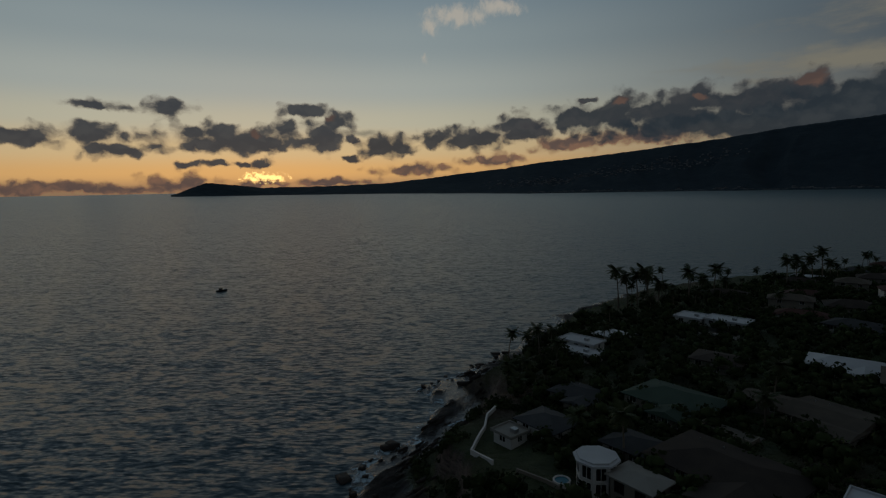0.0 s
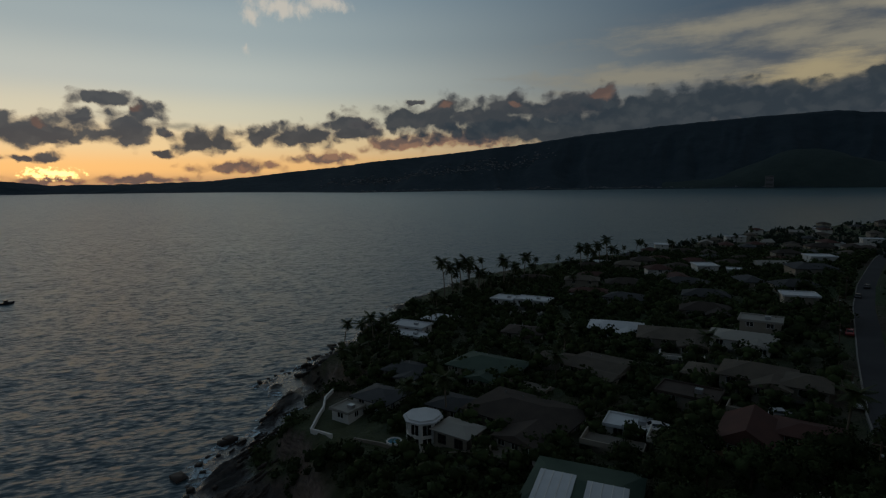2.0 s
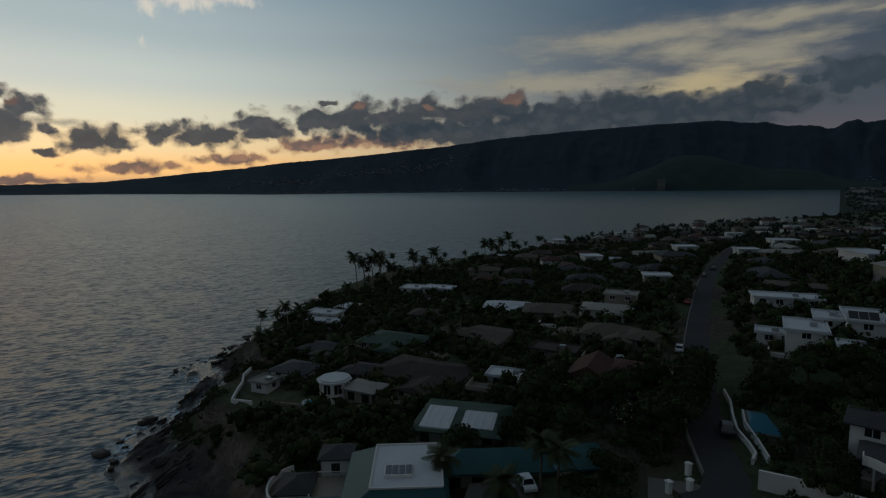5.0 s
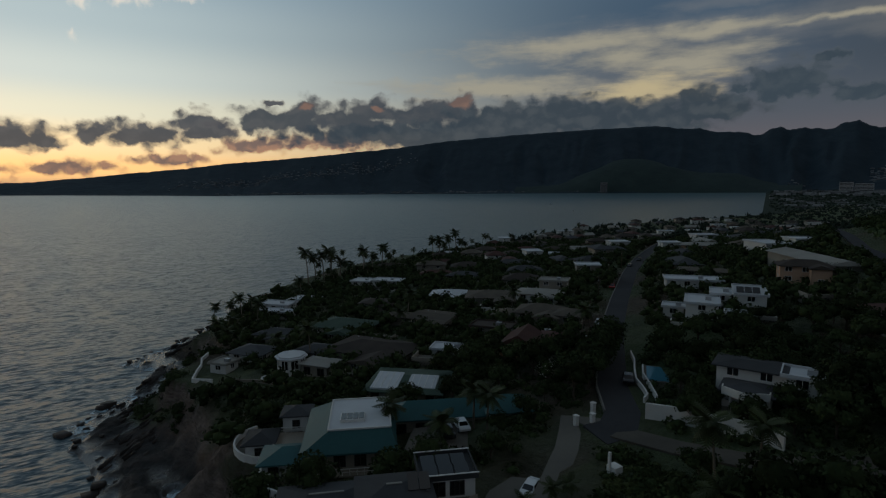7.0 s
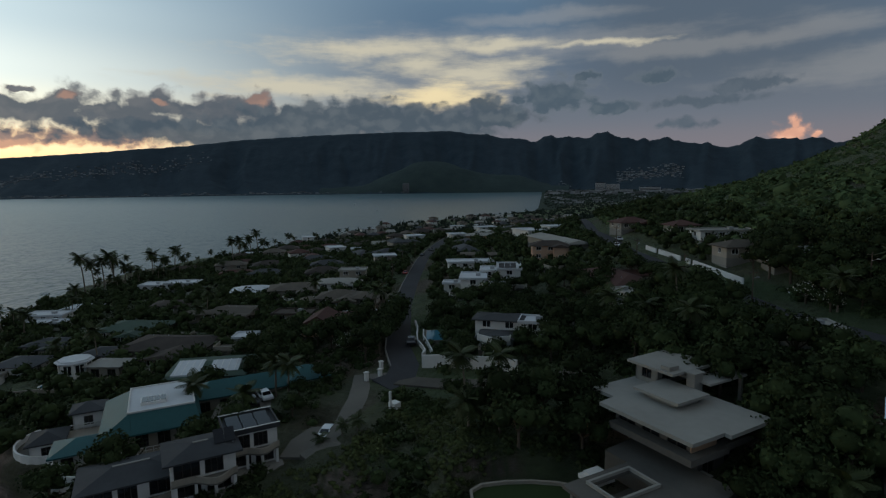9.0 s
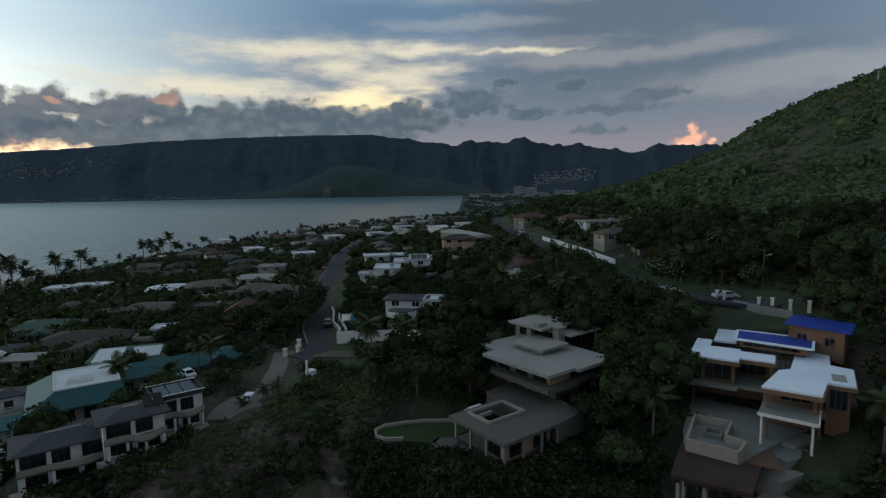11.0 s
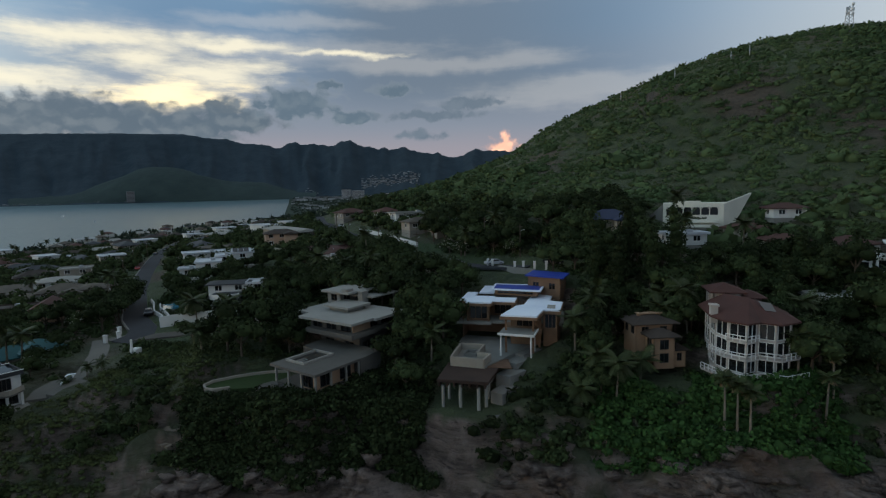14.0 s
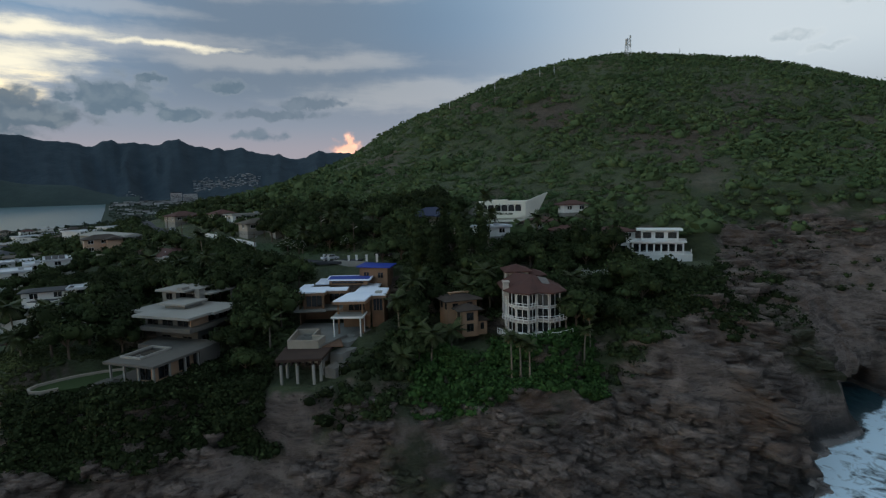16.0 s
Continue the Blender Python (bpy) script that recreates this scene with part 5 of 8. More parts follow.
def slab_house():
    """The house of stacked wide concrete slabs with a lower court."""
    ob = thing("house", pose(53.5, -33.5, 0, 0, 0, -22), "modern concrete house with stacked flat slab roofs", "house", "houses of the headland")
    main = [(-8.3, -9.9), (-3.0, -9.9), (-3.0, -10.7), (5.2, -10.5), (5.2, 7.6), (-5.6, 7.4), (-5.6, 3.6), (-8.5, 3.2)]
    part("roof", Shape().prism(main, 28.35, 28.8), PALE_ROOF, ob, "wide pale flat roof slab")
    part("roof", Shape().prism([(-2.9, -3.8), (3.1, -3.7), (3.1, 2.9), (-2.9, 2.9)], 29.5, 29.85), PALE_ROOF, ob)
    ring_walls(ob, [(-2.0, -2.9), (2.2, -2.9), (2.2, 2.0), (-2.0, 2.0)], 28.8, 29.5, [], CONCRETE, FRAME_DARK)
    part("roof", Shape().prism([(0.9, 0.0), (9.4, 0.1), (9.4, 7.9), (0.9, 7.5)], 31.25, 31.6), PALE_ROOF, ob)
    ring_walls(ob, [(2, 3.2), (8.6, 3.2), (8.6, 6.9), (2, 6.9)], 28.8, 31.25, [28.6], CONCRETE, FRAME_DARK, 1.6, 0.5, 0.9, 2.2)
    part("roof", Shape().prism([(4.4, -2.9), (12.0, -2.9), (12.0, 2.8), (4.4, 2.8)], 30.3, 30.6), PALE_ROOF, ob)
    part("chimney", Shape().box(1.4, 0.9, 31.6, 3.2, 2.3, 32.15).box(3.3, -1.4, 28.8, 4.9, -0.2, 31.5).box(3.1, -1.6, 31.5, 5.1, 0.0, 31.7), CONCRETE, ob, "stepped concrete roof block")
    part("post", Shape().box(11.2, -2.6, 25, 11.6, -2.2, 30.3), CONCRETE, ob)
    ring_walls(ob, [(-6.2, -8.2), (4.4, -7.6), (4.4, 6.6), (-6.2, 2.6)], 25.5, 28.35, [25.2], DARK_CONC, FRAME_DARK, 2.6, 0.5, 0.2, 2.5)
    part("window_bay", Shape().box(-6.5, -8.5, 26.1, -2.2, -8.3, 28.1), WARM_WALL, ob, "warm timber framed corner bay")
    part("balcony", Shape().prism([(-8.0, -9.6), (-1.5, -9.6), (-1.5, -9.0), (4.8, -9.0), (4.8, -7.7), (-6.3, -8.3), (-6.3, 2.0), (-8.0, 2.0)], 25.9, 26.7), DARK_CONC, ob, "thick concrete balcony")
    # recessed lower walls: their dark tone adds to the shade below the balcony
    ring_walls(ob, [(-4.2, -7.6), (4.4, -7.0), (4.4, 6.6), (-4.2, 2.4)], 20.0, 25.9, [21.8], DARK_CONC, FRAME_DARK, 2.2, 1.2, 0.4, 2.4)
    part("stair", Shape().box(-7.4, -9.2, 23.4, -3.6, -7.8, 23.7), CONCRETE, ob)
    # lower court
    o, h = (-19.6, -13.4, -9.8, -2.8), (-17.0, -8.0, -11.2, -4.2)
    low = part("court_roof", Shape().box(o[0], o[1], 23.6, o[2], h[1], 24.0).box(o[0], h[3], 23.6, o[2], o[3], 24.0).box(o[0], h[1], 23.6, h[0], h[3], 24.0).box(h[2], h[1], 23.6, o[2], h[3], 24.0), DARK_CONC, ob, "flat roof round an open court")
    cop = Shape()
    for a in ((h[0] - 0.3, h[1] - 0.3, h[2] + 0.3, h[1]), (h[0] - 0.3, h[3], h[2] + 0.3, h[3] + 0.3), (h[0] - 0.3, h[1], h[0], h[3]), (h[2], h[1], h[2] + 0.3, h[3])):
        cop.box(a[0], a[1], 24.0, a[2], a[3], 24.35)
    part("coping", cop, PALE_ROOF, low)
    part("deck", Shape().prism([(-9.78, -13.2), (-4.3, -12.6), (-4.3, 1.5), (-9.78, 0.8)], 21.0, 23.85), DARK_CONC, ob, "stained roof deck before the house")
    part("court_floor", Shape().box(o[0] + 1.0, o[1] + 1.0, 17.5, o[2] + 4, o[3] - 0.3, 20.9), DARK_CONC, ob)
    part("terrace", Shape().box(-20.2, -14.0, 20.6, -9.2, -13.0, 20.95).box(-20.2, -13.0, 20.6, -19.2, -3.2, 20.95), DARK_CONC, ob)
    for y in (-13.1, -10.0, -7.0, -4.0):
        part("column", Shape().box(-19.4, y - 0.15, 20.95, -19.1, y + 0.15, 23.6), CONCRETE, ob)
    for x in (-16.2, -13.0, -10.2):
        part("column", Shape().box(x - 0.15, -13.3, 20.95, x + 0.15, -13.0, 23.6), CONCRETE, ob)
    ring_walls(ob, [(-18.4, -12.2), (-10.2, -12.2), (-10.2, -8.6), (-18.4, -8.6)], 21.0, 23.6, [21.0], WARM_WALL, FRAME_DARK, 2.4, 0.4, 0.2, 2.3)
    part("skylight", Shape().box(-14.6, -2.6, 22.0, -11.6, 0.2, 22.5).box(-14.2, -2.2, 22.5, -12.0, -0.2, 22.9), WHITE, ob)
    # fan of garden steps and the curved terrace wall
    fan = Shape()
    for k in range(5):
        r = 3.6 - k * 0.6
        fan.prism([(-19.4, -4.6)] + [(-19.4 + r * math.cos(radians(100 + 16 * i)), -4.6 + r * math.sin(radians(100 + 16 * i))) for i in range(9)], 20.3 + 0.2 * k, 20.5 + 0.2 * k)
    part("garden_steps", fan, DARK_CONC, ob, "fan of curved garden steps")
    CLEAR.extend([(54, -33, 8.5), (58, -31, 7), (50, -36, 7), (38, -33, 5.5), (36, -36, 4.5), (41, -35, 5), (33, -28, 3), (36, -23, 5), (33, -21, 3.5), (40, -27, 4)])
    arc = [(40.5, -28.5), (39.6, -25.6), (38.0, -22.9), (36.0, -20.6), (33.6, -18.6), (31.6, -18.4), (30.2, -19.6), (30.0, -21.4), (31.4, -23.4)]
    solid("garden_wall", ribbon(arc, 16.0, 20.9, 0.35), CREAM, "curved cream retaining wall round a lawn", "wall")
    lawn = Shape().prism([(p[0], p[1]) for p in arc][::-1] + [(33.0, -27.5), (38, -29.5)][::-1], 15.5, 20.5)
    solid("lawn", lawn, GRASS, "clipped lawn on a raised terrace", "lawn", "structure")


def unfinished_house():
    """The house still being built: membrane roofs, tarpaulins, bare timber, pool deck on columns."""
    ob = thing("house", pose(0, 0, 0), "unfinished timber house with white roof membrane and tarpaulins", "house", "houses of the headland")
    part("roof", Shape().prism([(56.3, -61.0), (62.4, -61.0), (62.4, -57.0), (66.0, -57.0), (66.0, -54.9), (58.2, -54.9), (58.2, -56.2), (56.3, -56.2)], 29.85, 30.2), MEMBRANE, ob, "white roof membrane")
    part("roof", Shape().prism([(58.0, -65.2), (61.6, -65.2), (61.6, -61.0), (58.0, -61.0)], 29.8, 30.15), MEMBRANE, ob)
    part("roof", Shape().prism([(66.0, -60.2), (73.6, -60.2), (73.6, -57.2), (66.0, -57.2)], 29.9, 30.2), MEMBRANE, ob)
    part("roof", Shape().prism([(48.2, -69.8), (53.4, -70.6), (53.4, -73.4), (60.6, -73.8), (61.4, -71.4), (72.6, -72.0), (71.2, -68.2), (57.2, -66.9), (56.0, -65.6), (48.4, -63.8)], 29.45, 29.8), MEMBRANE, ob)
    part("roof_hatch", Shape().box(54.6, -72.6, 29.8, 57.0, -71.2, 29.95), PALE_ROOF, ob)
    part("upper_roof", Shape().prism([(62.4, -69.4), (68.4, -69.8), (69.0, -60.3), (63.6, -60.3)], 31.15, 31.4), TARP, ob, "blue tarpaulin over the upper roof")
    for a, b in (((63.5, -60.2), (69.1, -60.2)), ((63.5, -60.2), (62.3, -69.5)), ((62.3, -69.5), (68.5, -69.9)), ((69.0, -60.2), (68.5, -69.9))):
        part("roof_edge", Shape().bar((*a, 31.35), (*b, 31.35), 0.35, 0.28), MEMBRANE, ob)
    for a, b in (((68.6, -60.7), (64.0, -60.7)), ((64.0, -60.7), (62.9, -69.0)), ((62.9, -69.0), (68.0, -69.4))):
        facade(ob, a, b, 30.2, 31.15, [(0.5, 0.9 * math.hypot(b[0] - a[0], b[1] - a[1]), 30.45, 31.0)], TIMBER, TIMBER, 0.15, 5)
    part("back_roof", Shape().prism([(64.8, -73.8), (71.2, -75.0), (74.4, -67.4), (67.8, -66.2)], 33.35, 33.6), TARP, ob, "blue tarpaulin over the back block")
    ring_walls(ob, [(65.6, -73.2), (70.8, -74.2), (73.6, -67.8), (68.2, -66.8)], 29.0, 33.35, [30.2], TIMBER, TIMBER, 1.4, 1.6, 0.8, 2.1)
    # fascias of bare timber, posts, floors
    for a, b in (((56.2, -61.1), (56.2, -56.1)), ((56.2, -61.1), (57.9, -61.1)), ((57.9, -61.1), (57.9, -65.3)), ((56.2, -56.1), (58.1, -56.1)), ((58.1, -56.1), (58.1, -54.8)), ((57.9, -65.3), (61.7, -65.3))):
        part("fascia_board", Shape().bar((*a, 29.7), (*b, 29.7), 0.16, 0.5), TIMBER, ob)
    for a, b in (((48.1, -69.9), (48.3, -63.7)), ((48.1, -69.9), (53.3, -70.7)), ((53.3, -70.7), (53.3, -73.5)), ((53.3, -73.5), (60.7, -73.9)), ((48.3, -63.7), (56.0, -65.5))):
        part("fascia_board", Shape().bar((*a, 29.3), (*b, 29.3), 0.16, 0.5), TIMBER, ob)
    for x, y, z0, z1 in ((57.0, -60.4, 26.5, 29.6), (57.0, -56.6, 26.5, 29.6), (49.2, -69.2, 23.2, 29.2), (49.4, -64.6, 23.2, 29.2), (53.0, -70.0, 23.2, 29.2), (58.4, -64.8, 23.2, 29.6), (60.0, -73.2, 23.2, 29.2), (56.5, -73.0, 23.2, 29.2)):
        part("post", Shape().box(x - 0.17, y - 0.17, z0, x + 0.17, y + 0.17, z1), TIMBER, ob)
    part("floor", Shape().prism([(55.8, -61), (74, -61), (74, -54.6), (55.8, -54.6)], 26.1, 26.5), CONCRETE, ob)
    part("floor", Shape().prism([(57.0, -74), (73, -74), (73, -61), (57.0, -61)], 26.1, 26.5), CONCRETE, ob)
    part("floor", Shape().prism([(50.5, -70.5), (57.0, -70.5), (57.0, -64), (50.5, -64)], 26.2, 26.5), TIMBER, ob)
    part("canopy", Shape().prism([(46.2, -69.4), (50.8, -69.8), (51.2, -64.0), (46.9, -63.6)], 26.75, 27.0), CONCRETE, ob, "concrete canopy with white edge")
    part("canopy_edge", Shape().bar((46.1, -69.5, 26.95), (46.8, -63.5, 26.95), 0.16, 0.36).bar((46.1, -69.5, 26.95), (50.8, -69.9, 26.95), 0.16, 0.36), WHITE, ob)
    for x, y in ((46.6, -69.0), (47.1, -64.0), (50.4, -69.3)):
        part("post", Shape().post(x, y, 23.2, 26.8, 0.14), WHITE, ob)
    for a, b, z0, z1 in (((57.4, -56.4), (57.4, -60.6), 26.5, 29.8), ((66, -55.4), (57.6, -55.4), 23.0, 29.8), ((62, -55.6), (62, -64.8), 23.2, 29.8), ((57.6, -64.9), (62, -64.9), 26.5, 29.8), ((54.4, -64.8), (54.4, -70.2), 23.2, 29.4), ((54.2, -73.0), (60.2, -73.4), 23.2, 29.4), ((53.8, -70.6), (53.8, -73.0), 23.2, 29.4)):
        L = math.hypot(b[0] - a[0], b[1] - a[1])
        facade(ob, a, b, z0, z1, spaced(L, z1 - 3.2, min(3.3, L - 0.5), 0.3, 0.25, 2.75), TIMBER, TIMBER, 0.18, 2)
    studs = Shape()
    for i in range(16):
        studs.box(61.8, -65 - i * 0.5, 26.5, 61.95, -64.85 - i * 0.5, 29.5)
    part("stud_wall", studs, TIMBER, ob, "open stud wall of new timber")
    # terrace with the empty pool
    part("terrace", Shape().prism([(41.4, -62.2), (50.0, -66.5), (57.5, -70.6), (59.5, -55.2), (47.0, -55.6), (42.6, -56.4)], 20.0, 23.1), CONCRETE, ob, "bare concrete terrace")
    wl = Shape()
    for a, b in (((42.0, -56.6), (49.8, -56.6)), ((42.0, -56.6), (41.4, -62.0)), ((41.4, -62.0), (44.6, -62.6)), ((44.6, -62.6), (45.2, -60.4)), ((45.2, -60.4), (49.8, -60.8)), ((49.8, -60.8), (49.8, -56.6))):
        wl.bar((*a, 23.5), (*b, 23.5), 0.3, 1.5)
    part("pool_wall", wl, CREAM, ob, "raised walls of an empty pool")
    part("hot_tub", Shape().box(46.0, -60.0, 23.1, 48.2, -59.8, 23.7).box(46.0, -58.2, 23.1, 48.2, -58.0, 23.7).box(46.0, -59.8, 23.1, 46.2, -58.2, 23.7).box(48.0, -59.8, 23.1, 48.2, -58.2, 23.7), CONCRETE, ob)
    for i in range(9):
        part("deck_board", Shape().box(42.0 + i * 0.5, -66.3 + i * 0.12, 22.75, 42.42 + i * 0.5, -62.4 + i * 0.1, 22.9), DARK_WOOD, ob)
    part("platform", Shape().prism([(35.4, -63.6), (43.5, -64.4), (43.5, -55.8), (35.4, -55.9)], 22.3, 22.75), FORMWORK, ob, "dark platform carried on tall columns")
    for i in range(7):
        part("joist", Shape().box(35.6, -63.2 + i * 1.15, 21.6, 43.2, -62.95 + i * 1.15, 22.3), FORMWORK, ob)
    for x, y, z in ((36.3, -56.6, 18.4), (36.6, -59.2, 18.4), (35.9, -62.1, 18.0), (37.4, -63.0, 18.4), (39.6, -56.8, 18.6), (40.5, -62.9, 18.0)):
        part("column", Shape().post(x, y, z - 2.5, 21.65, 0.26, 12), PALE_ROOF, ob, "pale round concrete column")
    for k in range(5):
        x = 53.0 - k * 3.6
        part("retaining_block", Shape().prism([(x - 4.2, -67.6 + 0.75 * k), (x, -70.4 + 0.8 * k), (x + 1.2, -66.6 + 0.5 * k), (x - 3.2, -64.6 + 0.4 * k)], 13.5, 23.0 - 0.15 * k - 0.28 * k * k), CONCRETE, ob)
    CLEAR.extend([(66, -62, 9), (55, -66, 8), (46, -60, 7), (39, -60, 6.5), (62, -70, 7), (69, -71, 6), (50, -68, 6), (60, -58, 6), (72, -59, 4), (78, -60, 5), (34, -58, 4), (80, -66, 4)])


def tower_house():
    """White bay-fronted house with red-brown roofs."""
    ob = thing("house", pose(0, 0, 0), "white three-storey house with bay front and red-brown roofs", "house", "houses of the headland")
    ring = [(56.5, -97.2), (49.3, -97.2), (46.6, -98.3), (44.9, -100.4), (46.4, -102.2), (45.4, -104.4), (47.2, -107.0), (56.5, -107.4)]
    for i in range(7):
        a, b = ring[i], ring[i + 1]
        L = math.hypot(b[0] - a[0], b[1] - a[1])
        holes = []
        for z, hi in ((22.8, 2.1), (25.3, 2.15), (27.8, 2.35)):
            holes += spaced(L, z, min(2.6, L - 0.36), 0.3, 0.15, hi + 0.12)
        facade(ob, a, b, 20.5, 30.45, holes, SHELL, FRAME_WHITE, 0.25, 1)
    facade(ob, ring[7], ring[0], 20.5, 30.45, [], SHELL, FRAME_WHITE, 0.25)
    eave = [(57.5, -96.3), (49.0, -96.3), (45.9, -97.5), (43.9, -100.3), (45.4, -102.3), (44.2, -104.8), (46.6, -108.0), (57.5, -108.4)]
    n = len(eave)
    apex = [(55.5, -99.8, 33.0), (52.0, -102.5, 33.0)]
    v = [(x, y, 30.45) for x, y in eave] + [(x, y, 30.7) for x, y in eave] + apex
    f = [tuple(range(n))] + [(i, n + i, n + (i + 1) % n, (i + 1) % n) for i in range(n)]
    f += [(n, 2 * n, n + 1), (n + 1, 2 * n, 2 * n + 1, n + 2), (n + 2, 2 * n + 1, n + 3), (n + 3, 2 * n + 1, n + 4), (n + 4, 2 * n + 1, n + 5), (n + 5, 2 * n + 1, n + 6), (n + 6, 2 * n + 1, n + 7), (n + 7, 2 * n + 1, 2 * n, n)]
    part("roof", Shape().add(v, f), RED_DULL, ob, "red-brown tiled hip roof")
    part("skylight", Shape().add([(48.0, -103.6, 31.9), (50.2, -103.2, 32.9), (50.2, -105.0, 32.6), (48.2, -105.2, 31.7)], [(0, 1, 2, 3), (3, 2, 1, 0)]), GLASS, ob)
    part("chimney", Shape().box(49.0, -97.4, 29.5, 50.2, -96.4, 32.1).box(48.85, -97.55, 32.1, 50.35, -96.25, 32.35), SHELL, ob)
    # stepped upper block
    for x0, y0, x1, y1, z, top in ((56.5, -102.8, 61.5, -98.4, 32.9, 34.6), (57.5, -106.0, 61.5, -103.2, 31.9, 33.4)):
        ring_walls(ob, [(x0, y0), (x1, y0), (x1, y1), (x0, y1)], 25.0, z, [z - 2.6], SHELL, FRAME_WHITE, 1.5, 0.8, 0.8, 2.0)
        cx, cy = (x0 + x1) / 2, (y0 + y1) / 2
        r = hip(x1 - x0, y1 - y0, z, 0.7, 0.4)
        r.v = [(x + cx, y + cy, zz) for x, y, zz in r.v]
        part("roof", r, RED_DULL, ob)
    for z, grow in ((27.6, 0.9), (25.1, 1.3), (22.4, 2.6)):
        pts = []
        for x, y in ring[1:7]:
            L = math.hypot(x - 52, y + 102)
            pts.append((x + (x - 52) / L * grow, y + (y + 102) / L * grow))
        use = pts if z < 26 else pts[1:4]
        slab = Shape().prism(use + [(52, -102)], z, z + 0.22)
        b = part("balcony", slab, SHELL, ob)
        part("railing", rail(use, z + 0.2, 0.95, 0.09, 0.8), FRAME_WHITE, b)
    for x, y in ring[2:6]:
        L = math.hypot(x - 52, y + 102)
        part("column", Shape().post(x + (x - 52) / L * 1.9, y + (y + 102) / L * 1.9, 19.5, 22.4, 0.13), SHELL, ob)
    CLEAR.extend([(51, -102, 6.5), (46, -102, 3.2), (58, -102, 5), (50, -98, 3), (50, -106, 3)])


def brown_house():
    ob = thing("house", pose(53.5, -88.3, 6.4, 0, 0, -72) @ Matrix.Scale(0.78, 4), "brown wooden hillside house with tiered hip roofs", "house", "houses of the headland")
    # local x runs along the view front (southwards), local y into the hill
    ring_walls(ob, [(-4.0, -1.5), (4.0, -1.5), (4.0, 4.5), (-4.0, 4.5)], 21.0, 28.0, [25.2], WARM_WALL, FRAME_DARK, 1.5, 1.0, 0.5, 2.2)
    part("roof", _moved(hip(8.6, 6.6, 28.0, 0.9, 0.32), 0, 1.5), BROWN_ROOF, ob)
    part("clerestory", Shape().box(-2.4, 1.1, 28.6, 2.6, 2.0, 29.6).box(-2.7, 0.8, 29.6, 2.9, 2.3, 29.75), WARM_WALL, ob, "raised ridge light with pale frame")
    ring_walls(ob, [(-1.9, -5.4), (2.6, -5.4), (2.6, -1.5), (-1.9, -1.5)], 19.5, 26.1, [20.4, 23.2], WARM_WALL, FRAME_DARK, 1.9, 0.25, 0.35, 2.35)
    part("roof", _moved(hip(5.2, 4.4, 26.1, 0.8, 0.42), 0.35, -3.2), BROWN_ROOF, ob)
    ring_walls(ob, [(2.6, -4.6), (5.4, -4.6), (5.4, -0.5), (2.6, -0.5)], 19.5, 23.0, [20.3], WARM_WALL, FRAME_DARK, 1.0, 0.3, 0.5, 2.2)
    part("roof", _moved(hip(3.0, 4.2, 23.0, 0.5, 0.35), 4.0, -2.5), BROWN_ROOF, ob)
    CLEAR.extend([(52.5, -88, 5), (48.5, -89.5, 4.5), (45, -90.5, 3.5)])


def _moved(sh, dx, dy, dz=0.0):
    sh.v = [(x + dx, y + dy, z + dz) for x, y, z in sh.v]
    return sh


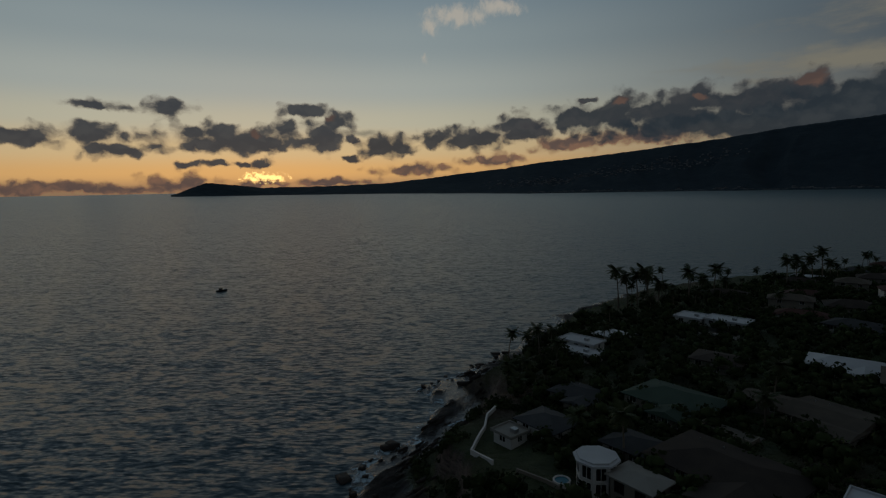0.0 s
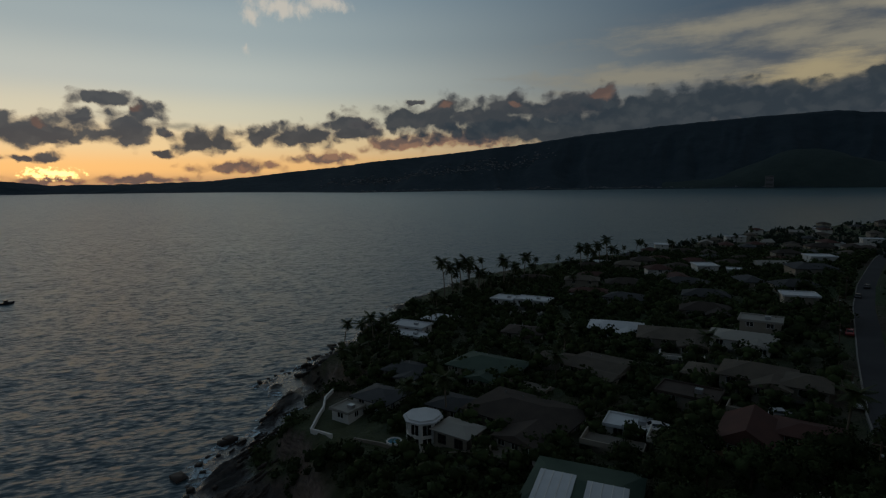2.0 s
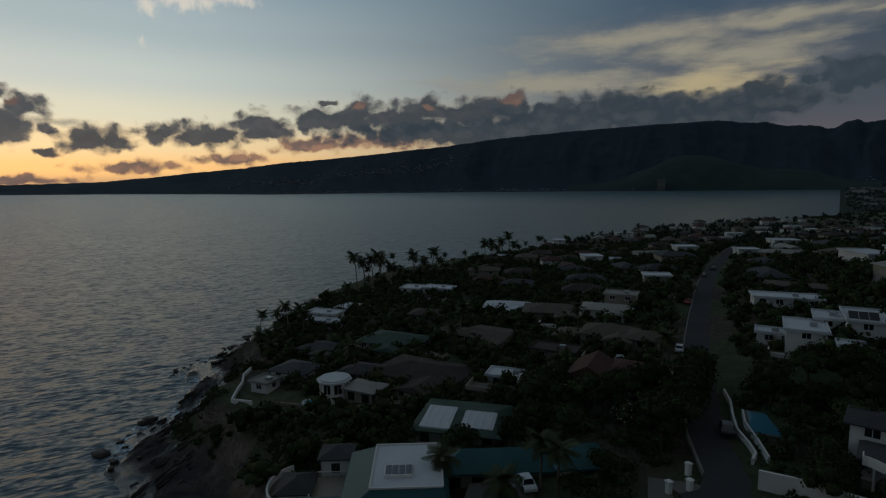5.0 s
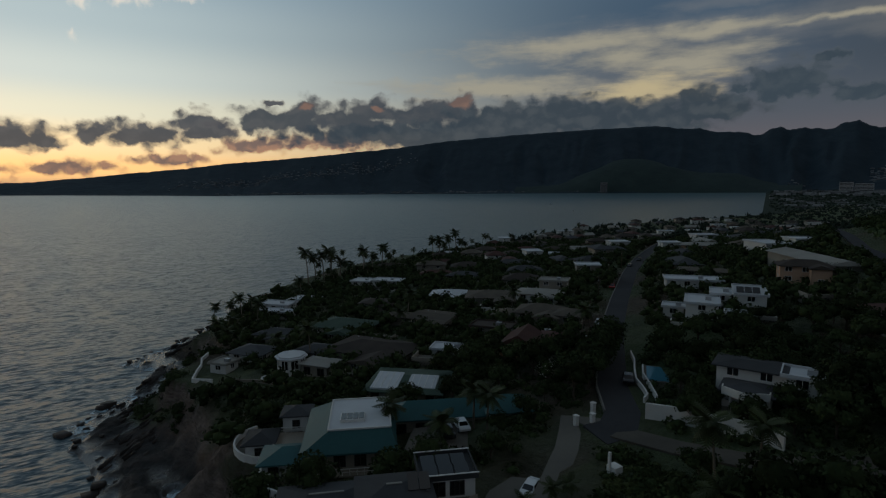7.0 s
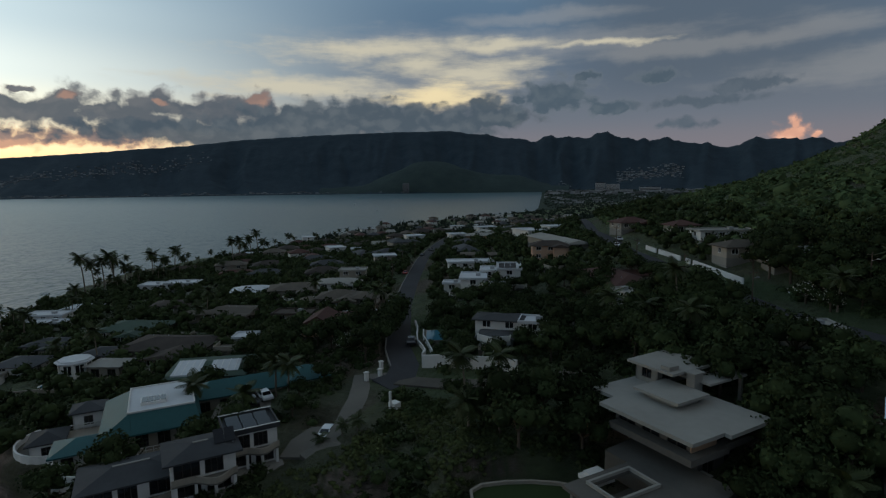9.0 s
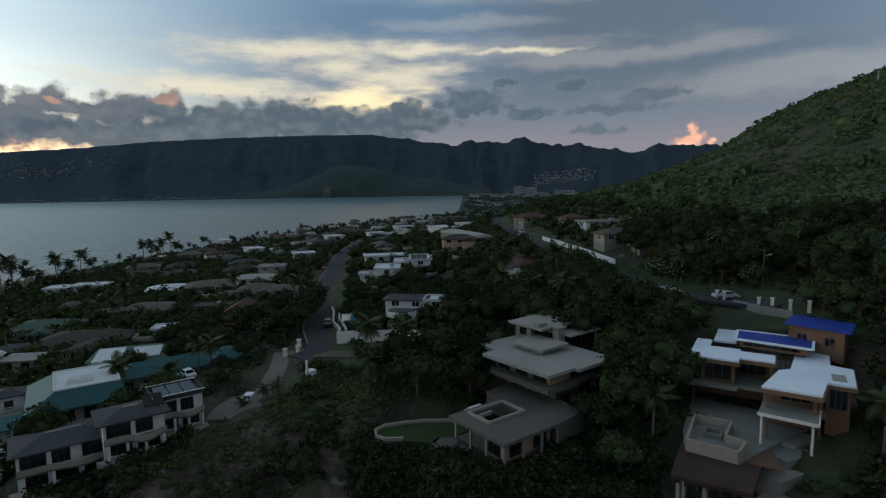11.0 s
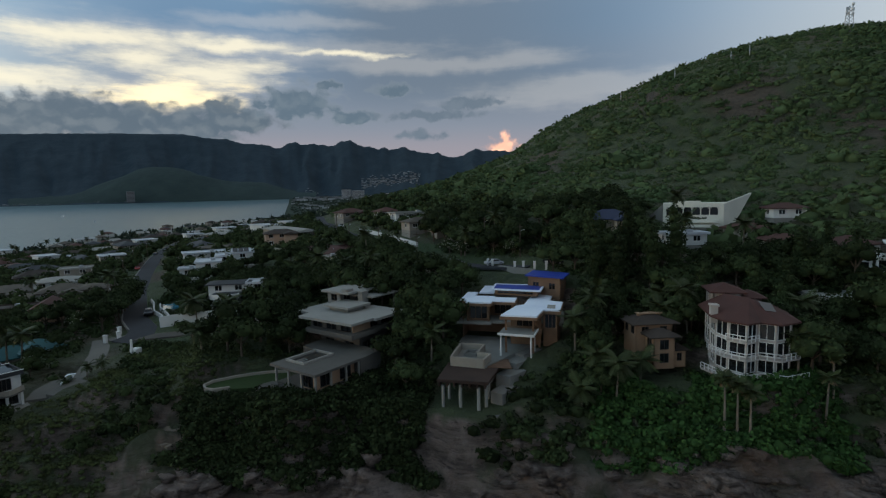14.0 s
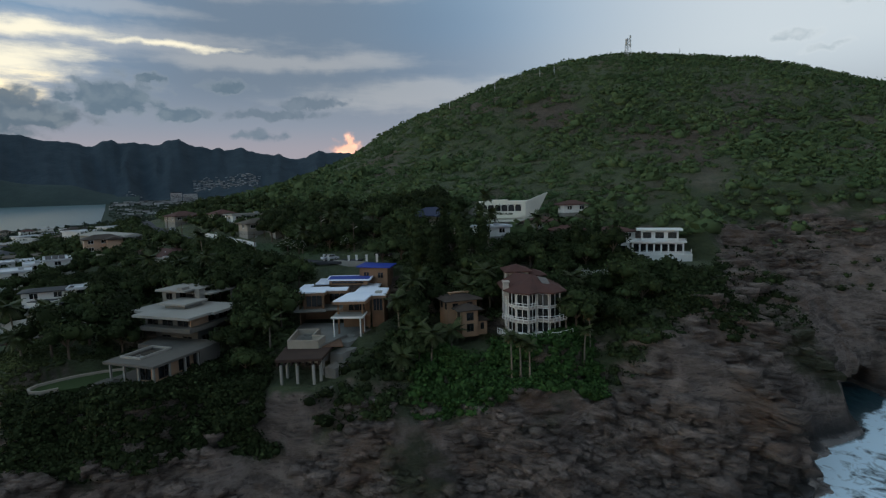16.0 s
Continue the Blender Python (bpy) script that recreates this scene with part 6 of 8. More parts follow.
def arch_house():
    """Long white house on the hill with rounded window band and a flaring side wall."""
    ob = thing("house", pose(115, -99, 0, 0, 0, -100), "long white flat-roofed house with rounded window band", "house", "houses of the headland")
    L = 14.2
    holes = [(0.9 + i * 2.1, 2.75 + i * 2.1, 43.0, 45.0) for i in range(6)]
    facade(ob, (0, 0), (L, 0), 40.2, 45.8, holes, CREAM_WHITE, FRAME_DARK, 0.5, 0)
    for i in range(6):
        c = Shape()
        for u in (0.9 + i * 2.1, 2.75 + i * 2.1):
            s = 1 if u == 0.9 + i * 2.1 else -1
            c.add([(u, -0.01, 45.0), (u + s * 0.5, -0.01, 45.0), (u, -0.01, 44.5), (u, 0.2, 45.0), (u + s * 0.5, 0.2, 45.0), (u, 0.2, 44.5)], [(0, 1, 2), (5, 4, 3), (0, 3, 4, 1), (1, 4, 5, 2), (2, 5, 3, 0)])
        part("arch", c, CREAM_WHITE, ob)
    facade(ob, (0, 9), (0, 0.5), 38.0, 45.8, [], CREAM_WHITE, FRAME_DARK, 0.4)
    part("roof", Shape().prism([(0, 0), (L, 0), (L + 3.5, 9), (0, 9)], 45.8, 46.05).prism([(3.0, 0.3), (L - 5, 0.3), (L - 5, 6), (3.0, 6)], 46.05, 46.5), CREAM_WHITE, ob)
    part("flank_wall", Shape().add([(L, 0, 40.2), (L, 0, 45.9), (L + 7.5, 13, 48.4), (L + 3.2, 6, 40.8), (L + 0.4, 0, 40.2), (L + 0.4, 0, 45.9), (L + 7.9, 13, 48.4), (L + 3.6, 6, 40.8)],
                                   [(0, 1, 2, 3), (7, 6, 5, 4), (0, 4, 5, 1), (1, 5, 6, 2), (2, 6, 7, 3), (3, 7, 4, 0)]), CREAM_WHITE, ob, "white wall climbing the slope")
    part("flank_wall", Shape().add([(0, 0, 40.2), (0, 0, 45.6), (-5, 5, 41.0), (-4, 5, 38.5), (-0.3, 0.3, 40.2), (-0.3, 0.3, 45.6), (-5.3, 5.3, 41.0), (-4.3, 5.3, 38.5)],
                                   [(0, 1, 2, 3), (7, 6, 5, 4), (0, 4, 5, 1), (1, 5, 6, 2), (2, 6, 7, 3), (3, 7, 4, 0)]), CONCRETE, ob)
    part("planter", Shape().box(0.5, -1.3, 41.0, L - 0.8, 0, 41.9), CREAM_WHITE, ob)
    part("terrace", Shape().prism([(-0.6, -3.4), (L - 1.5, -2.6), (L, 0), (-0.6, 0)], 39.9, 40.5), CREAM_WHITE, ob)
    part("footing", Shape().box(0, 0.2, 34, L, 8.8, 40.2).box(0.2, -2.4, 34, L - 2, 0, 39.9), CONCRETE, ob)
    pl = [leaves_bush((3.5 + i * 0.85, -0.7, 42.1), 0.45) for i in range(9)]
    part("planter_shrubs", mesh_of("planter_shrubs", merge(pl), LEAF), LEAF, ob)
    CLEAR.extend([(114.5, -101, 4.5), (113.5, -106, 4.5), (113, -111, 4.5), (118, -106, 6), (109, -105, 5), (120, -114, 5), (105, -104, 4)])


def rock_outcrop():
    """Pale weathered bluff of blocky rock below the garden wall."""
    q = random.Random(12)
    sh = Shape()
    for _ in range(70):
        t = q.random()
        x, y = 19.0 + 6.2 * t + q.uniform(-1.4, 1.4), -16.5 - 2.4 * math.sin(3 * t) + q.uniform(-1.6, 1.6)
        z, r, h = 11.6 + 4.6 * t + q.uniform(-0.7, 0.5), q.uniform(0.6, 1.7), q.uniform(-0.1, 0.4)
        n, a0 = 7, q.uniform(0, 6)
        ring = [(x + r * q.uniform(0.75, 1.1) * math.cos(a0 + 6.2832 * i / n), y + r * q.uniform(0.75, 1.1) * math.sin(a0 + 6.2832 * i / n)) for i in range(n)]
        sh.prism(ring, [z - 1.6] * n, [z + h + q.uniform(-0.25, 0.25) for _ in range(n)])
    solid("rock_outcrop", sh, PALE_ROCK, "pale blocky rock bluff among dark shrubs", "rock")
    CLEAR.extend([(20, -17, 2.6), (23, -18, 2.6), (16.5, -17, 2.5)])


def leaves_bush(at, r):
    v, f = leaves(40, r, r * 0.6)
    return v + np.array(at), f


def terrace_house():
    """White house with column bays and a wide terrace at the cliff's corner."""
    ob = thing("house", pose(94.5, -139.5, 0, 0, 0, -112), "white two-storey house with column bays and terraces", "house", "houses of the headland")
    L = 13.5
    part("terrace", Shape().prism([(-2.5, -2.2), (L - 3, -4.2), (L + 1.8, -2.4), (L + 2.2, 4.0), (-2.5, 4.0)], 28.5, 31.3), WHITE, ob)
    part("parapet", rail([(3.0, -3.3), (L - 3, -4.0), (L + 1.6, -2.3), (L + 2.0, 3.8)], 31.3, 0.9, 0.12, 1.0), WHITE, ob)
    facade(ob, (0, 0.9), (L, 0.9), 31.3, 34.2, [(0.5 + i * 1.85, 1.95 + i * 1.85, 31.5, 33.7) for i in range(7)], WHITE, FRAME_DARK, 0.3, 0)
    for i in range(8):
        part("column", Shape().box(0.05 + i * 1.85, -0.6, 31.3, 0.4 + i * 1.85, -0.25, 34.2), WHITE, ob)
    part("upper_floor", Shape().box(-0.6, -0.9, 34.2, L + 0.5, 6.5, 34.6), WHITE, ob)
    part("parapet", rail([(-0.4, -0.8), (L + 0.3, -0.8)], 34.6, 0.8, 0.1, 1.0), WHITE, ob)
    facade(ob, (L, 0.9), (L, 6.5), 31.3, 34.2, [(1, 2.6, 31.8, 33.5)], WHITE, FRAME_DARK, 0.3)
    ring_walls(ob, [(2.4, 1.4), (L - 1.4, 1.4), (L - 1.4, 6.2), (2.4, 6.2)], 34.6, 37.4, [34.7], WHITE, FRAME_DARK, 2.2, 0.7, 0.5, 2.2)
    part("roof", Shape().box(1.2, 0.2, 37.4, L - 0.4, 7.0, 37.75), WHITE, ob)
    part("wing", Shape().box(-6.5, 0.5, 31.0, -0.6, 6.0, 33.9).box(-7.0, -0.2, 33.9, -0.6, 6.4, 34.3), WHITE, ob)
    part("wing_windows", Shape().box(-6.0, 0.42, 31.8, -1.2, 0.5, 33.2), GLASS, ob)
    CLEAR.extend([(92, -143, 6), (90, -149, 6), (96, -138, 6), (98, -146, 6), (86, -146, 6)])


def teal_mansion():
    ob = thing("house", pose(20, 34.4, 0, 0, 0, -23), "sprawling mansion with teal metal roofs and white deck", "house", "houses of the headland")
    # hipped skirt round a flat white deck
    a, b = (-8.4, -8.2, 5.4, 8.4), (-4.5, -5.6, 4.5, 5.6)
    lo, hi = 20.6, 22.8
    v = [(a[0], a[1], lo), (a[2], a[1], lo), (a[2], a[3], lo), (a[0], a[3], lo), (b[0], b[1], hi), (b[2], b[1], hi), (b[2], b[3], hi), (b[0], b[3], hi),
         (a[0], a[1], lo - 0.25), (a[2], a[1], lo - 0.25), (a[2], a[3], lo - 0.25), (a[0], a[3], lo - 0.25)]
    part("roof", Shape().add(v, [(0, 1, 5, 4), (1, 2, 6, 5), (2, 3, 7, 6), (3, 0, 4, 7), (4, 5, 6, 7), (8, 9, 1, 0), (9, 10, 2, 1), (10, 11, 3, 2), (11, 8, 0, 3), (11, 10, 9, 8)]), TEAL, ob, "teal metal hip roof")
    part("roof_deck", Shape().box(b[0], b[1], hi + 0.004, b[2], b[3], hi + 0.14), WHITE_ROOF, ob, "flat white roof deck")
    for p, q in (((b[0], b[1]), (b[2], b[1])), ((b[0], b[3]), (b[2], b[3])), ((b[0], b[1]), (b[0], b[3])), ((b[2], b[1]), (b[2], b[3]))):
        part("deck_rim", Shape().bar((*p, hi + 0.22), (*q, hi + 0.22), 0.2, 0.2), WHITE, ob)
    sk = part("skylight", Shape().box(-2.9, -3.2, hi + 0.14, 0.7, -0.6, hi + 0.55), FRAME_WHITE, ob)
    for i in range(4):
        part("pane", Shape().box(-2.75 + i * 0.87, -3.0, hi + 0.55, -1.97 + i * 0.87, -0.8, hi + 0.6), GLASS, sk)
    for i in range(18):
        u = -8.0 + i * 0.76
        t = min(1, max(0.02, (u - a[0]) / (b[0] - a[0]))) if u < b[0] else min(1, max(0.02, (a[2] - u) / (a[2] - b[2]))) if u > b[2] else 1
        part("roof_seam", Shape().bar((u, a[1], lo + 0.03), (u, a[1] + (b[1] - a[1]) * t, lo + (hi - lo) * t + 0.03), 0.05), TEAL, ob)
    part("roof", _moved(hip(21, 5.6, 20.3, 0.7, 0.55), 15.2, 5.0), TEAL, ob, "long teal wing roof")
    part("roof", _moved(hip(7, 6.4, 20.9, 0.6, 0.45), 24.0, 4.6), TEAL, ob)
    ring_walls(ob, [(-7.2, -7.0), (4.4, -7.0), (4.4, 7.4), (-7.2, 7.4)], 13.5, 20.4, [15.0, 17.7], CREAM, FRAME_DARK, 1.7, 0.9, 0.3, 2.4)
    ring_walls(ob, [(4.8, 2.2), (20.4, 2.2), (20.4, 7.8), (4.8, 7.8)], 15.0, 20.3, [17.4], CREAM, FRAME_DARK, 1.6, 1.1, 0.4, 2.3)
    ring_walls(ob, [(20.6, 1.4), (27.4, 1.4), (27.4, 7.8), (20.6, 7.8)], 15.5, 20.9, [17.9], WHITE, FRAME_DARK, 1.4, 1.0, 0.5, 2.2)
    part("balcony", Shape().box(-7.6, -8.6, 17.3, 4.8, -7.0, 17.55), CREAM, ob)
    part("railing", rail([(-7.5, -8.5), (4.7, -8.5)], 17.55, 0.95, 0.07, 1.0), FRAME_WHITE, ob)
    # seaward wings and the small grey-roofed tower
    part("roof", _moved(hip(7.0, 5.4, 18.2, 0.6, 0.36), -10.6, -2.6), TEAL, ob, "low teal wing roof")
    ring_walls(ob, [(-14.0, -5.2), (-7.5, -5.2), (-7.5, 0.0), (-14.0, 0.0)], 12, 18.2, [15.4], WHITE, FRAME_DARK, 1.5, 0.8, 0.3, 2.4)
    ring_walls(ob, [(-13.4, 9.8), (-9.0, 9.8), (-9.0, 14.0), (-13.4, 14.0)], 12, 18.8, [16.2], WHITE, FRAME_DARK, 1.3, 0.6, 0.5, 2.0)
    part("roof", _moved(hip(4.4, 4.2, 18.8, 0.5, 0.4), -11.2, 11.9), GREY_ROOF, ob)
    ring_walls(ob, [(-18.4, 4.0), (-14.2, 4.0), (-14.2, 9.0), (-18.4, 9.0)], 11, 16.9, [14.4], WHITE, FRAME_DARK, 1.3, 0.6, 0.4, 2.0)
    part("roof", _moved(hip(4.2, 5.0, 16.9, 0.6, 0.4), -16.3, 6.5), GREY_ROOF, ob)
    part("terrace", Shape().box(-14.0, 0.2, 12.5, -8.6, 9.6, 16.2), CREAM, ob, "roof terrace with low cream walls")
    part("parapet", rail([(-13.9, 0.4), (-13.9, 9.4), (-9.0, 9.4)], 16.2, 0.9, 0.12, 0.9), WHITE, ob)
    CLEAR.extend([(20, 34, 8), (16, 36, 7), (23, 40, 6), (26, 34, 7), (31, 33, 5), (36, 32, 5), (41, 31, 5), (45, 30, 5), (10, 37, 6), (7, 45, 5), (14, 48, 5), (29.5, 26, 5), (33, 27, 5), (27, 24, 4), (37, 28, 4), (12, 42, 4)])
    court = Shape().prism([(23.5, 26.5), (30, 22.0), (37.5, 23.4), (40.5, 28.6), (28, 32.2)], 14, 19.4)
    solid("motor_court", court, PAVING, "paved forecourt between mansion and villas", "forecourt", "structure")


def villas():
    """Three joined white villas in steps above the sea, with wide glazing and curved ledges."""
    for label, x, y, w, d, base, top, pitch, bulge in (
            ("white seaside villa with grey hip roof and glazed front", 9.0, 17.6, 10.5, 6.4, 15.9, 20.6, 0.24, 0.9),
            ("white villa block with grey roof and curved ledge", 15.0, 11.6, 7.4, 5.6, 18.4, 23.2, 0.2, 1.6),
            ("white villa block with dark solar roof and curved ledge", 22.4, 12.8, 6.4, 5.4, 18.6, 23.4, 0.1, 1.2)):
        ob = thing("house", pose(x, y, 0, 0, 0, -21), label, "house", "houses of the headland")
        mid = (base + top) / 2
        h, e = w / 2, d / 2
        n = max(2, int(w / 3.1))
        step = (w - 0.5) / n
        wide = [(0.35 + step * i, 0.35 + step * i + step * (0.84 if i % 2 == 0 else 0.62), mid + 0.25, top - 0.3) for i in range(n)]
        low = [(0.5 + step * i, 0.5 + step * i + step * 0.8, base + 0.3, mid - 0.45) for i in range(n)]
        facade(ob, (-h, -e), (h, -e), base - 1.5, top, wide + low, WHITE, FRAME_DARK, 0.25, 2)
        facade(ob, (h, -e + 0.26), (h, e - 0.26), base - 1.5, top, spaced(d, mid, 1.4, 0.9, 0.6, 1.9), WHITE, FRAME_DARK, 0.25)
        facade(ob, (h, e), (-h, e), base - 1.5, top, [], WHITE, FRAME_DARK, 0.25)
        facade(ob, (-h, e - 0.26), (-h, -e + 0.26), base - 1.5, top, spaced(d, mid, 1.6, 0.8, 0.5, 1.9) + spaced(d, base, 1.6, 0.8, 0.3, 1.8), WHITE, FRAME_DARK, 0.25)
        if pitch < 0.15:
            r = part("roof", flat_roof(w, d, top, 0.35, 0.45), GREY_ROOF, ob, "dark flat roof with pale rim")
            part("coping", Shape().box(-h - 0.4, -e - 0.4, top + 0.68, h + 0.4, -e - 0.15, top + 0.74).box(-h - 0.4, e + 0.15, top + 0.68, h + 0.4, e + 0.4, top + 0.74), WHITE, r)
            for i in range(3):
                for j in range(2):
                    part("solar_panel", Shape().add([(-2.9 + i * 1.9, -2.6 + j * 2.4, top + 0.45), (-1.2 + i * 1.9, -2.6 + j * 2.4, top + 0.45), (-1.2 + i * 1.9, -0.6 + j * 2.4, top + 0.8), (-2.9 + i * 1.9, -0.6 + j * 2.4, top + 0.8)], [(0, 1, 2, 3)]), GLASS, ob)
        else:
            part("roof", hip(w, d, top, 0.8, pitch), GREY_ROOF, ob, "grey metal hip roof")
            part("ridge_cap", Shape().box(-(h - e), -0.14, top + 0.2 + (e + 0.8) * pitch - 0.03, h - e, 0.14, top + 0.2 + (e + 0.8) * pitch + 0.07), PALE_ROOF, ob)
        k = 14
        ring = [(-h, -e)] + [(-h + w * i / k, -e - 0.9 - bulge * math.sin(math.pi * min(1, max(0, (i / k - 0.3) / 0.7))) ** 2) for i in range(k + 1)] + [(h, -e)]
        bal = part("balcony", Shape().prism(ring, mid - 0.3, mid), PAVING, ob, "curved balcony ledge")
        part("parapet", ribbon(ring[1:-1], mid, mid + 0.75, -0.16), CREAM, bal)
        for t in (0.06, 0.36, 0.66, 0.96):
            part("column", Shape().box(-h + w * t - 0.18, -e - 0.75, base - 1.5, -h + w * t + 0.18, -e - 0.4, mid - 0.3), WHITE, ob)
        part("terrace", Shape().prism([(-h - 1, -e)] + [(px * 1.1, py - 1.0) for px, py in ring[1:-1]] + [(h + 0.5, -e)], base - 3.5, base + 0.05), CONCRETE, ob)
        c, s = math.cos(radians(-21)), math.sin(radians(-21))
        for u in (-0.33, 0, 0.33):
            CLEAR.append((x + c * u * w, y + s * u * w, d * 0.5))
    heater = thing("solar_heater", pose(16.2, 10.6, 24.0, 0, 0, -21), "two tilted solar water panels on a grey roof", "solar heater")
    for i in range(2):
        part("panel", Shape().add([(i * 1.3, -1, 0), (1.2 + i * 1.3, -1, 0), (1.2 + i * 1.3, 0.8, 1.1), (i * 1.3, 0.8, 1.1), (i * 1.3, -1, -0.1), (1.2 + i * 1.3, -1, -0.1), (1.2 + i * 1.3, 0.8, 1.0), (i * 1.3, 0.8, 1.0)],
                                  [(0, 1, 2, 3), (7, 6, 5, 4), (0, 4, 5, 1), (1, 5, 6, 2), (2, 6, 7, 3), (3, 7, 4, 0)]), GLASS, heater)
    part("stand", Shape().box(0.2, 0.6, -0.6, 0.35, 0.75, 0.9).box(2.1, 0.6, -0.6, 2.25, 0.75, 0.9).box(0.2, -0.8, -0.6, 0.35, -0.65, 0.0).box(2.1, -0.8, -0.6, 2.25, -0.65, 0.0), METAL, heater)
    CLEAR.extend([(29, 13, 5), (26, 8.5, 3.5), (33, 9, 4), (38, 12, 3), (44, 12, 3), (40, 9, 3), (36, 5, 3.5), (47, 14, 3), (30, 4, 3), (17, 26, 4), (21, 24, 4), (13, 29, 4), (25, 21, 3)])
    solid("motor_court", Shape().prism([(24.5, 9.0), (27.0, 5.5), (33.5, 6.8), (36, 10.5), (33.0, 13.2), (28.5, 12.0)], 16.5, 18.95), PAVING, "pale paved court before the villas", "forecourt", "structure")


def white_walls():
    def curve(name, pts, z0, z1, w, label, mat=WHITE):
        return solid(name, ribbon(pts, z0, z1, w), mat, label, "wall")

    def g(x, y):
        return float(ground(np.array([x]), np.array([y]), False)[0])

    curve("garden_wall", [(9 + 5.5 * math.cos(radians(a)), 49 + 6.5 * math.sin(radians(a))) for a in range(95, 275, 15)], 11.5, 15.4, 0.3, "curved white terrace wall above the rocks")
    solid("terrace", Shape().prism([(9 + 5.3 * math.cos(radians(a)), 49 + 6.3 * math.sin(radians(a))) for a in range(95, 275, 15)], 10, 14.4), PAVING, "paved seaside terrace", "terrace", "structure")
    curve("garden_wall", [(8.1, 41.5), (5.0, 36.4), (4.4, 34.6), (5.6, 33.4), (4.6, 30.4), (5.9, 26.5), (2.6, 22.5)], lambda x, y: g(x, y) - 2, lambda x, y: g(x, y) + 2.2, 0.35, "stepped white wall below the mansion")
    curve("garden_wall", [(5.9, 92.2), (2.2, 98.3), (4.1, 105), (5.4, 109.0), (6.2, 115), (8.4, 119.5)], lambda x, y: g(x, y) - 2, lambda x, y: g(x, y) + 0.9, 0.4, "low white wall round a seaside lawn")
    curve("garden_wall", [(9.5, 88), (14, 84), (20, 77), (28, 72)], lambda x, y: g(x, y) - 2, lambda x, y: g(x, y) + 0.7, 0.3, "low pale terrace wall", CREAM)
    curve("retaining_wall", [(56.2, 10.8), (57.6, 7.6), (58.2, 5.2), (58.8, 2.4), (59.6, -0.4), (60.2, -3.4), (60.2, -7.0)], lambda x, y: g(x, y) - 2, lambda x, y: g(x, y) + 2.3, 0.35, "stepped white retaining wall beside the lane")
    curve("garden_wall", [(60.8, 14.6), (62.6, 15.4), (64.4, 17.6), (67, 21.4), (70.8, 25.0), (74.8, 28.4), (78.5, 32.5)], lambda x, y: g(x, y) - 1, lambda x, y: g(x, y) + 0.75, 0.3, "winding low white street wall")
    curve("garden_wall", [(62.6, 13.6), (66, 17.6), (69.5, 22.0), (73, 25.0)], lambda x, y: g(x, y) - 1, lambda x, y: g(x, y) + 0.9, 0.25, "second low white street wall")
    for a, b in (((152, 3.5), (146, -1.5)), ((145, -2.6), (135, -11.5)), ((133, -13.2), (131, -15)), ((130, -16), (113.5, -30.5))):
        curve("roadside_wall", [a, b], lambda x, y: g(x, y) - 1, lambda x, y: g(x, y) + 1.2, 0.3, "white roadside wall at the hill foot")
    curve("retaining_wall", [(84.5, -58.5), (80.6, -62.6), (78.6, -67.5)], 28.5, 33.2, 0.4, "concrete retaining wall below the road", CONCRETE)
    for x, y in ((87, -55.8), (86.2, -57), (83, -62.6), (82.6, -64.6), (81.6, -67.2), (81.0, -69.8)):
        z = g(x, y)
        solid("gate_pillar", Shape().box(-0.25, -0.25, -1, 0.25, 0.25, 1.7).box(-0.32, -0.32, 1.7, 0.32, 0.32, 1.85), WHITE, "white square gate pillar", "pillar", m=pose(x, y, z), group="white gate pillars")
    for x, y in ((47.4, 16.2), (49.6, 15.0), (52.6, 17.8)):
        solid("gate_pillar", Shape().box(-0.3, -0.3, -1, 0.3, 0.3, 1.4).box(-0.38, -0.38, 1.4, 0.38, 0.38, 1.55), WHITE, "white gate pillar at the street's end", "pillar", m=pose(x, y, g(x, y)), group="white gate pillars")
    solid("marker", Shape().box(-0.15, -0.15, -1, 0.15, 0.15, 3.0).box(0.15, -0.8, -1, 1.5, 0.6, 1.1), WHITE, "white wall stub with upright post", "wall", m=pose(40.4, 3.2, g(40.4, 3.2)))
    # round pavilion above the sea
    ob = thing("round_house", pose(21.8, 82.2, 13.2), "white eight-sided pavilion with tall dark windows", "pavilion")
    ring = [(3.2 * math.cos(radians(22.5 + 45 * i)), 3.2 * math.sin(radians(22.5 + 45 * i))) for i in range(8)]
    ring_walls(ob, ring, -1.5, 5.4, [0.2, 2.8], WHITE, FRAME_WHITE, 2.1, 0.1, 0.2, 2.35)
    part("roof", Shape().prism([(x * 1.18, y * 1.18) for x, y in ring], 5.4, 5.7).prism([(x * 1.0, y * 1.0) for x, y in ring], 5.7, 6.0), WHITE_ROOF, ob)
    wing = thing("house", pose(27.2, 77.6, 12.6, 0, 0, -52), "white house wing with low pale hip roof beside the pavilion", "house", "houses of the headland")
    ring_walls(wing, [(-3.6, -2.6), (3.6, -2.6), (3.6, 2.6), (-3.6, 2.6)], -1.5, 5.0, [2.3], CREAM, FRAME_DARK, 1.8, 0.5, 0.4, 2.2)
    part("roof", hip(7.2, 5.2, 5.0, 0.6, 0.2), PALE_ROOF, wing)
    CLEAR.extend([(21.8, 82.2, 4), (27.2, 77.6, 3.6)])
    tub = Shape()
    for i in range(14):
        a0, a1 = radians(i * 360 / 14), radians((i + 1) * 360 / 14)
        tub.prism([(1.5 * math.cos(a0), 1.5 * math.sin(a0)), (1.5 * math.cos(a1), 1.5 * math.sin(a1)), (1.2 * math.cos(a1), 1.2 * math.sin(a1)), (1.2 * math.cos(a0), 1.2 * math.sin(a0))][::-1], 0, 0.7)
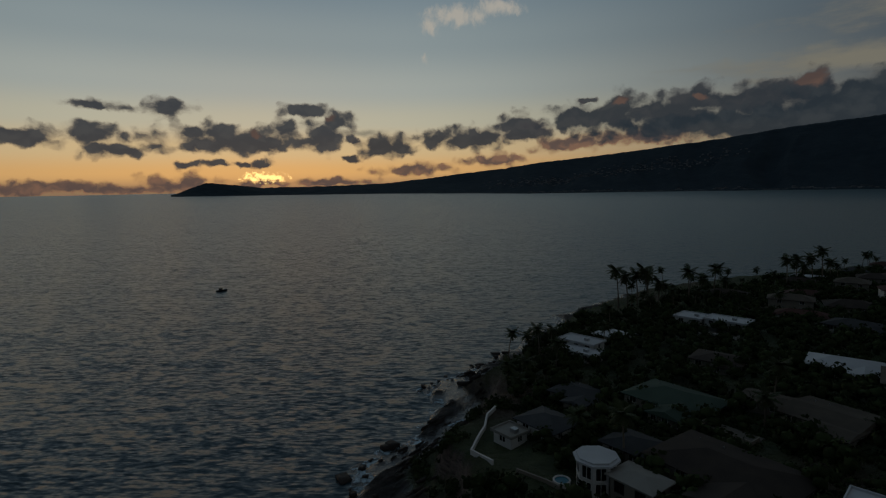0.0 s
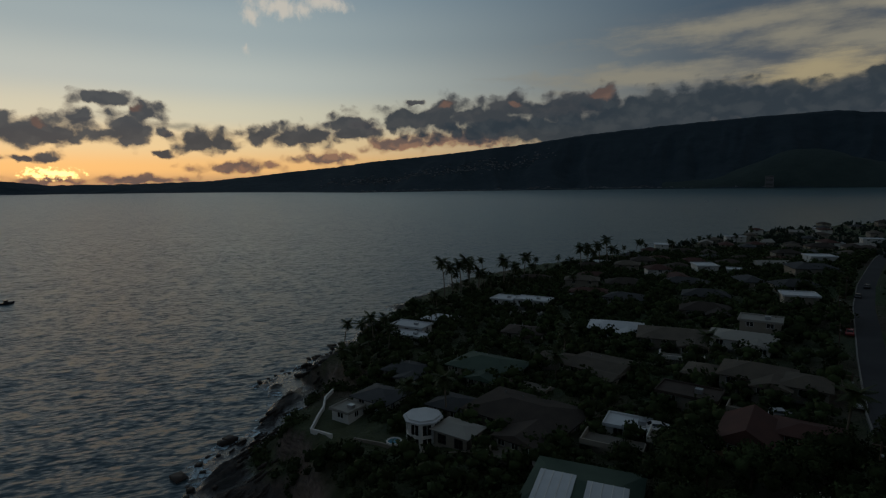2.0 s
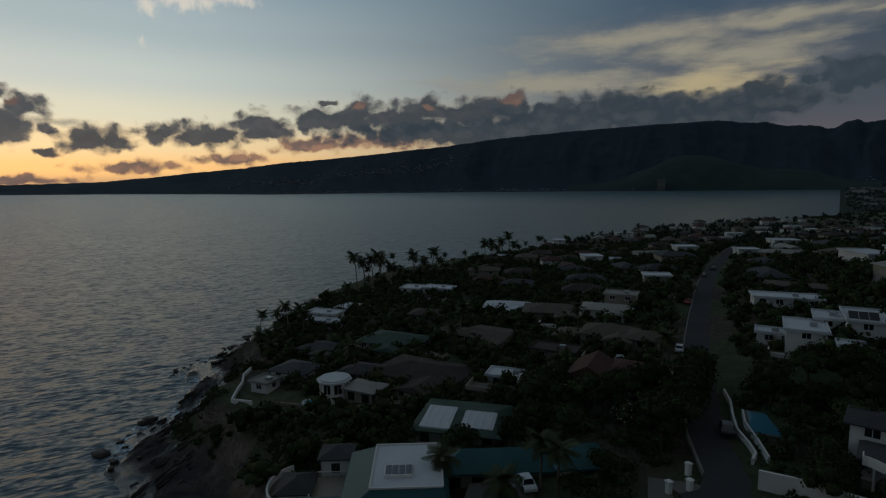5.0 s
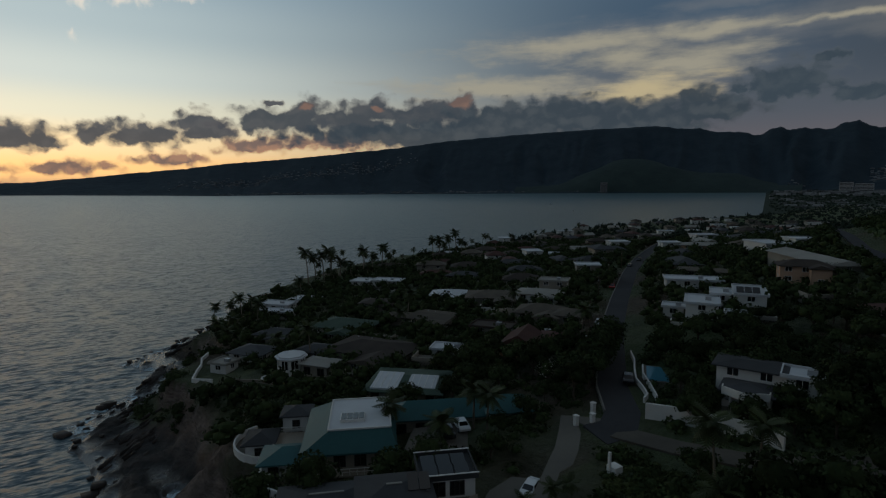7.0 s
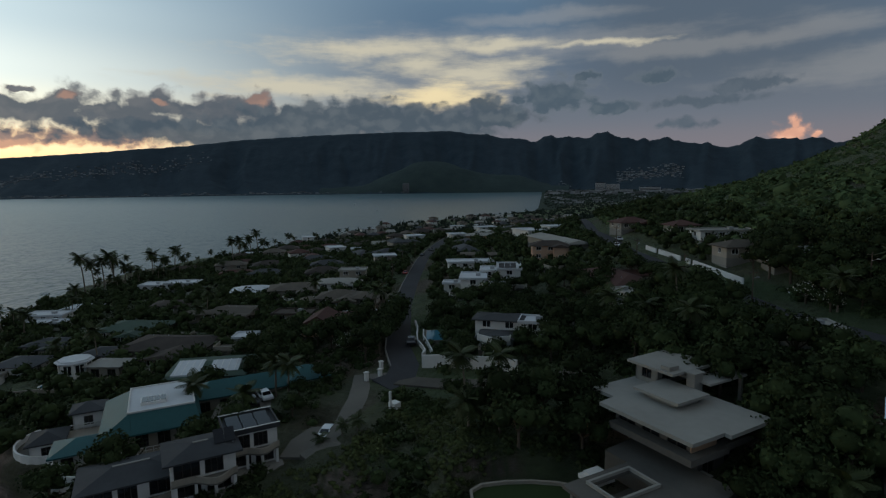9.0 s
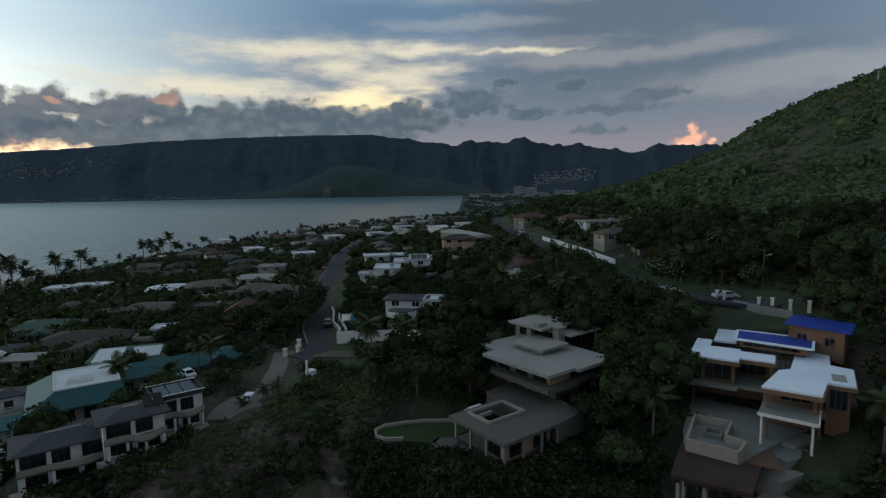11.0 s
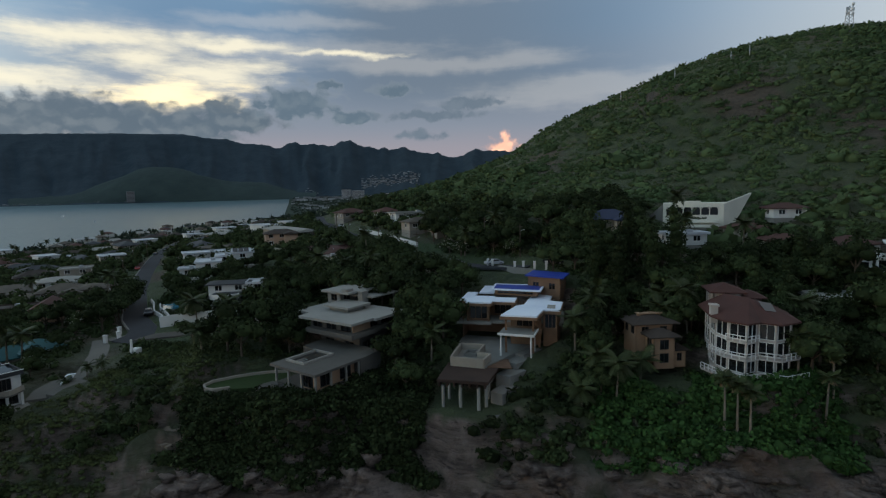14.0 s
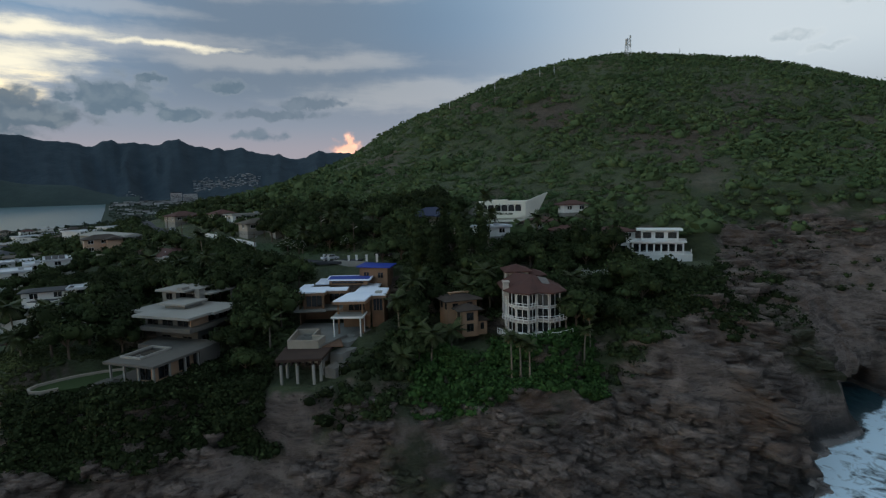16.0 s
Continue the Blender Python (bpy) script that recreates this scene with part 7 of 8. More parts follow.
    tub_ob = solid("hot_tub", tub, WHITE, "round white hot tub on a terrace", "hot tub", m=pose(16.5, 83.5, g(16.5, 83.5) + 0.3))
    part("water", Shape().post(0, 0, 0, 0.55, 1.22, 14), POOL, tub_ob)
    CLEAR.extend([(4, 94, 4), (0, 100, 3), (9, 92, 3.5), (13, 90, 3.5), (12, 84, 3.5), (19, 78, 3.5), (24, 75, 3), (16, 85, 4), (12, 87, 3), (9, 90, 3), (5.5, 96, 5), (7.5, 103, 5.5), (6.5, 110, 5), (9, 116, 4), (2, 103, 2.5), (1, 109, 2), (11, 98, 4), (9, 49, 6.5), (4.5, 47, 3.5), (6, 40, 3), (3, 28, 2.5), (2, 20, 2)])
    # pool by the street
    pl = thing("pool", pose(72, 21, g(72, 21) + 0.05, 0, 0, 40), "small blue garden pool beside the street", "pool")
    part("rim", Shape().box(-4.3, -2.3, -0.6, 4.3, 2.3, 0.15), PAVING, pl)
    part("water", Shape().box(-3.9, -1.9, 0.15, 3.9, 1.9, 0.19), POOL, pl)
    CLEAR.append((72, 21, 4))


def garden(x, y, rot, w, d, label, wall=None):
    """A paved yard with a low wall on three sides."""
    c, s = math.cos(radians(rot)), math.sin(radians(rot))

    def at(u, v):
        return (x + c * u - s * v, y + s * u + c * v)

    def g(px, py):
        return float(ground(np.array([px]), np.array([py]), False)[0])

    z = max(g(*at(u, v)) for u in (-w / 2, w / 2) for v in (-d / 2, d / 2))
    solid("patio", Shape().prism([at(-w / 2, -d / 2), at(w / 2, -d / 2), at(w / 2, d / 2), at(-w / 2, d / 2)], z - 1.6, z + 0.15), PAVING, "pale paved yard beside a house", "patio", "structure")
    pts = [at(-w / 2, d / 2), at(-w / 2, -d / 2), at(0, -d / 2), at(w / 2, -d / 2), at(w / 2, d * 0.1)]
    solid("garden_wall", ribbon(pts, z - 1.2, z + 1.05, 0.25), wall or CREAM, label, "wall", group="garden walls")
    CLEAR.append((x, y, min(w, d) * 0.5))
    CLEAR.extend([(*at(-w * 0.3, -d * 0.2), d * 0.4), (*at(w * 0.3, -d * 0.2), d * 0.4)])


def skylight_house():
    ob = thing("house", pose(35.4, 49.6, 0, 0, 0, -40), "low house with green roof and large pale skylights", "house", "houses of the headland")
    ring_walls(ob, [(-6.4, -5.4), (7.4, -5.4), (7.4, 6.4), (-6.4, 6.4)], 12.5, 20.1, [17.8], CREAM, FRAME_DARK, 1.6, 1.2, 0.3, 2.1)
    part("roof", _moved(hip(13.8, 11.8, 20.1, 0.8, 0.16, 0.55), 0.5, 0.5), GREEN_ROOF, ob)
    for x0, x1, y0, y1 in ((-5.6, -0.6, -5.4, 1.4), (1.0, 6.4, -4.2, 0.6)):
        z0, z1 = 20.75, 21.55
        sk = part("skylight", Shape().add([(x0, y0, z0), (x1, y0, z0), (x1, y1, z1), (x0, y1, z1), (x0, y0, z0 - 0.6), (x1, y0, z0 - 0.6), (x1, y1, z1 - 0.6), (x0, y1, z1 - 0.6)],
                                          [(0, 1, 2, 3), (7, 6, 5, 4), (0, 4, 5, 1), (1, 5, 6, 2), (2, 6, 7, 3), (3, 7, 4, 0)]), WHITE_ROOF, ob, "pale skylight panel")
        bars = Shape()
        for k in range(4):
            u = x0 + (x1 - x0) * (k + 0.5) / 4
            bars.bar((u, y0, z0 + 0.04), (u, y1, z1 + 0.04), 0.08)
        part("glazing_bars", bars, FRAME_WHITE, sk)
    CLEAR.extend([(35, 50, 6.5), (32, 53, 5), (39, 46, 5), (31, 47, 4)])


GRASS = material("clipped_lawn", (0.034, 0.056, 0.018), (0.022, 0.038, 0.012), 0.8, 0.95, 0.03, 9, world=True)
# darker than the raw concrete; on walls under the slabs it stands in for shade
DARK_CONC = material("dark_concrete", (0.125, 0.115, 0.10), (0.08, 0.074, 0.066), 0.7, 0.9, 0.02, 5)
FORMWORK = material("rusty_formwork", (0.055, 0.034, 0.026), (0.034, 0.022, 0.018), 1.5, 0.85, 0.02, 6)
RED_DULL = material("red_brown_tiles", (0.088, 0.038, 0.031), (0.055, 0.027, 0.023), 1.2, 0.8, 0.04, 6)
CREAM_WHITE = material("aged_white_plaster", (0.68, 0.66, 0.57), (0.56, 0.54, 0.46), 0.5, 0.85, 0.01, 6)
PALE_ROCK = material("pale_weathered_rock", (0.21, 0.17, 0.13), (0.12, 0.098, 0.078), 0.8, 0.92, 0.15, 2.5, world=True)
slab_house()
rock_outcrop()
unfinished_house()
tower_house()
brown_house()
terrace_house()
teal_mansion()
skylight_house()
villas()
white_walls()
for x, y, rot, w, d, mat in ((58, 57, -45, 10, 5, WHITE), (76, 60, -52, 9, 5, CREAM), (49, 62, -45, 10, 5, CREAM), (33, 66, -45, 9, 5, CREAM), (88, 93, -40, 10, 5, WHITE),
                               (100, 116, -38, 12, 4, WHITE), (86, 175, -46, 12, 5, WHITE), (50, 96, -52, 10, 5, CREAM), (84, -1.5, -45, 7, 5, WHITE), (113, 27, -56, 8, 4, WHITE),
                               (101, 36, -56, 7, 4, WHITE), (98, -16.5, -42, 9, 5, CREAM), (133, 22, -40, 10, 5, CREAM)):
    garden(x, y, rot, w, d, "low pale garden wall round a paved yard", mat)

# ---------------------------------------------------------------- plants
prng = np.random.default_rng(11)


def lump(radius, squash=0.8, n=9, m=6):
    """A rough low-poly ball: the shaded heart of a crown."""
    th = np.linspace(0, np.pi, m)
    ph = np.linspace(0, 2 * np.pi, n, endpoint=False)
    T, P = np.meshgrid(th, ph, indexing="ij")
    r = radius * prng.uniform(0.78, 1.05, T.shape)
    V = np.stack([r * np.sin(T) * np.cos(P), r * np.sin(T) * np.sin(P), r * np.cos(T) * squash], -1).reshape(-1, 3)
    i = np.arange(m * n).reshape(m, n)
    j = np.roll(i, -1, axis=1)
    F = np.stack([i[:-1], i[1:], j[1:], j[:-1]], -1).reshape(-1, 4)
    return V, F


def leaves(count, radius, size, squash=0.8, low=-0.4):
    """Leaf sprays scattered over a ball, mostly facing out, as small folded quads."""
    d = prng.normal(size=(count, 3))
    d /= np.linalg.norm(d, axis=1)[:, None]
    d[:, 2] = np.where(d[:, 2] < low, -d[:, 2], d[:, 2])
    c = d * radius * prng.uniform(0.82, 1.12, (count, 1)) * [1, 1, squash]
    nrm = d + prng.normal(scale=0.75, size=(count, 3))
    nrm /= np.linalg.norm(nrm, axis=1)[:, None]
    a = np.cross(nrm, prng.normal(size=(count, 3)))
    a /= np.linalg.norm(a, axis=1)[:, None]
    b = np.cross(nrm, a)
    s = size * prng.uniform(0.5, 1.3, (count, 1))
    q = np.stack([c - a * s * 0.5, c - b * s * 0.35 - nrm * s * 0.1, c + a * s * 0.6, c + b * s * 0.35 - nrm * s * 0.1], 1)
    return q.reshape(-1, 3), np.arange(count * 4).reshape(-1, 4)


def merge(pieces):
    V, F, k = [], [], 0
    for v, f in pieces:
        V.append(v)
        F.append(f + k)
        k += len(v)
    return np.concatenate(V), np.concatenate(F)


def mesh_of(name, VF, mat):
    me = bpy.data.meshes.new(name)
    raw_mesh(me, *VF)
    me.materials.append(mat)
    return me


def crown(lobes, count, size, sides=7, rows=5):
    """lobes: (x, y, z, radius). Heart and leaf sprays of each."""
    out = []
    tot = sum(l[3] ** 2 for l in lobes)
    for x, y, z, r in lobes:
        v, f = lump(r * 0.76, 0.8, sides, rows)
        out.append((v + [x, y, z], f))
        v, f = leaves(int(count * r * r / tot), r, size)
        out.append((v + [x, y, z], f))
    return merge(out)


def scatter_mesh(name, templates, spots, mat):
    """Many clumps in one mesh. spots: rows of x, y, z, scale, height factor."""
    out = []
    pick = prng.integers(0, len(templates), len(spots))
    turn = prng.uniform(0, 2 * np.pi, len(spots))
    for t, (V, F) in enumerate(templates):
        s = spots[pick == t]
        if not len(s):
            continue
        c, n = np.cos(turn[pick == t])[:, None], np.sin(turn[pick == t])[:, None]
        X = (V[None, :, 0] * c - V[None, :, 1] * n) * s[:, 3:4] + s[:, 0:1]
        Y = (V[None, :, 0] * n + V[None, :, 1] * c) * s[:, 3:4] + s[:, 1:2]
        Z = V[None, :, 2] * s[:, 3:4] * s[:, 4:5] + s[:, 2:3]
        out.append((np.stack([X, Y, Z], -1).reshape(-1, 3), (F[None] + (np.arange(len(s)) * len(V))[:, None, None]).reshape(-1, 4)))
    return mesh_of(name, merge(out), mat)


def free_of_houses(x, y, room=0.0):
    ok = np.ones(len(x), bool)
    for a, b, r in CLEAR:
        ok &= np.hypot(x - a, y - b) > r + room
    return ok


def clump(count, size, low=-0.1):
    v, f = lump(0.80, 0.75, 5, 4)
    v2, f2 = leaves(count, 1.0, size, 0.8, low)
    V, F = merge([(v, f), (v2, f2)])
    V[:, 2] += 0.35
    return V, F


# ---- scrub of the hill
def hillside():
    n = 12000
    x, y = prng.uniform(95, 420, n), prng.uniform(-420, 60, n)
    r = np.hypot(x - HILL[0], y - HILL[1])
    d = inland(x, y)
    # only the flank towards the sea and the crest can be seen
    keep = (r < 318) & (d > 30) & (((x - 300) + 0.9 * (y + 330)) < 330)
    grass = fbm(x, y, 55, 4, 81)
    bare = fbm(x, y, 45, 4, 31) > 0.42
    keep &= (prng.random(n) < np.where(grass > 0.25, 0.45, 0.95)) & ~(bare & (r > 170)) & free_of_houses(x, y, 2)
    steep = (y < -150) & (d < np.interp(y, [-270, -228, -172, -150], [84, 52, 46, 30]))
    keep &= ~steep | (prng.random(n) < 0.06)
    x, y, r = x[keep], y[keep], r[keep]
    z = ground(x, y)
    s = prng.uniform(0.55, 1.15, len(x)) * (2.5 + 2.0 * fbm(x, y, 24, 3, 83)) * np.where(r > 230, 1.2, 1.0)
    s = np.where(prng.random(len(x)) < 0.10, s * 1.6, s)
    spots = np.stack([x, y, z - 0.25 * s, s, prng.uniform(0.55, 0.95, len(x))], -1)
    me = scatter_mesh("hillside_scrub", [clump(17, 0.50) for _ in range(6)], spots, SCRUB)
    tagged(new("hillside_scrub", me), "dense green scrub covering the volcanic hillside", "shrubs", kind="stuff")


# ---- shrubs on the cliff top
def cliff_shrubs():
    kinds = [clump(36, 0.43) for _ in range(6)]
    tufts = [clump(12, 0.5) for _ in range(4)]

    def bank(name, n, xr, yr, keep, size, mat, label, category):
        x, y = prng.uniform(*xr, n), prng.uniform(*yr, n)
        d = inland(x, y)
        ok = keep(x, y, d) & (road_distance(x, y) > 1.9) & free_of_houses(x, y, 0.3)
        x, y = x[ok], y[ok]
        s = prng.uniform(*size, len(x))
        spots = np.stack([x, y, ground(x, y) - 0.25 * s, s, prng.uniform(0.7, 1.05, len(x))], -1)
        tagged(new(name, scatter_mesh(name, tufts if name == "grass_tufts" else kinds, spots, mat)), label, category, kind="stuff")

    def edge(x, y):
        return np.where(y < -152, 60, np.where(y < -118, 19.5, np.where(y < -76, 20, np.where(y < -66, 17, np.where(y < 28, 17, np.where(y < 88, 20, 12)))))) + 3.5 * fbm(x, y, 12, 3, 21)

    # the slope below the lane is mostly grass and bare soil
    open_slope = lambda x, y: (y > -27) & (y < 4) & (x < 47) & (fbm(x, y, 11, 3, 93) > -0.25)
    lush = lambda x, y: (x < 49 + 5 * fbm(x, y, 9, 3, 91)) & (y < -79) & (y > -113)
    bank("shrubs", 7000, (-10, 80), (-150, 125), lambda x, y, d: (d > edge(x, y)) & (d < 46) & ~lush(x, y) & ~open_slope(x, y), (0.7, 1.8), LEAF, "dark green shrubs between the gardens and the cliff", "shrubs")
    bank("shrubs", 1500, (0, 45), (-78, 28), lambda x, y, d: (d > 18 + 3 * fbm(x, y, 12, 3, 21)) & (d < 30) & ~open_slope(x, y), (0.9, 2.0), LEAF, "dense dark bushes on the slope above the sea", "shrubs")
    bank("shrubs", 4200, (30, 120), (-150, 125), lambda x, y, d: (d >= 46) & (d < 100), (0.7, 1.7), LEAF, "dark green garden undergrowth", "shrubs")
    bank("creeper", 1500, (30, 56), (-114, -78), lambda x, y, d: (d > edge(x, y) - 1.5) & lush(x, y), (0.9, 1.9), LEAF_BRIGHT, "bright green creeper hanging over the cliff edge", "creeper")
    bank("grass_tufts", 3800, (8, 48), (-28, 6), lambda x, y, d: (d > 17) & open_slope(x, y), (0.25, 0.7), SCRUB_LOW, "low rough grass and weeds on an open slope", "grass")
    bank("shrubs", 700, (48, 112), (-168, -128), lambda x, y, d: (d > 9 + 4 * fbm(x, y, 12, 3, 21)) & (d < 30) & (fbm(x, y, 14, 3, 97) > -0.15), (0.8, 1.9), LEAF, "dark shrubs on the shoulder of the sea cliff", "shrubs")
    bank("shrubs", 1100, (52, 92), (-156, -118), lambda x, y, d: (d > 15 + 3 * fbm(x, y, 10, 3, 21)) & (y > -152 + 0.3 * (x - 60)), (1.0, 2.3), LEAF, "dense dark bushes on the crest of the sea cliff", "shrubs")
    bank("shrubs", 160, (58, 80), (-174, -146), lambda x, y, d: np.abs((x - 62) * 0.83 + (y + 148) * 0.55) < 2.6, (0.8, 1.6), LEAF, "line of bushes along the edge of the cove", "shrubs")
    bank("shrubs", 3000, (20, 46), (-60, -18), lambda x, y, d: (d > 16.5 + 3.5 * fbm(x, y, 12, 3, 21)) & (d < 38), (0.6, 1.5), LEAF, "dense bushes below the concrete house", "shrubs")
    bank("shrubs", 900, (40, 150), (-215, -125), lambda x, y, d: (d > 14) & (d < 46) & (fbm(x, y, 16, 3, 95) > 0.1), (0.6, 1.5), LEAF, "sparse shrubs clinging to the sea cliff", "shrubs")


# ---- trees
def tree_kind(lobes, count, size, height, bark=TRUNK, leaf=LEAF, name="tree", label="", category="tree"):
    ob = thing(name, pose(0, 0, 0), label, category, "garden trees")
    sh = Shape()
    sh.post(0, 0, -0.6, height, 0.22, 7, 0.13)
    for x, y, z, r in lobes:
        sh.bar((0, 0, height * 0.55), (x * 0.8, y * 0.8, z), 0.14)
    part("trunk", sh, bark, ob)
    part("crown", mesh_of("crown", crown(lobes, count, size), leaf), leaf, ob)
    return ob


def garden_trees():
    kinds = []
    for k in range(7):
        n = 4 + k % 3
        lob = [(0, 0, 4.6 + 0.2 * k, 2.2)] + [(2.2 * math.cos(6.28 * i / n + k), 2.2 * math.sin(6.28 * i / n + k), 3.6 + 1.3 * random.random(), random.uniform(1.5, 2.1)) for i in range(n)]
        kinds.append(tree_kind(lob, 640, 0.53, 3.8, label="dense dark green broad-leaved garden tree"))
    tall = tree_kind([(0.3 * math.sin(i), 0.3 * math.cos(i), 3 + i * 1.55, 2.0 - abs(i - 3) * 0.18) for i in range(8)], 1100, 0.5, 13, name="ironwood_tree",
                     label="tall feathery ironwood tree with narrow crown")
    # tall ones stand between the new house and the brown one
    for x, y, s in ((70, -80, 1.0), (66, -84, 0.9), (74, -86, 1.05), (69, -90, 0.85), (78, -79, 0.9)):
        copy_thing(tall, pose(x, y, ground_at(x, y) - 0.2, 0, 0, x * 31) @ Matrix.Scale(s, 4))
        CLEAR.append((x, y, 1.5))
    for x, y, s in ((62, -110, 0.75), (66, -113, 0.85), (69, -108, 0.8), (76, -116, 0.7),
                    (82, -120, 0.75), (48, -46, 0.6), (52, -50, 0.65), (60, -46, 0.7), (64, -98, 0.8), (59, -84, 0.6), (90, -128, 0.6), (86, -132, 0.6)):
        copy_thing(tall, pose(x, y, ground_at(x, y) - 0.2, 0, 0, x * 37) @ Matrix.Scale(s, 4))
    low_only = [(46, -70, 5), (43, -68, 5), (42, -73, 4), (88, -92, 4), (30, -38, 7), (35, -42, 6), (27, -34, 7), (33, -30, 5), (40, -44, 5), (24, -30, 6), (14, 0, 8), (22, 2, 7), (8, 6, 6), (30, -3, 9), (38, 2, 9), (44, 2, 6), (42, -8, 6), (34, -12, 8),
                (43, -90, 6), (40, -86, 6), (38, -92, 6), (44, -96, 6), (42, -104, 7), (40, -58, 8), (45, -54, 4), (34, -64, 6), (48, -72, 5), (26, -22, 7), (108, -103, 9), (100, -102, 8), (104, -110, 9), (92, -104, 7), (96, -112, 7), (88, -108, 6), (98, -96, 9), (104, -97, 8), (90, -97, 8), (84, -97, 6), (92, -84, 5), (86, -82, 5), (80, -80, 4)]
    spots = []
    n = 22000
    x, y = prng.uniform(0, 330, n), prng.uniform(-140, 330, n)
    d = inland(x, y)
    lo = np.where(y < -118, 27, np.where(y < -60, 26, np.where(y < 30, 23, 19)))
    r = np.hypot(x - HILL[0], y - HILL[1])
    keep = (d > lo) & ((y < 222) | (d > 38)) & (r > 290) & (road_distance(x, y) > np.where(x < 130, 4.0, 2.8)) & free_of_houses(x, y, 0.9)
    cells = {}
    for px, py in zip(x[keep], y[keep]):
        gap = 4.0 if py < 20 and px < 110 else 4.6
        i, j = int(px // 5), int(py // 5)
        near = [p for u in (-1, 0, 1) for v in (-1, 0, 1) for p in cells.get((i + u, j + v), ())]
        if all((px - a) ** 2 + (py - b) ** 2 > gap * gap for a, b in near) and not any(math.hypot(px - a, py - b) < c for a, b, c in low_only):
            cells.setdefault((i, j), []).append((px, py))
            spots.append((px, py))
    spots.sort(key=lambda p: math.hypot(p[0] - 40, p[1] + 40))
    for i, (px, py) in enumerate(spots[:260]):
        s = random.uniform(0.6, 1.15) * (1.12 if py < -15 else 0.9)
        copy_thing(kinds[i % 7], pose(px, py, ground_at(px, py) - 0.3, 0, 0, random.uniform(0, 360)) @ Matrix.Scale(s, 4))
    rest = np.array(spots[260:])
    s = prng.uniform(0.65, 1.15, len(rest)) * 0.95
    z = ground(rest[:, 0], rest[:, 1])
    temps = [crown([(0, 0, 3.4, 2.3), (1.9, 0.3, 2.6, 1.8), (-1.2, 1.5, 2.7, 1.8), (-0.8, -1.7, 2.5, 1.9), (0, 0, 1.0, 1.6)], 60, 1.0, 5, 4) for _ in range(5)]
    me = scatter_mesh("woods", temps, np.stack([rest[:, 0], rest[:, 1], z - 0.3, s, prng.uniform(0.85, 1.15, len(rest))], -1), LEAF)
    tagged(new("woods", me), "dark trees filling the suburb's gardens", "trees", kind="stuff")
    for k in kinds + [tall]:
        k.matrix_world = pose(60 + 3 * kinds.index(k), 26 + 2 * kinds.index(k), 0) if k in kinds else pose(73, -95, 0)
        k.location.z = ground_at(k.location.x, k.location.y) - 0.3


def blossom_trees():
    """Small trees in white flower beside the street and the road above."""
    lobes = [(0, 0, 3.0, 1.7), (1.3, 0.4, 2.5, 1.3), (-1.1, 0.8, 2.6, 1.3), (-0.2, -1.3, 2.4, 1.3)]
    ob = tree_kind(lobes, 420, 0.42, 2.6, name="flowering_tree", label="small garden tree covered in white blossom")
    V, F = merge([(v + np.array([x, y, z]), f) for x, y, z, r in lobes for v, f in [leaves(34, r * 1.08, 0.26)]])
    part("blossom", mesh_of("blossom", (V, F), BLOSSOM), BLOSSOM, ob, "scattered white flowers")
    for x, y in ((56.5, 33), (98, -47), (102, -43)):
        copy_thing(ob, pose(x, y, ground_at(x, y) - 0.2, 0, 0, x * 29))
    ob.matrix_world = pose(93.5, -61, ground_at(93.5, -61) - 0.2)


def far_trees():
    n = 7000
    x, y = prng.uniform(300, 1600, n), prng.uniform(-60, 660, n)
    keep = (inland(x, y) > 14) & (np.hypot(x - HILL[0], y - HILL[1]) > 318) & (prng.random(n) < np.clip(500 / x, 0, 1)) & free_of_houses(x, y, 1)
    x, y = x[keep], y[keep]
    s = prng.uniform(1.8, 3.6, len(x))
    spots = np.stack([x, y, ground(x, y, False), s, prng.uniform(0.9, 1.4, len(x))], -1)
    tagged(new("tree_belt", scatter_mesh("tree_belt", [clump(6, 0.9) for _ in range(4)], spots, FAR_TREES)), "distant dark trees along the low shore", "trees", kind="stuff")
    # the plain at the head of the bay
    O = (-20.0, -40.0)
    n = 4200
    a, r = np.radians(prng.uniform(61.5, 100, n)), prng.uniform(1300, 3800, n)
    s = prng.uniform(3, 6, n) * (r / 1800)
    spots = np.stack([O[0] + r * np.sin(a), O[1] + r * np.cos(a), sea_level(r) + 2.6, s, prng.uniform(0.5, 1.0, n)], -1)
    tagged(new("tree_belt", scatter_mesh("tree_belt", [clump(1, 0.4) for _ in range(3)], spots, FAR_TREES)), "distant tree cover at the head of the bay", "trees", kind="stuff")


# ---- palms
def frond_mesh(length, droop):
    """A feather leaf: a bowed rib with leaflets down both sides."""
    sh = Shape()
    n = 11

    def rib(t):
        return Vector((length * t * (1 - 0.12 * t * droop), 0, -droop * length * 0.5 * t * t))

    for i in range(n):
        a, b = rib(i / n), rib((i + 1) / n)
        sh.add([a + Vector((0, -0.03, 0)), b + Vector((0, -0.03, 0)), b + Vector((0, 0.03, 0.02)), a + Vector((0, 0.03, 0.02))], [(0, 1, 2, 3)])
        t = (i + 0.5) / n
        w = length * 0.30 * math.sin(math.pi * min(1, 0.12 + 0.86 * t)) + 0.08
        for s in (-1, 1):
            tip = (a + b) / 2 + Vector((length * 0.10, s * w, -0.45 * w))
            sh.add([a, b, tip + Vector((0.07, 0, 0)), tip - Vector((0.05, 0, 0))], [(0, 1, 2, 3)])
    return sh


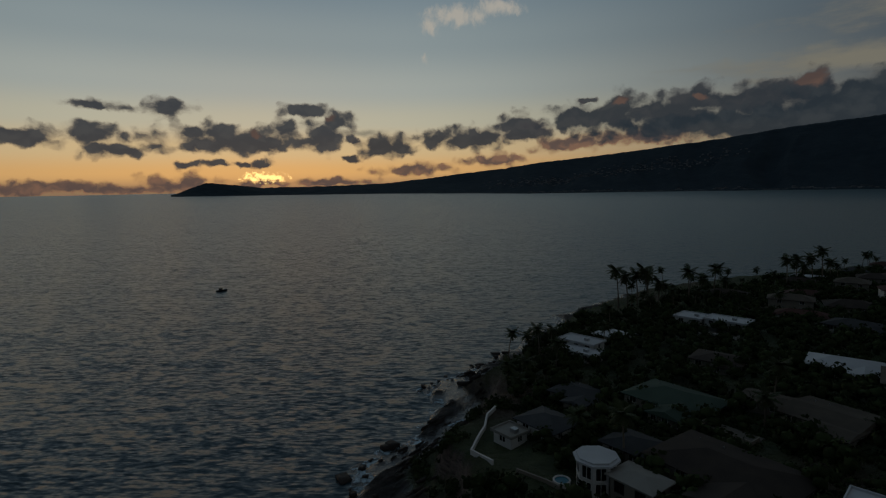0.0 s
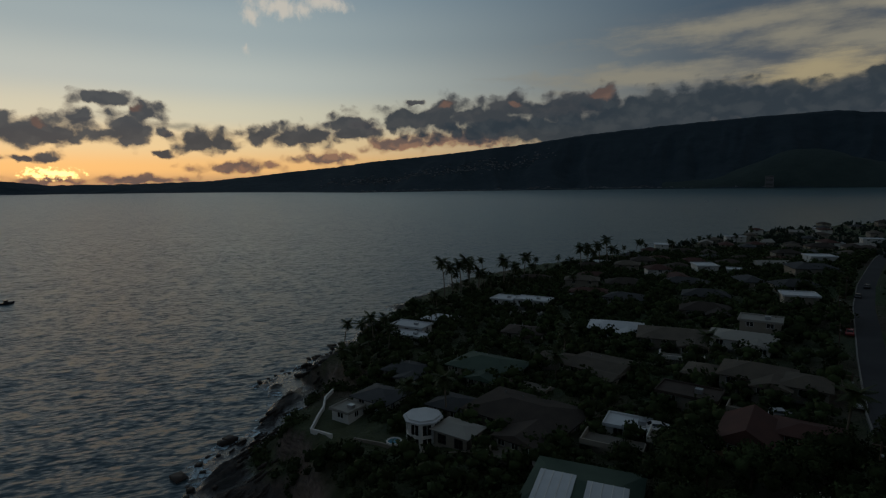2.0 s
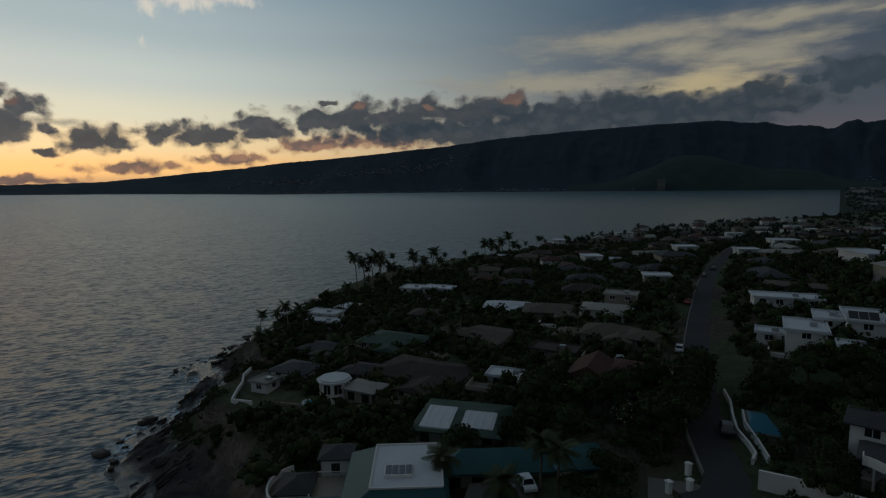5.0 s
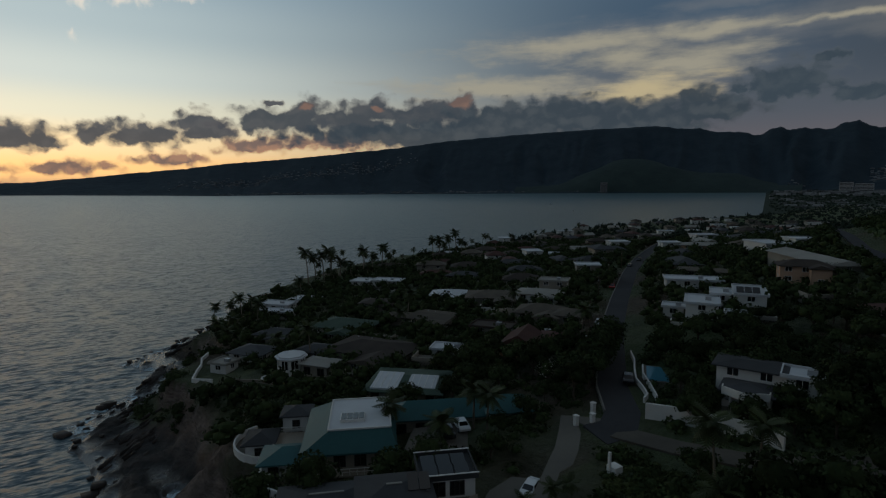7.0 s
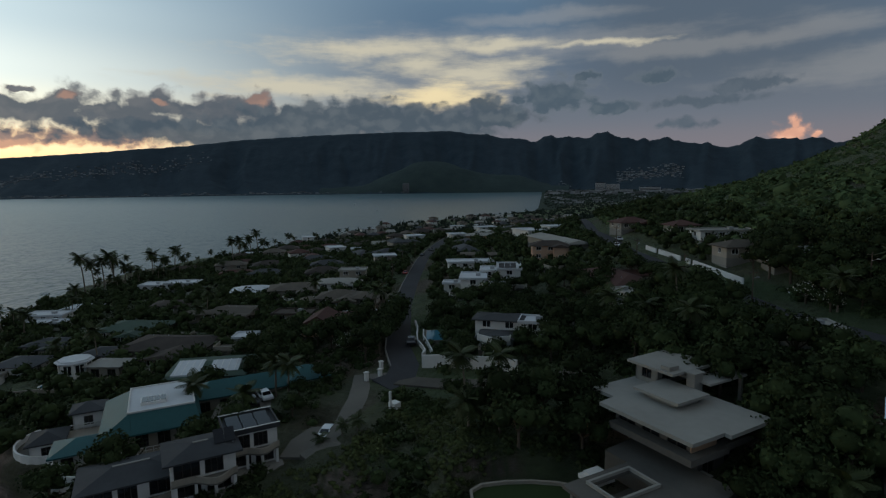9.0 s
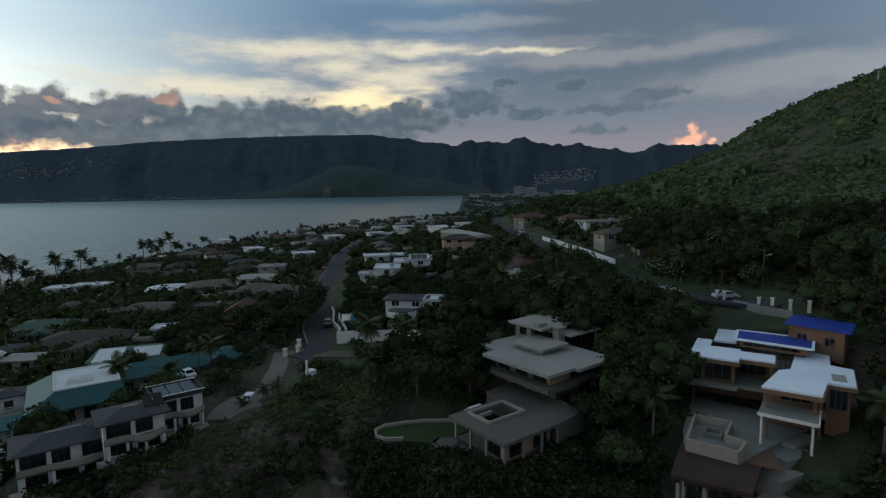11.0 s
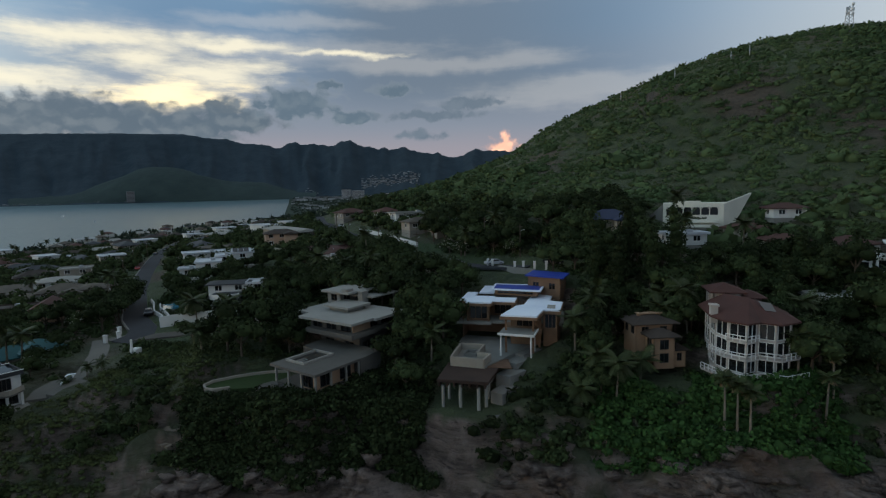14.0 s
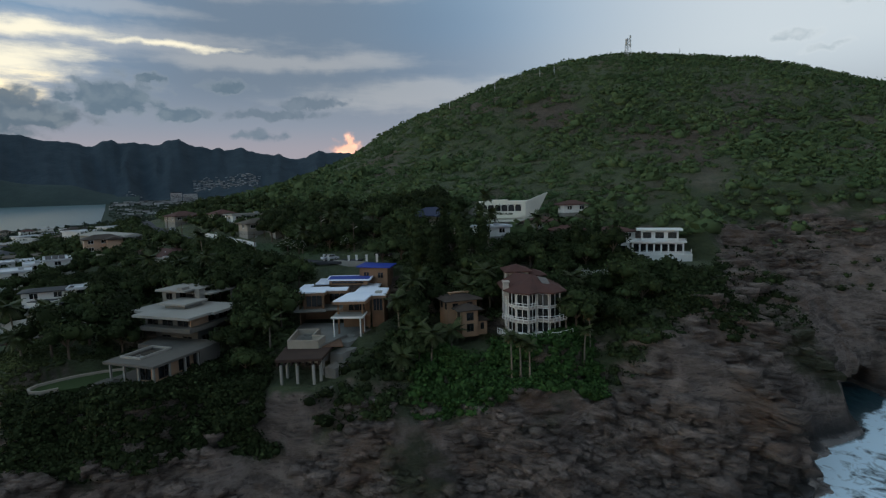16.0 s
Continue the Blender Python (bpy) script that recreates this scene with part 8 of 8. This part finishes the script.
def palm_kind(height, bend, length, count, fan=False, label=""):
    ob = thing("palm_tree", pose(0, 0, 0), label, "palm tree", "palms of the headland")
    sh = Shape()
    rings = 9
    pts = [(bend * (i / rings) ** 2, 0, height * i / rings) for i in range(rings + 1)]
    v, f = [], []
    for i, (x, y, z) in enumerate(pts):
        r = 0.19 - 0.07 * i / rings + (0.10 if i == 0 else 0)
        v += [(x + r * math.cos(k * 1.0472), r * math.sin(k * 1.0472), z - (0.5 if i == 0 else 0)) for k in range(6)]
    for i in range(rings):
        f += [(i * 6 + k, i * 6 + (k + 1) % 6, i * 6 + 6 + (k + 1) % 6, i * 6 + 6 + k) for k in range(6)]
    f.append(tuple(range(rings * 6, rings * 6 + 6)))
    part("trunk", sh.add(v, f), BARK, ob)
    meshes = [frond_mesh(length, 0.7).mesh("frond", FROND), frond_mesh(length * 0.95, 1.1).mesh("frond", FROND), frond_mesh(length * 0.8, 0.5).mesh("dry_frond", FROND_DRY)]
    for i in range(count):
        lift = 62 - 105 * (i / count) ** 0.9
        me = meshes[2] if fan and i > count * 0.7 else meshes[i % 2]
        fr = part("frond", me, FROND, ob)
        fr.matrix_local = pose(bend, 0, height - 0.05, 0, 0, 137.5 * i + random.uniform(-9, 9)) @ pose(0, 0, 0, 0, -lift, 0)
    return ob


def palms():
    kinds = [palm_kind(8.5, 0.8, 2.9, 17, label="tall slender coconut palm"), palm_kind(6.2, -0.4, 2.7, 16, label="coconut palm with full drooping crown"),
             palm_kind(10.5, 1.3, 2.8, 17, label="very tall leaning coconut palm"), palm_kind(3.6, 0.3, 2.9, 15, label="short broad garden palm")]
    fan = palm_kind(7.6, 0.2, 1.7, 20, True, "fan palm with bare trunk and dry skirt")
    seen = [(0, 76, 239), (2, 71, 236), (0, 81, 241), (2, 84, 237), (0, 86, 243), (1, 90, 240), (0, 106, 246), (1, 113, 250), (0, 121, 254),
            (1, 12.5, 136), (3, 15, 130), (1, 18, 139), (0, 27, 146), (1, 24.5, 33), (1, 36, 27), (3, 30, 27), (1, 36.5, 24),
            (0, 178, 284), (1, 183, 287), (0, 189, 288), (2, 196, 291), (1, 203, 295), (0, 170, 279), (3, 29, 5.5), (3, 31.5, 4), (3, 33.5, 3),
            (1, 53, -8), (0, 46, -7), (3, 40, -12), (1, 51, -76), (0, 56, -79), (3, 44, -79), (1, 41, -82), (3, 39, -77), (1, 63, -80), (0, 59, -95),
            (1, 61, -91), (3, 47, -86), (1, 47, -52), (0, 62, -113), (1, 66, -117), (3, 58, -116), (1, 88, -92), (0, 84, -98), (1, 90, -112), (2, 97, -98),
            (0, 80, -15), (1, 84, -20), (2, 90, -24), (0, 75, -30), (1, 98, -48), (0, 103, -55), (1, 22, 96), (0, 28, 88), (1, 58, 99), (0, 66, 110),
            (2, 17, 180), (1, 22, 167), (0, 25, 163), (1, 47, -108), (0, 56, -90)]
    for k, x, y in seen:
        copy_thing(kinds[k], pose(x, y, ground_at(x, y) - 0.2, 0, 0, (x * 53 + y * 17) % 360) @ Matrix.Scale(1.65 if y > 230 else 0.5 if 2.5 < y < 6 else 1.05, 4))
    for x, y in ((37.2, -95.8), (36.8, -97.3), (36.4, -98.8), (43.0, -110.3), (46.5, -112.5)):
        copy_thing(fan, pose(x, y, ground_at(x, y) - 0.2, 0, 0, x * 40))
    r2 = random.Random(3)
    made = 0
    while made < 44:
        x, y = r2.uniform(20, 520), r2.uniform(40, 430)
        d = float(inland(x, y))
        if 22 < d < (46 if made < 28 else 120) and float(road_distance(np.array(x), np.array(y))) > 3 and free_of_houses(np.array([x]), np.array([y]), 1)[0] and (y > 190 or x < 110):
            copy_thing(kinds[r2.choice((0, 0, 1, 1, 2))], pose(x, y, ground_at(x, y) - 0.2, 0, 0, r2.uniform(0, 360)))
            made += 1
    for i, k in enumerate(kinds + [fan]):
        x, y = 100 + 9 * i, 226 + 8 * i
        k.matrix_world = pose(x, y, ground_at(x, y) - 0.2)


arch_house()
hillside()
cliff_shrubs()
garden_trees()
blossom_trees()
palms()
far_trees()

# ---------------------------------------------------------------- the far town
def far_town():
    O = (-20.0, -40.0)
    sh = Shape()
    q = random.Random(8)

    def block(x, y, z, w, h, a):
        c, s = math.cos(a), math.sin(a)
        sh.prism([(x + c * u - s * v, y + s * u + c * v) for u, v in ((-w, -w * 0.7), (w, -w * 0.7), (w, w * 0.7), (-w, w * 0.7))], z - 3, z + h)

    def on_slope(a0, a1, s0, s1, n, lo, hi):
        for _ in range(n):
            a, t = q.uniform(a0, a1), q.triangular(s0, s1, s0 + (s1 - s0) * 0.4)
            i = min(len(FAR["az"]) - 1, int((a - FAR["az"][0]) / 0.22))
            k = int(t * 43)
            p = FAR["P"][i, k] + (FAR["P"][i, k + 1] - FAR["P"][i, k]) * (t * 43 - k)
            block(p[0], p[1], p[2], q.uniform(lo, hi), q.uniform(2.5, 4), radians(-a) + q.uniform(-0.3, 0.3))

    for k in range(26):
        on_slope(3 + k * 0.85, 7 + k * 0.85, 0.22 + 0.015 * k, 0.55 + 0.012 * k, 17, 4, 9)
    on_slope(8, 62, 0.03, 0.12, 380, 4, 10)
    on_slope(68.5, 74.5, 0.30, 0.56, 230, 5, 10)
    on_slope(56, 64, 0.08, 0.25, 90, 4, 9)
    for _ in range(260):
        a, r = radians(q.uniform(61.5, 90)), q.uniform(1500, 3700)
        block(O[0] + r * math.sin(a), O[1] + r * math.cos(a), float(sea_level(r)) + 2.5, q.uniform(5, 14), q.uniform(3, 6) * r / 2400, -a + q.uniform(-0.3, 0.3))
    for _ in range(110):
        a, r = radians(q.uniform(61.5, 78)), q.uniform(3000, 3650)
        block(O[0] + r * math.sin(a), O[1] + r * math.cos(a), float(sea_level(r)) + 4, q.uniform(10, 26), q.uniform(6, 11), -a + q.uniform(-0.2, 0.2))
    solid("far_town", sh, FAR_PALE, "pale scattered houses of a far town", "town", "stuff")

    def tower(label, az, r, w, h, d):
        a = radians(az)
        ob = thing("tower_block", pose(O[0] + r * math.sin(a), O[1] + r * math.cos(a), float(sea_level(r)), 0, 0, -az), label, "building", "far tall buildings")
        part("wall", Shape().box(-w / 2, -d / 2, -5, w / 2, d / 2, h), FAR_PALE if az < 50 else FAR_WHITE, ob)
        for k in range(int(h / 7)):
            part("window_band", Shape().box(-w / 2 + 2, -d / 2 - 0.3, 4 + k * 7, w / 2 - 2, -d / 2 - 0.05, 7 + k * 7), GLASS, ob)

    tower("tall pale hotel tower across the bay", 46.9, 3520, 40, 66, 26)
    tower("broad white apartment block across the bay", 66.9, 3550, 60, 56, 30)
    tower("lower white apartment block across the bay", 68.1, 3560, 80, 46, 30)
    tower("long pale block behind the plain", 71.6, 3500, 120, 28, 30)


far_town()


# ---- masts on the crest, poles along the roads
def masts():
    def lattice_mast(x, y, h, w, label, dishes):
        ob = thing("radio_mast", pose(x, y, ground_at(x, y) - 0.3, 0, 0, 20), label, "mast", "masts on the crest")
        sh = Shape()
        for u, v in ((-w, -w), (w, -w), (w, w), (-w, w)):
            sh.bar((u, v, 0), (u * 0.6, v * 0.6, h), 0.28)
        n = int(h / 1.6)
        for i in range(n):
            z0, z1 = h * i / n, h * (i + 1) / n
            k0, k1 = w * (1 - 0.4 * i / n), w * (1 - 0.4 * (i + 1) / n)
            for (a, b), (c, d) in (((-1, -1), (1, -1)), ((1, -1), (1, 1)), ((1, 1), (-1, 1)), ((-1, 1), (-1, -1))):
                sh.bar((a * k0, b * k0, z0), (c * k1, d * k1, z1), 0.16)
        part("frame", sh, METAL, ob)
        for i in range(dishes):
            part("antenna", Shape().box(-w - 0.9 + 1.9 * w * (i % 2), -0.5, h * 0.55 + i * 1.3, -w - 0.1 + 2.3 * w * (i % 2), 0.5, h * 0.55 + i * 1.3 + 1.6), WHITE, ob)

    lattice_mast(313, -222.5, 12.5, 1.6, "lattice radio mast with antenna panels", 5)
    for x, y, h in ((296, -102, 3.5), (297, -131, 4.2), (298, -160, 4.0), (297, -169, 5.0), (322, -262, 4.0)):
        ob = thing("pole", pose(x, y, ground_at(x, y) - 0.3), "thin marker pole on the crest", "pole", "poles on the crest")
        part("post", Shape().post(0, 0, 0, h + 1.5, 0.16), METAL, ob)
        part("box", Shape().box(-0.5, -0.3, h * 0.7, 0.5, 0.3, h * 0.7 + 0.7), METAL, ob)


def poles():
    first = thing("utility_pole", pose(0, 0, 0), "wooden utility pole with crossarm and lamp", "utility pole", "utility poles along the roads")
    part("post", Shape().post(0, 0, -0.8, 7.8, 0.15, 8, 0.11), TRUNK, first)
    part("crossarm", Shape().bar((-0.9, 0, 7.3), (0.9, 0, 7.3), 0.12), TRUNK, first)
    arm = part("lamp_arm", Shape().bar((0, 0, 6.2), (0, -1.4, 6.7), 0.07), METAL, first)
    part("lamp", Shape().box(-0.12, -1.9, 6.62, 0.12, -1.3, 6.78), METAL, arm)
    spots = [(66.8, 33.5), (86, 51.5), (113, 74.5), (140, 95.6), (172, 118), (155, 14), (132, -1), (112, -19), (98, -35), (92, -63), (106, -52)]
    for i, (x, y) in enumerate(spots):
        m = pose(x, y, ground_at(x, y), 0, 0, -50)
        if i:
            copy_thing(first, m)
        else:
            first.matrix_world = m
    for run in (spots[:5], spots[5:9]):
        for (ax, ay), (bx, by) in zip(run, run[1:]):
            za, zb = ground_at(ax, ay) + 7.35, ground_at(bx, by) + 7.35
            sh = Shape()
            for o in (-0.8, 0.8):
                pts = [(ax + (bx - ax) * t + o * 0.64, ay + (by - ay) * t - o * 0.77, za + (zb - za) * t - 1.6 * t * (1 - t)) for t in [k / 6 for k in range(7)]]
                for p, r in zip(pts, pts[1:]):
                    sh.bar(p, r, 0.03)
            solid("cable", sh, RUBBER, "thin sagging overhead cable", "cable", group="overhead cables")


def car_kind(paint, label):
    ob = thing("car", pose(0, 0, 0), label, "car", "parked cars")
    prof = [(-2.2, 0.35), (-2.25, 0.75), (-1.9, 0.9), (-1.45, 0.98), (-0.85, 1.42), (0.75, 1.45), (1.45, 1.0), (2.1, 0.88), (2.25, 0.6), (2.2, 0.35)]
    n = len(prof)
    v = []
    for side in (-1, 1):
        v += [(x, side * (0.88 if z < 1.1 else 0.68), z) for x, z in prof]
    f = [tuple(range(n))[::-1], tuple(range(n, 2 * n))] + [(i, (i + 1) % n, n + (i + 1) % n, n + i) for i in range(n)]
    part("body", Shape().add(v, f), paint, ob)
    for a, b in ((3, 4), (5, 6)):
        (xa, za), (xb, zb) = prof[a], prof[b]
        off = -0.015 if a == 3 else 0.015
        g = Shape().add([(xa + off, -0.7, za + 0.02), (xa + off, 0.7, za + 0.02), (xb + off, 0.6, zb), (xb + off, -0.6, zb)], [(0, 1, 2, 3)])
        part("rear_window" if a == 3 else "windscreen", g, GLASS, ob)
    for s in (-1, 1):
        g = Shape().add([(-1.2, s * 0.9, 1.0), (1.2, s * 0.9, 1.0), (0.7, s * 0.72, 1.38), (-0.8, s * 0.72, 1.38)], [(0, 1, 2, 3)])
        part("side_window", g, GLASS, ob)
    for x in (-1.4, 1.4):
        for y in (-0.86, 0.86):
            w = Shape().post(0, 0, -0.11, 0.11, 0.33, 14)
            wh = part("wheel", w, RUBBER, ob)
            wh.matrix_local = pose(x, y, 0.33, 90, 0, 0)
            part("rim", Shape().post(0, 0, -0.125, 0.125, 0.19, 10), METAL, wh)
    return ob


def cars():
    kinds = [car_kind(p, l) for p, l in zip(CAR_PAINTS, ("parked white car", "parked silver car", "parked black car", "parked dark red car"))]
    for k in kinds:
        k["label"] = k["label"] + " with dark windows"
    spots = [(0, 34.6, 28.4, 75, 19.4), (2, 31.6, 27.6, 70, 19.4), (1, 87.2, -57.2, 120, None), (2, 83.6, -71.2, 100, None), (0, 33, 9.2, 30, None), (1, 92, 54.2, 40, None),
             (3, 132, 86.4, 38, None), (2, 176, 117, 33, None), (2, 66, 22.5, 42, None),
             (0, 160, 16, 35, None), (1, 170, 19, 35, None), (2, 195, 128, 33, None), (0, 58.6, 63.8, -30, None), (1, 78, 57.5, -30, None)]
    used = set()
    for k, x, y, a, z in spots:
        z = z if z is not None else float(ground(np.array([x]), np.array([y]), False)[0]) + 0.12
        if k in used:
            copy_thing(kinds[k], pose(x, y, z, 0, 0, a))
        else:
            kinds[k].matrix_world = pose(x, y, z, 0, 0, a)
            used.add(k)


def shore_rocks():
    """Loose dark lava blocks along the waterline."""
    q = np.random.default_rng(4)
    x, y = q.uniform(-30, 60, 5500), q.uniform(-190, 200, 5500)
    d = inland(x, y)
    k = (d > -3.5) & (d < np.where(y > 40, 7, 1.5)) & (q.random(5500) < np.where(d < 2, 0.35, 0.04)) & (fbm(x, y, 12, 3, 19) > -0.1) & (y > -120)
    x, y = x[k], y[k]
    V, F = [], []
    c = np.array([(-1, -1, -1), (1, -1, -1), (1, 1, -1), (-1, 1, -1), (-1, -1, 1), (1, -1, 1), (1, 1, 1), (-1, 1, 1)], float)
    f = np.array([(3, 2, 1, 0), (4, 5, 6, 7), (0, 1, 5, 4), (1, 2, 6, 5), (2, 3, 7, 6), (3, 0, 4, 7)])
    z = np.maximum(ground(x, y), -0.6)
    for i in range(len(x)):
        s = q.uniform(0.35, 1.0) * (1.6 if q.random() < 0.2 else 1)
        v = c * q.uniform(0.55, 1.0, (8, 3)) * [1.3 * s, s, 0.6 * s]
        t = q.uniform(0, 6.28)
        V.append(np.stack([v[:, 0] * math.cos(t) - v[:, 1] * math.sin(t) + x[i], v[:, 0] * math.sin(t) + v[:, 1] * math.cos(t) + y[i], v[:, 2] + z[i] + 0.2 * s], -1))
        F.append(f + 8 * i)
    tagged(new("shore_rocks", mesh_of("shore_rocks", (np.concatenate(V), np.concatenate(F)), LAVA)), "loose dark lava blocks along the waterline", "rocks", kind="stuff")


def rock_ledges():
    """Tilted lava beds that stand out of the wave-cut benches, all along one strike."""
    q = np.random.default_rng(14)
    V, F, n = [], [], 0
    f = np.array([(3, 2, 1, 0), (4, 5, 6, 7), (0, 1, 5, 4), (1, 2, 6, 5), (2, 3, 7, 6), (3, 0, 4, 7)])
    x, y = q.uniform(-28, 22, 2600), q.uniform(84, 178, 2600)
    d = inland(x, y)
    keep = (d > -0.5) & (d < 14) & (q.random(2600) < np.where(d < 4, 0.75, 0.5)) & (fbm(x, y, 12, 3, 33) > -0.12)
    turn = math.atan2(0.8, 0.6)
    for px, py in zip(x[keep], y[keep]):
        a = turn + q.uniform(-0.16, 0.16)
        long_, wide, high = q.uniform(1.4, 5.0), q.uniform(0.25, 0.8), q.uniform(0.35, 1.0)
        z = max(float(ground(np.array([px]), np.array([py]))[0]), -0.4)
        b = np.array([(-1, -1, -1), (1, -1, -1), (1, 1, -1), (-1, 1, -1), (-0.8, -0.3, 1), (0.8, -0.2, 1), (0.85, 0.9, 0.8), (-0.9, 0.8, 0.7)]) * q.uniform(0.75, 1.0, (8, 3)) * [long_ / 2, wide / 2, high / 2]
        V.append(np.stack([b[:, 0] * math.cos(a) - b[:, 1] * math.sin(a) + px, b[:, 0] * math.sin(a) + b[:, 1] * math.cos(a) + py, b[:, 2] + z + 0.08], -1))
        F.append(f + 8 * n)
        n += 1
    tagged(new("rock_ledges", mesh_of("rock_ledges", (np.concatenate(V), np.concatenate(F)), LAVA)), "dark tilted lava ledges on the wave-cut shelf", "rocks", kind="stuff")


LAVA = material("wet_lava_rock", (0.055, 0.045, 0.04), (0.028, 0.024, 0.022), 0.8, 0.7, 0.08, 3, world=True, island=0.4)


def surf():
    """Broken white water where the swell meets the rocks."""
    for lab, cx, cy, wx, wy, turn, lo, hi, far in (("churning white surf in the cove", 50, -185, 46, 62, 0, -30, 1.0, 34), ("thin surf along the rock shelf", -14, 100, 26, 150, 0, -6, 2, 7)):
        xs, ys = np.arange(cx - wx, cx + wx, 1.2), np.arange(cy - wy, cy + wy, 1.2)
        X, Y = np.meshgrid(xs, ys, indexing="ij")
        d = inland(X, Y) + 2.6 * fbm(X, Y, 14, 4, 3)
        thick = np.clip(1 + d / far, 0, 1) * (0.66 if far > 20 else 0.38) + 0.10
        thick = np.where(d < -far, 0, thick)
        if far > 20:
            thick = thick * np.clip((-d - 0.5) / 3, 0, 1)
        Z = 0.22 + 0.45 * np.clip(fbm(X, Y, 9, 4, 77), -0.3, 1) * np.clip(1 + d / far, 0, 1)
        ob = new("surf", grid_mesh("surf", np.stack([X, Y, Z], -1), FOAM, [("thick", thick)]))
        tagged(ob, lab, "surf", kind="stuff")


def cliff_blocks():
    """Angular blocks and ledges that break up the face of the sea cliff."""
    q = np.random.default_rng(9)
    n = 24000
    x, y = q.uniform(10, 150, n), q.uniform(-215, -20, n)
    d = inland(x, y)
    hi = np.where(y < -118, np.interp(y, [-228, -172, -152, -118], [46, 42, 24, 21]), 19)
    k = (d > 0.5) & (d < hi) & (fbm(x, y, 13, 3, 47) > -0.15) & ~((np.abs(x - CAVE[0]) < 14) & (np.abs(y - CAVE[1]) < 15))
    k &= free_of_houses(x, y, 2.5)
    x, y = x[k][:5200], y[k][:5200]
    z = ground(x, y)
    c = np.array([(-1, -1, -1), (1, -1, -1), (1, 1, -1), (-1, 1, -1), (-1, -1, 1), (1, -1, 1), (1, 1, 1), (-1, 1, 1)], float)
    f = np.array([(3, 2, 1, 0), (4, 5, 6, 7), (0, 1, 5, 4), (1, 2, 6, 5), (2, 3, 7, 6), (3, 0, 4, 7)])
    V, F = [], []
    for i in range(len(x)):
        s = (q.uniform(0.5, 1.4) if y[i] < -118 else q.uniform(0.35, 0.9)) * (1.8 if q.random() < 0.12 else 1)
        v = c * q.uniform(0.5, 1.0, (8, 3)) * [1.7 * s, 1.1 * s, 0.5 * s]
        t = 0.9 + q.normal(scale=0.5)
        V.append(np.stack([v[:, 0] * math.cos(t) - v[:, 1] * math.sin(t) + x[i], v[:, 0] * math.sin(t) + v[:, 1] * math.cos(t) + y[i], v[:, 2] + z[i] + 0.05 * s], -1))
        F.append(f + 8 * i)
    me = mesh_of("cliff_blocks", (np.concatenate(V), np.concatenate(F)), GROUND)
    at = me.attributes.new("cover", "FLOAT_COLOR", "POINT")
    at.data.foreach_set("color", np.tile([1.0, 0, 0, 1.0], len(me.vertices)).astype(np.float32))
    tagged(new("cliff_blocks", me), "angular lava blocks and ledges of the sea cliff", "rocks", kind="stuff")


cliff_blocks()
masts()
poles()
cars()
shore_rocks()
rock_ledges()
surf()


def boat(x, y, turn, size, paint, label):
    ob = thing("boat", pose(x, y, 0.1, 0, 0, turn) @ Matrix.Scale(size, 4), label, "boat", "boats on the water")
    n = 9
    v = []
    for z, k in ((-0.4, 0.72), (0.9, 1.0)):
        v += [(-3 + 6.5 * i / (n - 1), s * k * 1.1 * (1 - max(0, i / (n - 1) - 0.45) ** 2 * 3.2), z + (0.35 * (i / (n - 1)) ** 2 if z > 0 else 0)) for s in (-1, 1) for i in range(n)]
    f = [tuple(range(n)) + tuple(range(2 * n - 1, n - 1, -1)), tuple(range(3 * n - 1, 2 * n - 1, -1)) + tuple(range(3 * n, 4 * n))]
    f += [(i + 1, i, 2 * n + i, 2 * n + i + 1) for i in range(n - 1)] + [(n + i, n + i + 1, 3 * n + i + 1, 3 * n + i) for i in range(n - 1)]
    f += [(0, n, 3 * n, 2 * n), (2 * n - 1, n - 1, 3 * n - 1, 4 * n - 1)]
    part("hull", Shape().add(v, f), paint, ob)
    part("cabin", Shape().box(-1.2, -0.7, 0.85, 0.9, 0.7, 2.0).box(-1.4, -0.85, 2.0, 1.0, 0.85, 2.12), paint, ob)
    part("windscreen", Shape().box(0.9, -0.6, 1.3, 0.94, 0.6, 1.9), GLASS, ob)


boat(-149, 332, 30, 1.0, CAR_PAINTS[2], "small dark motor boat on the open sea")
boat(877, 882, 50, 1.6, CAR_PAINTS[0], "white motor boat moored in the bay")
boat(1156, 1275, 20, 2.2, CAR_PAINTS[0], "white motor boat moored far out in the bay")
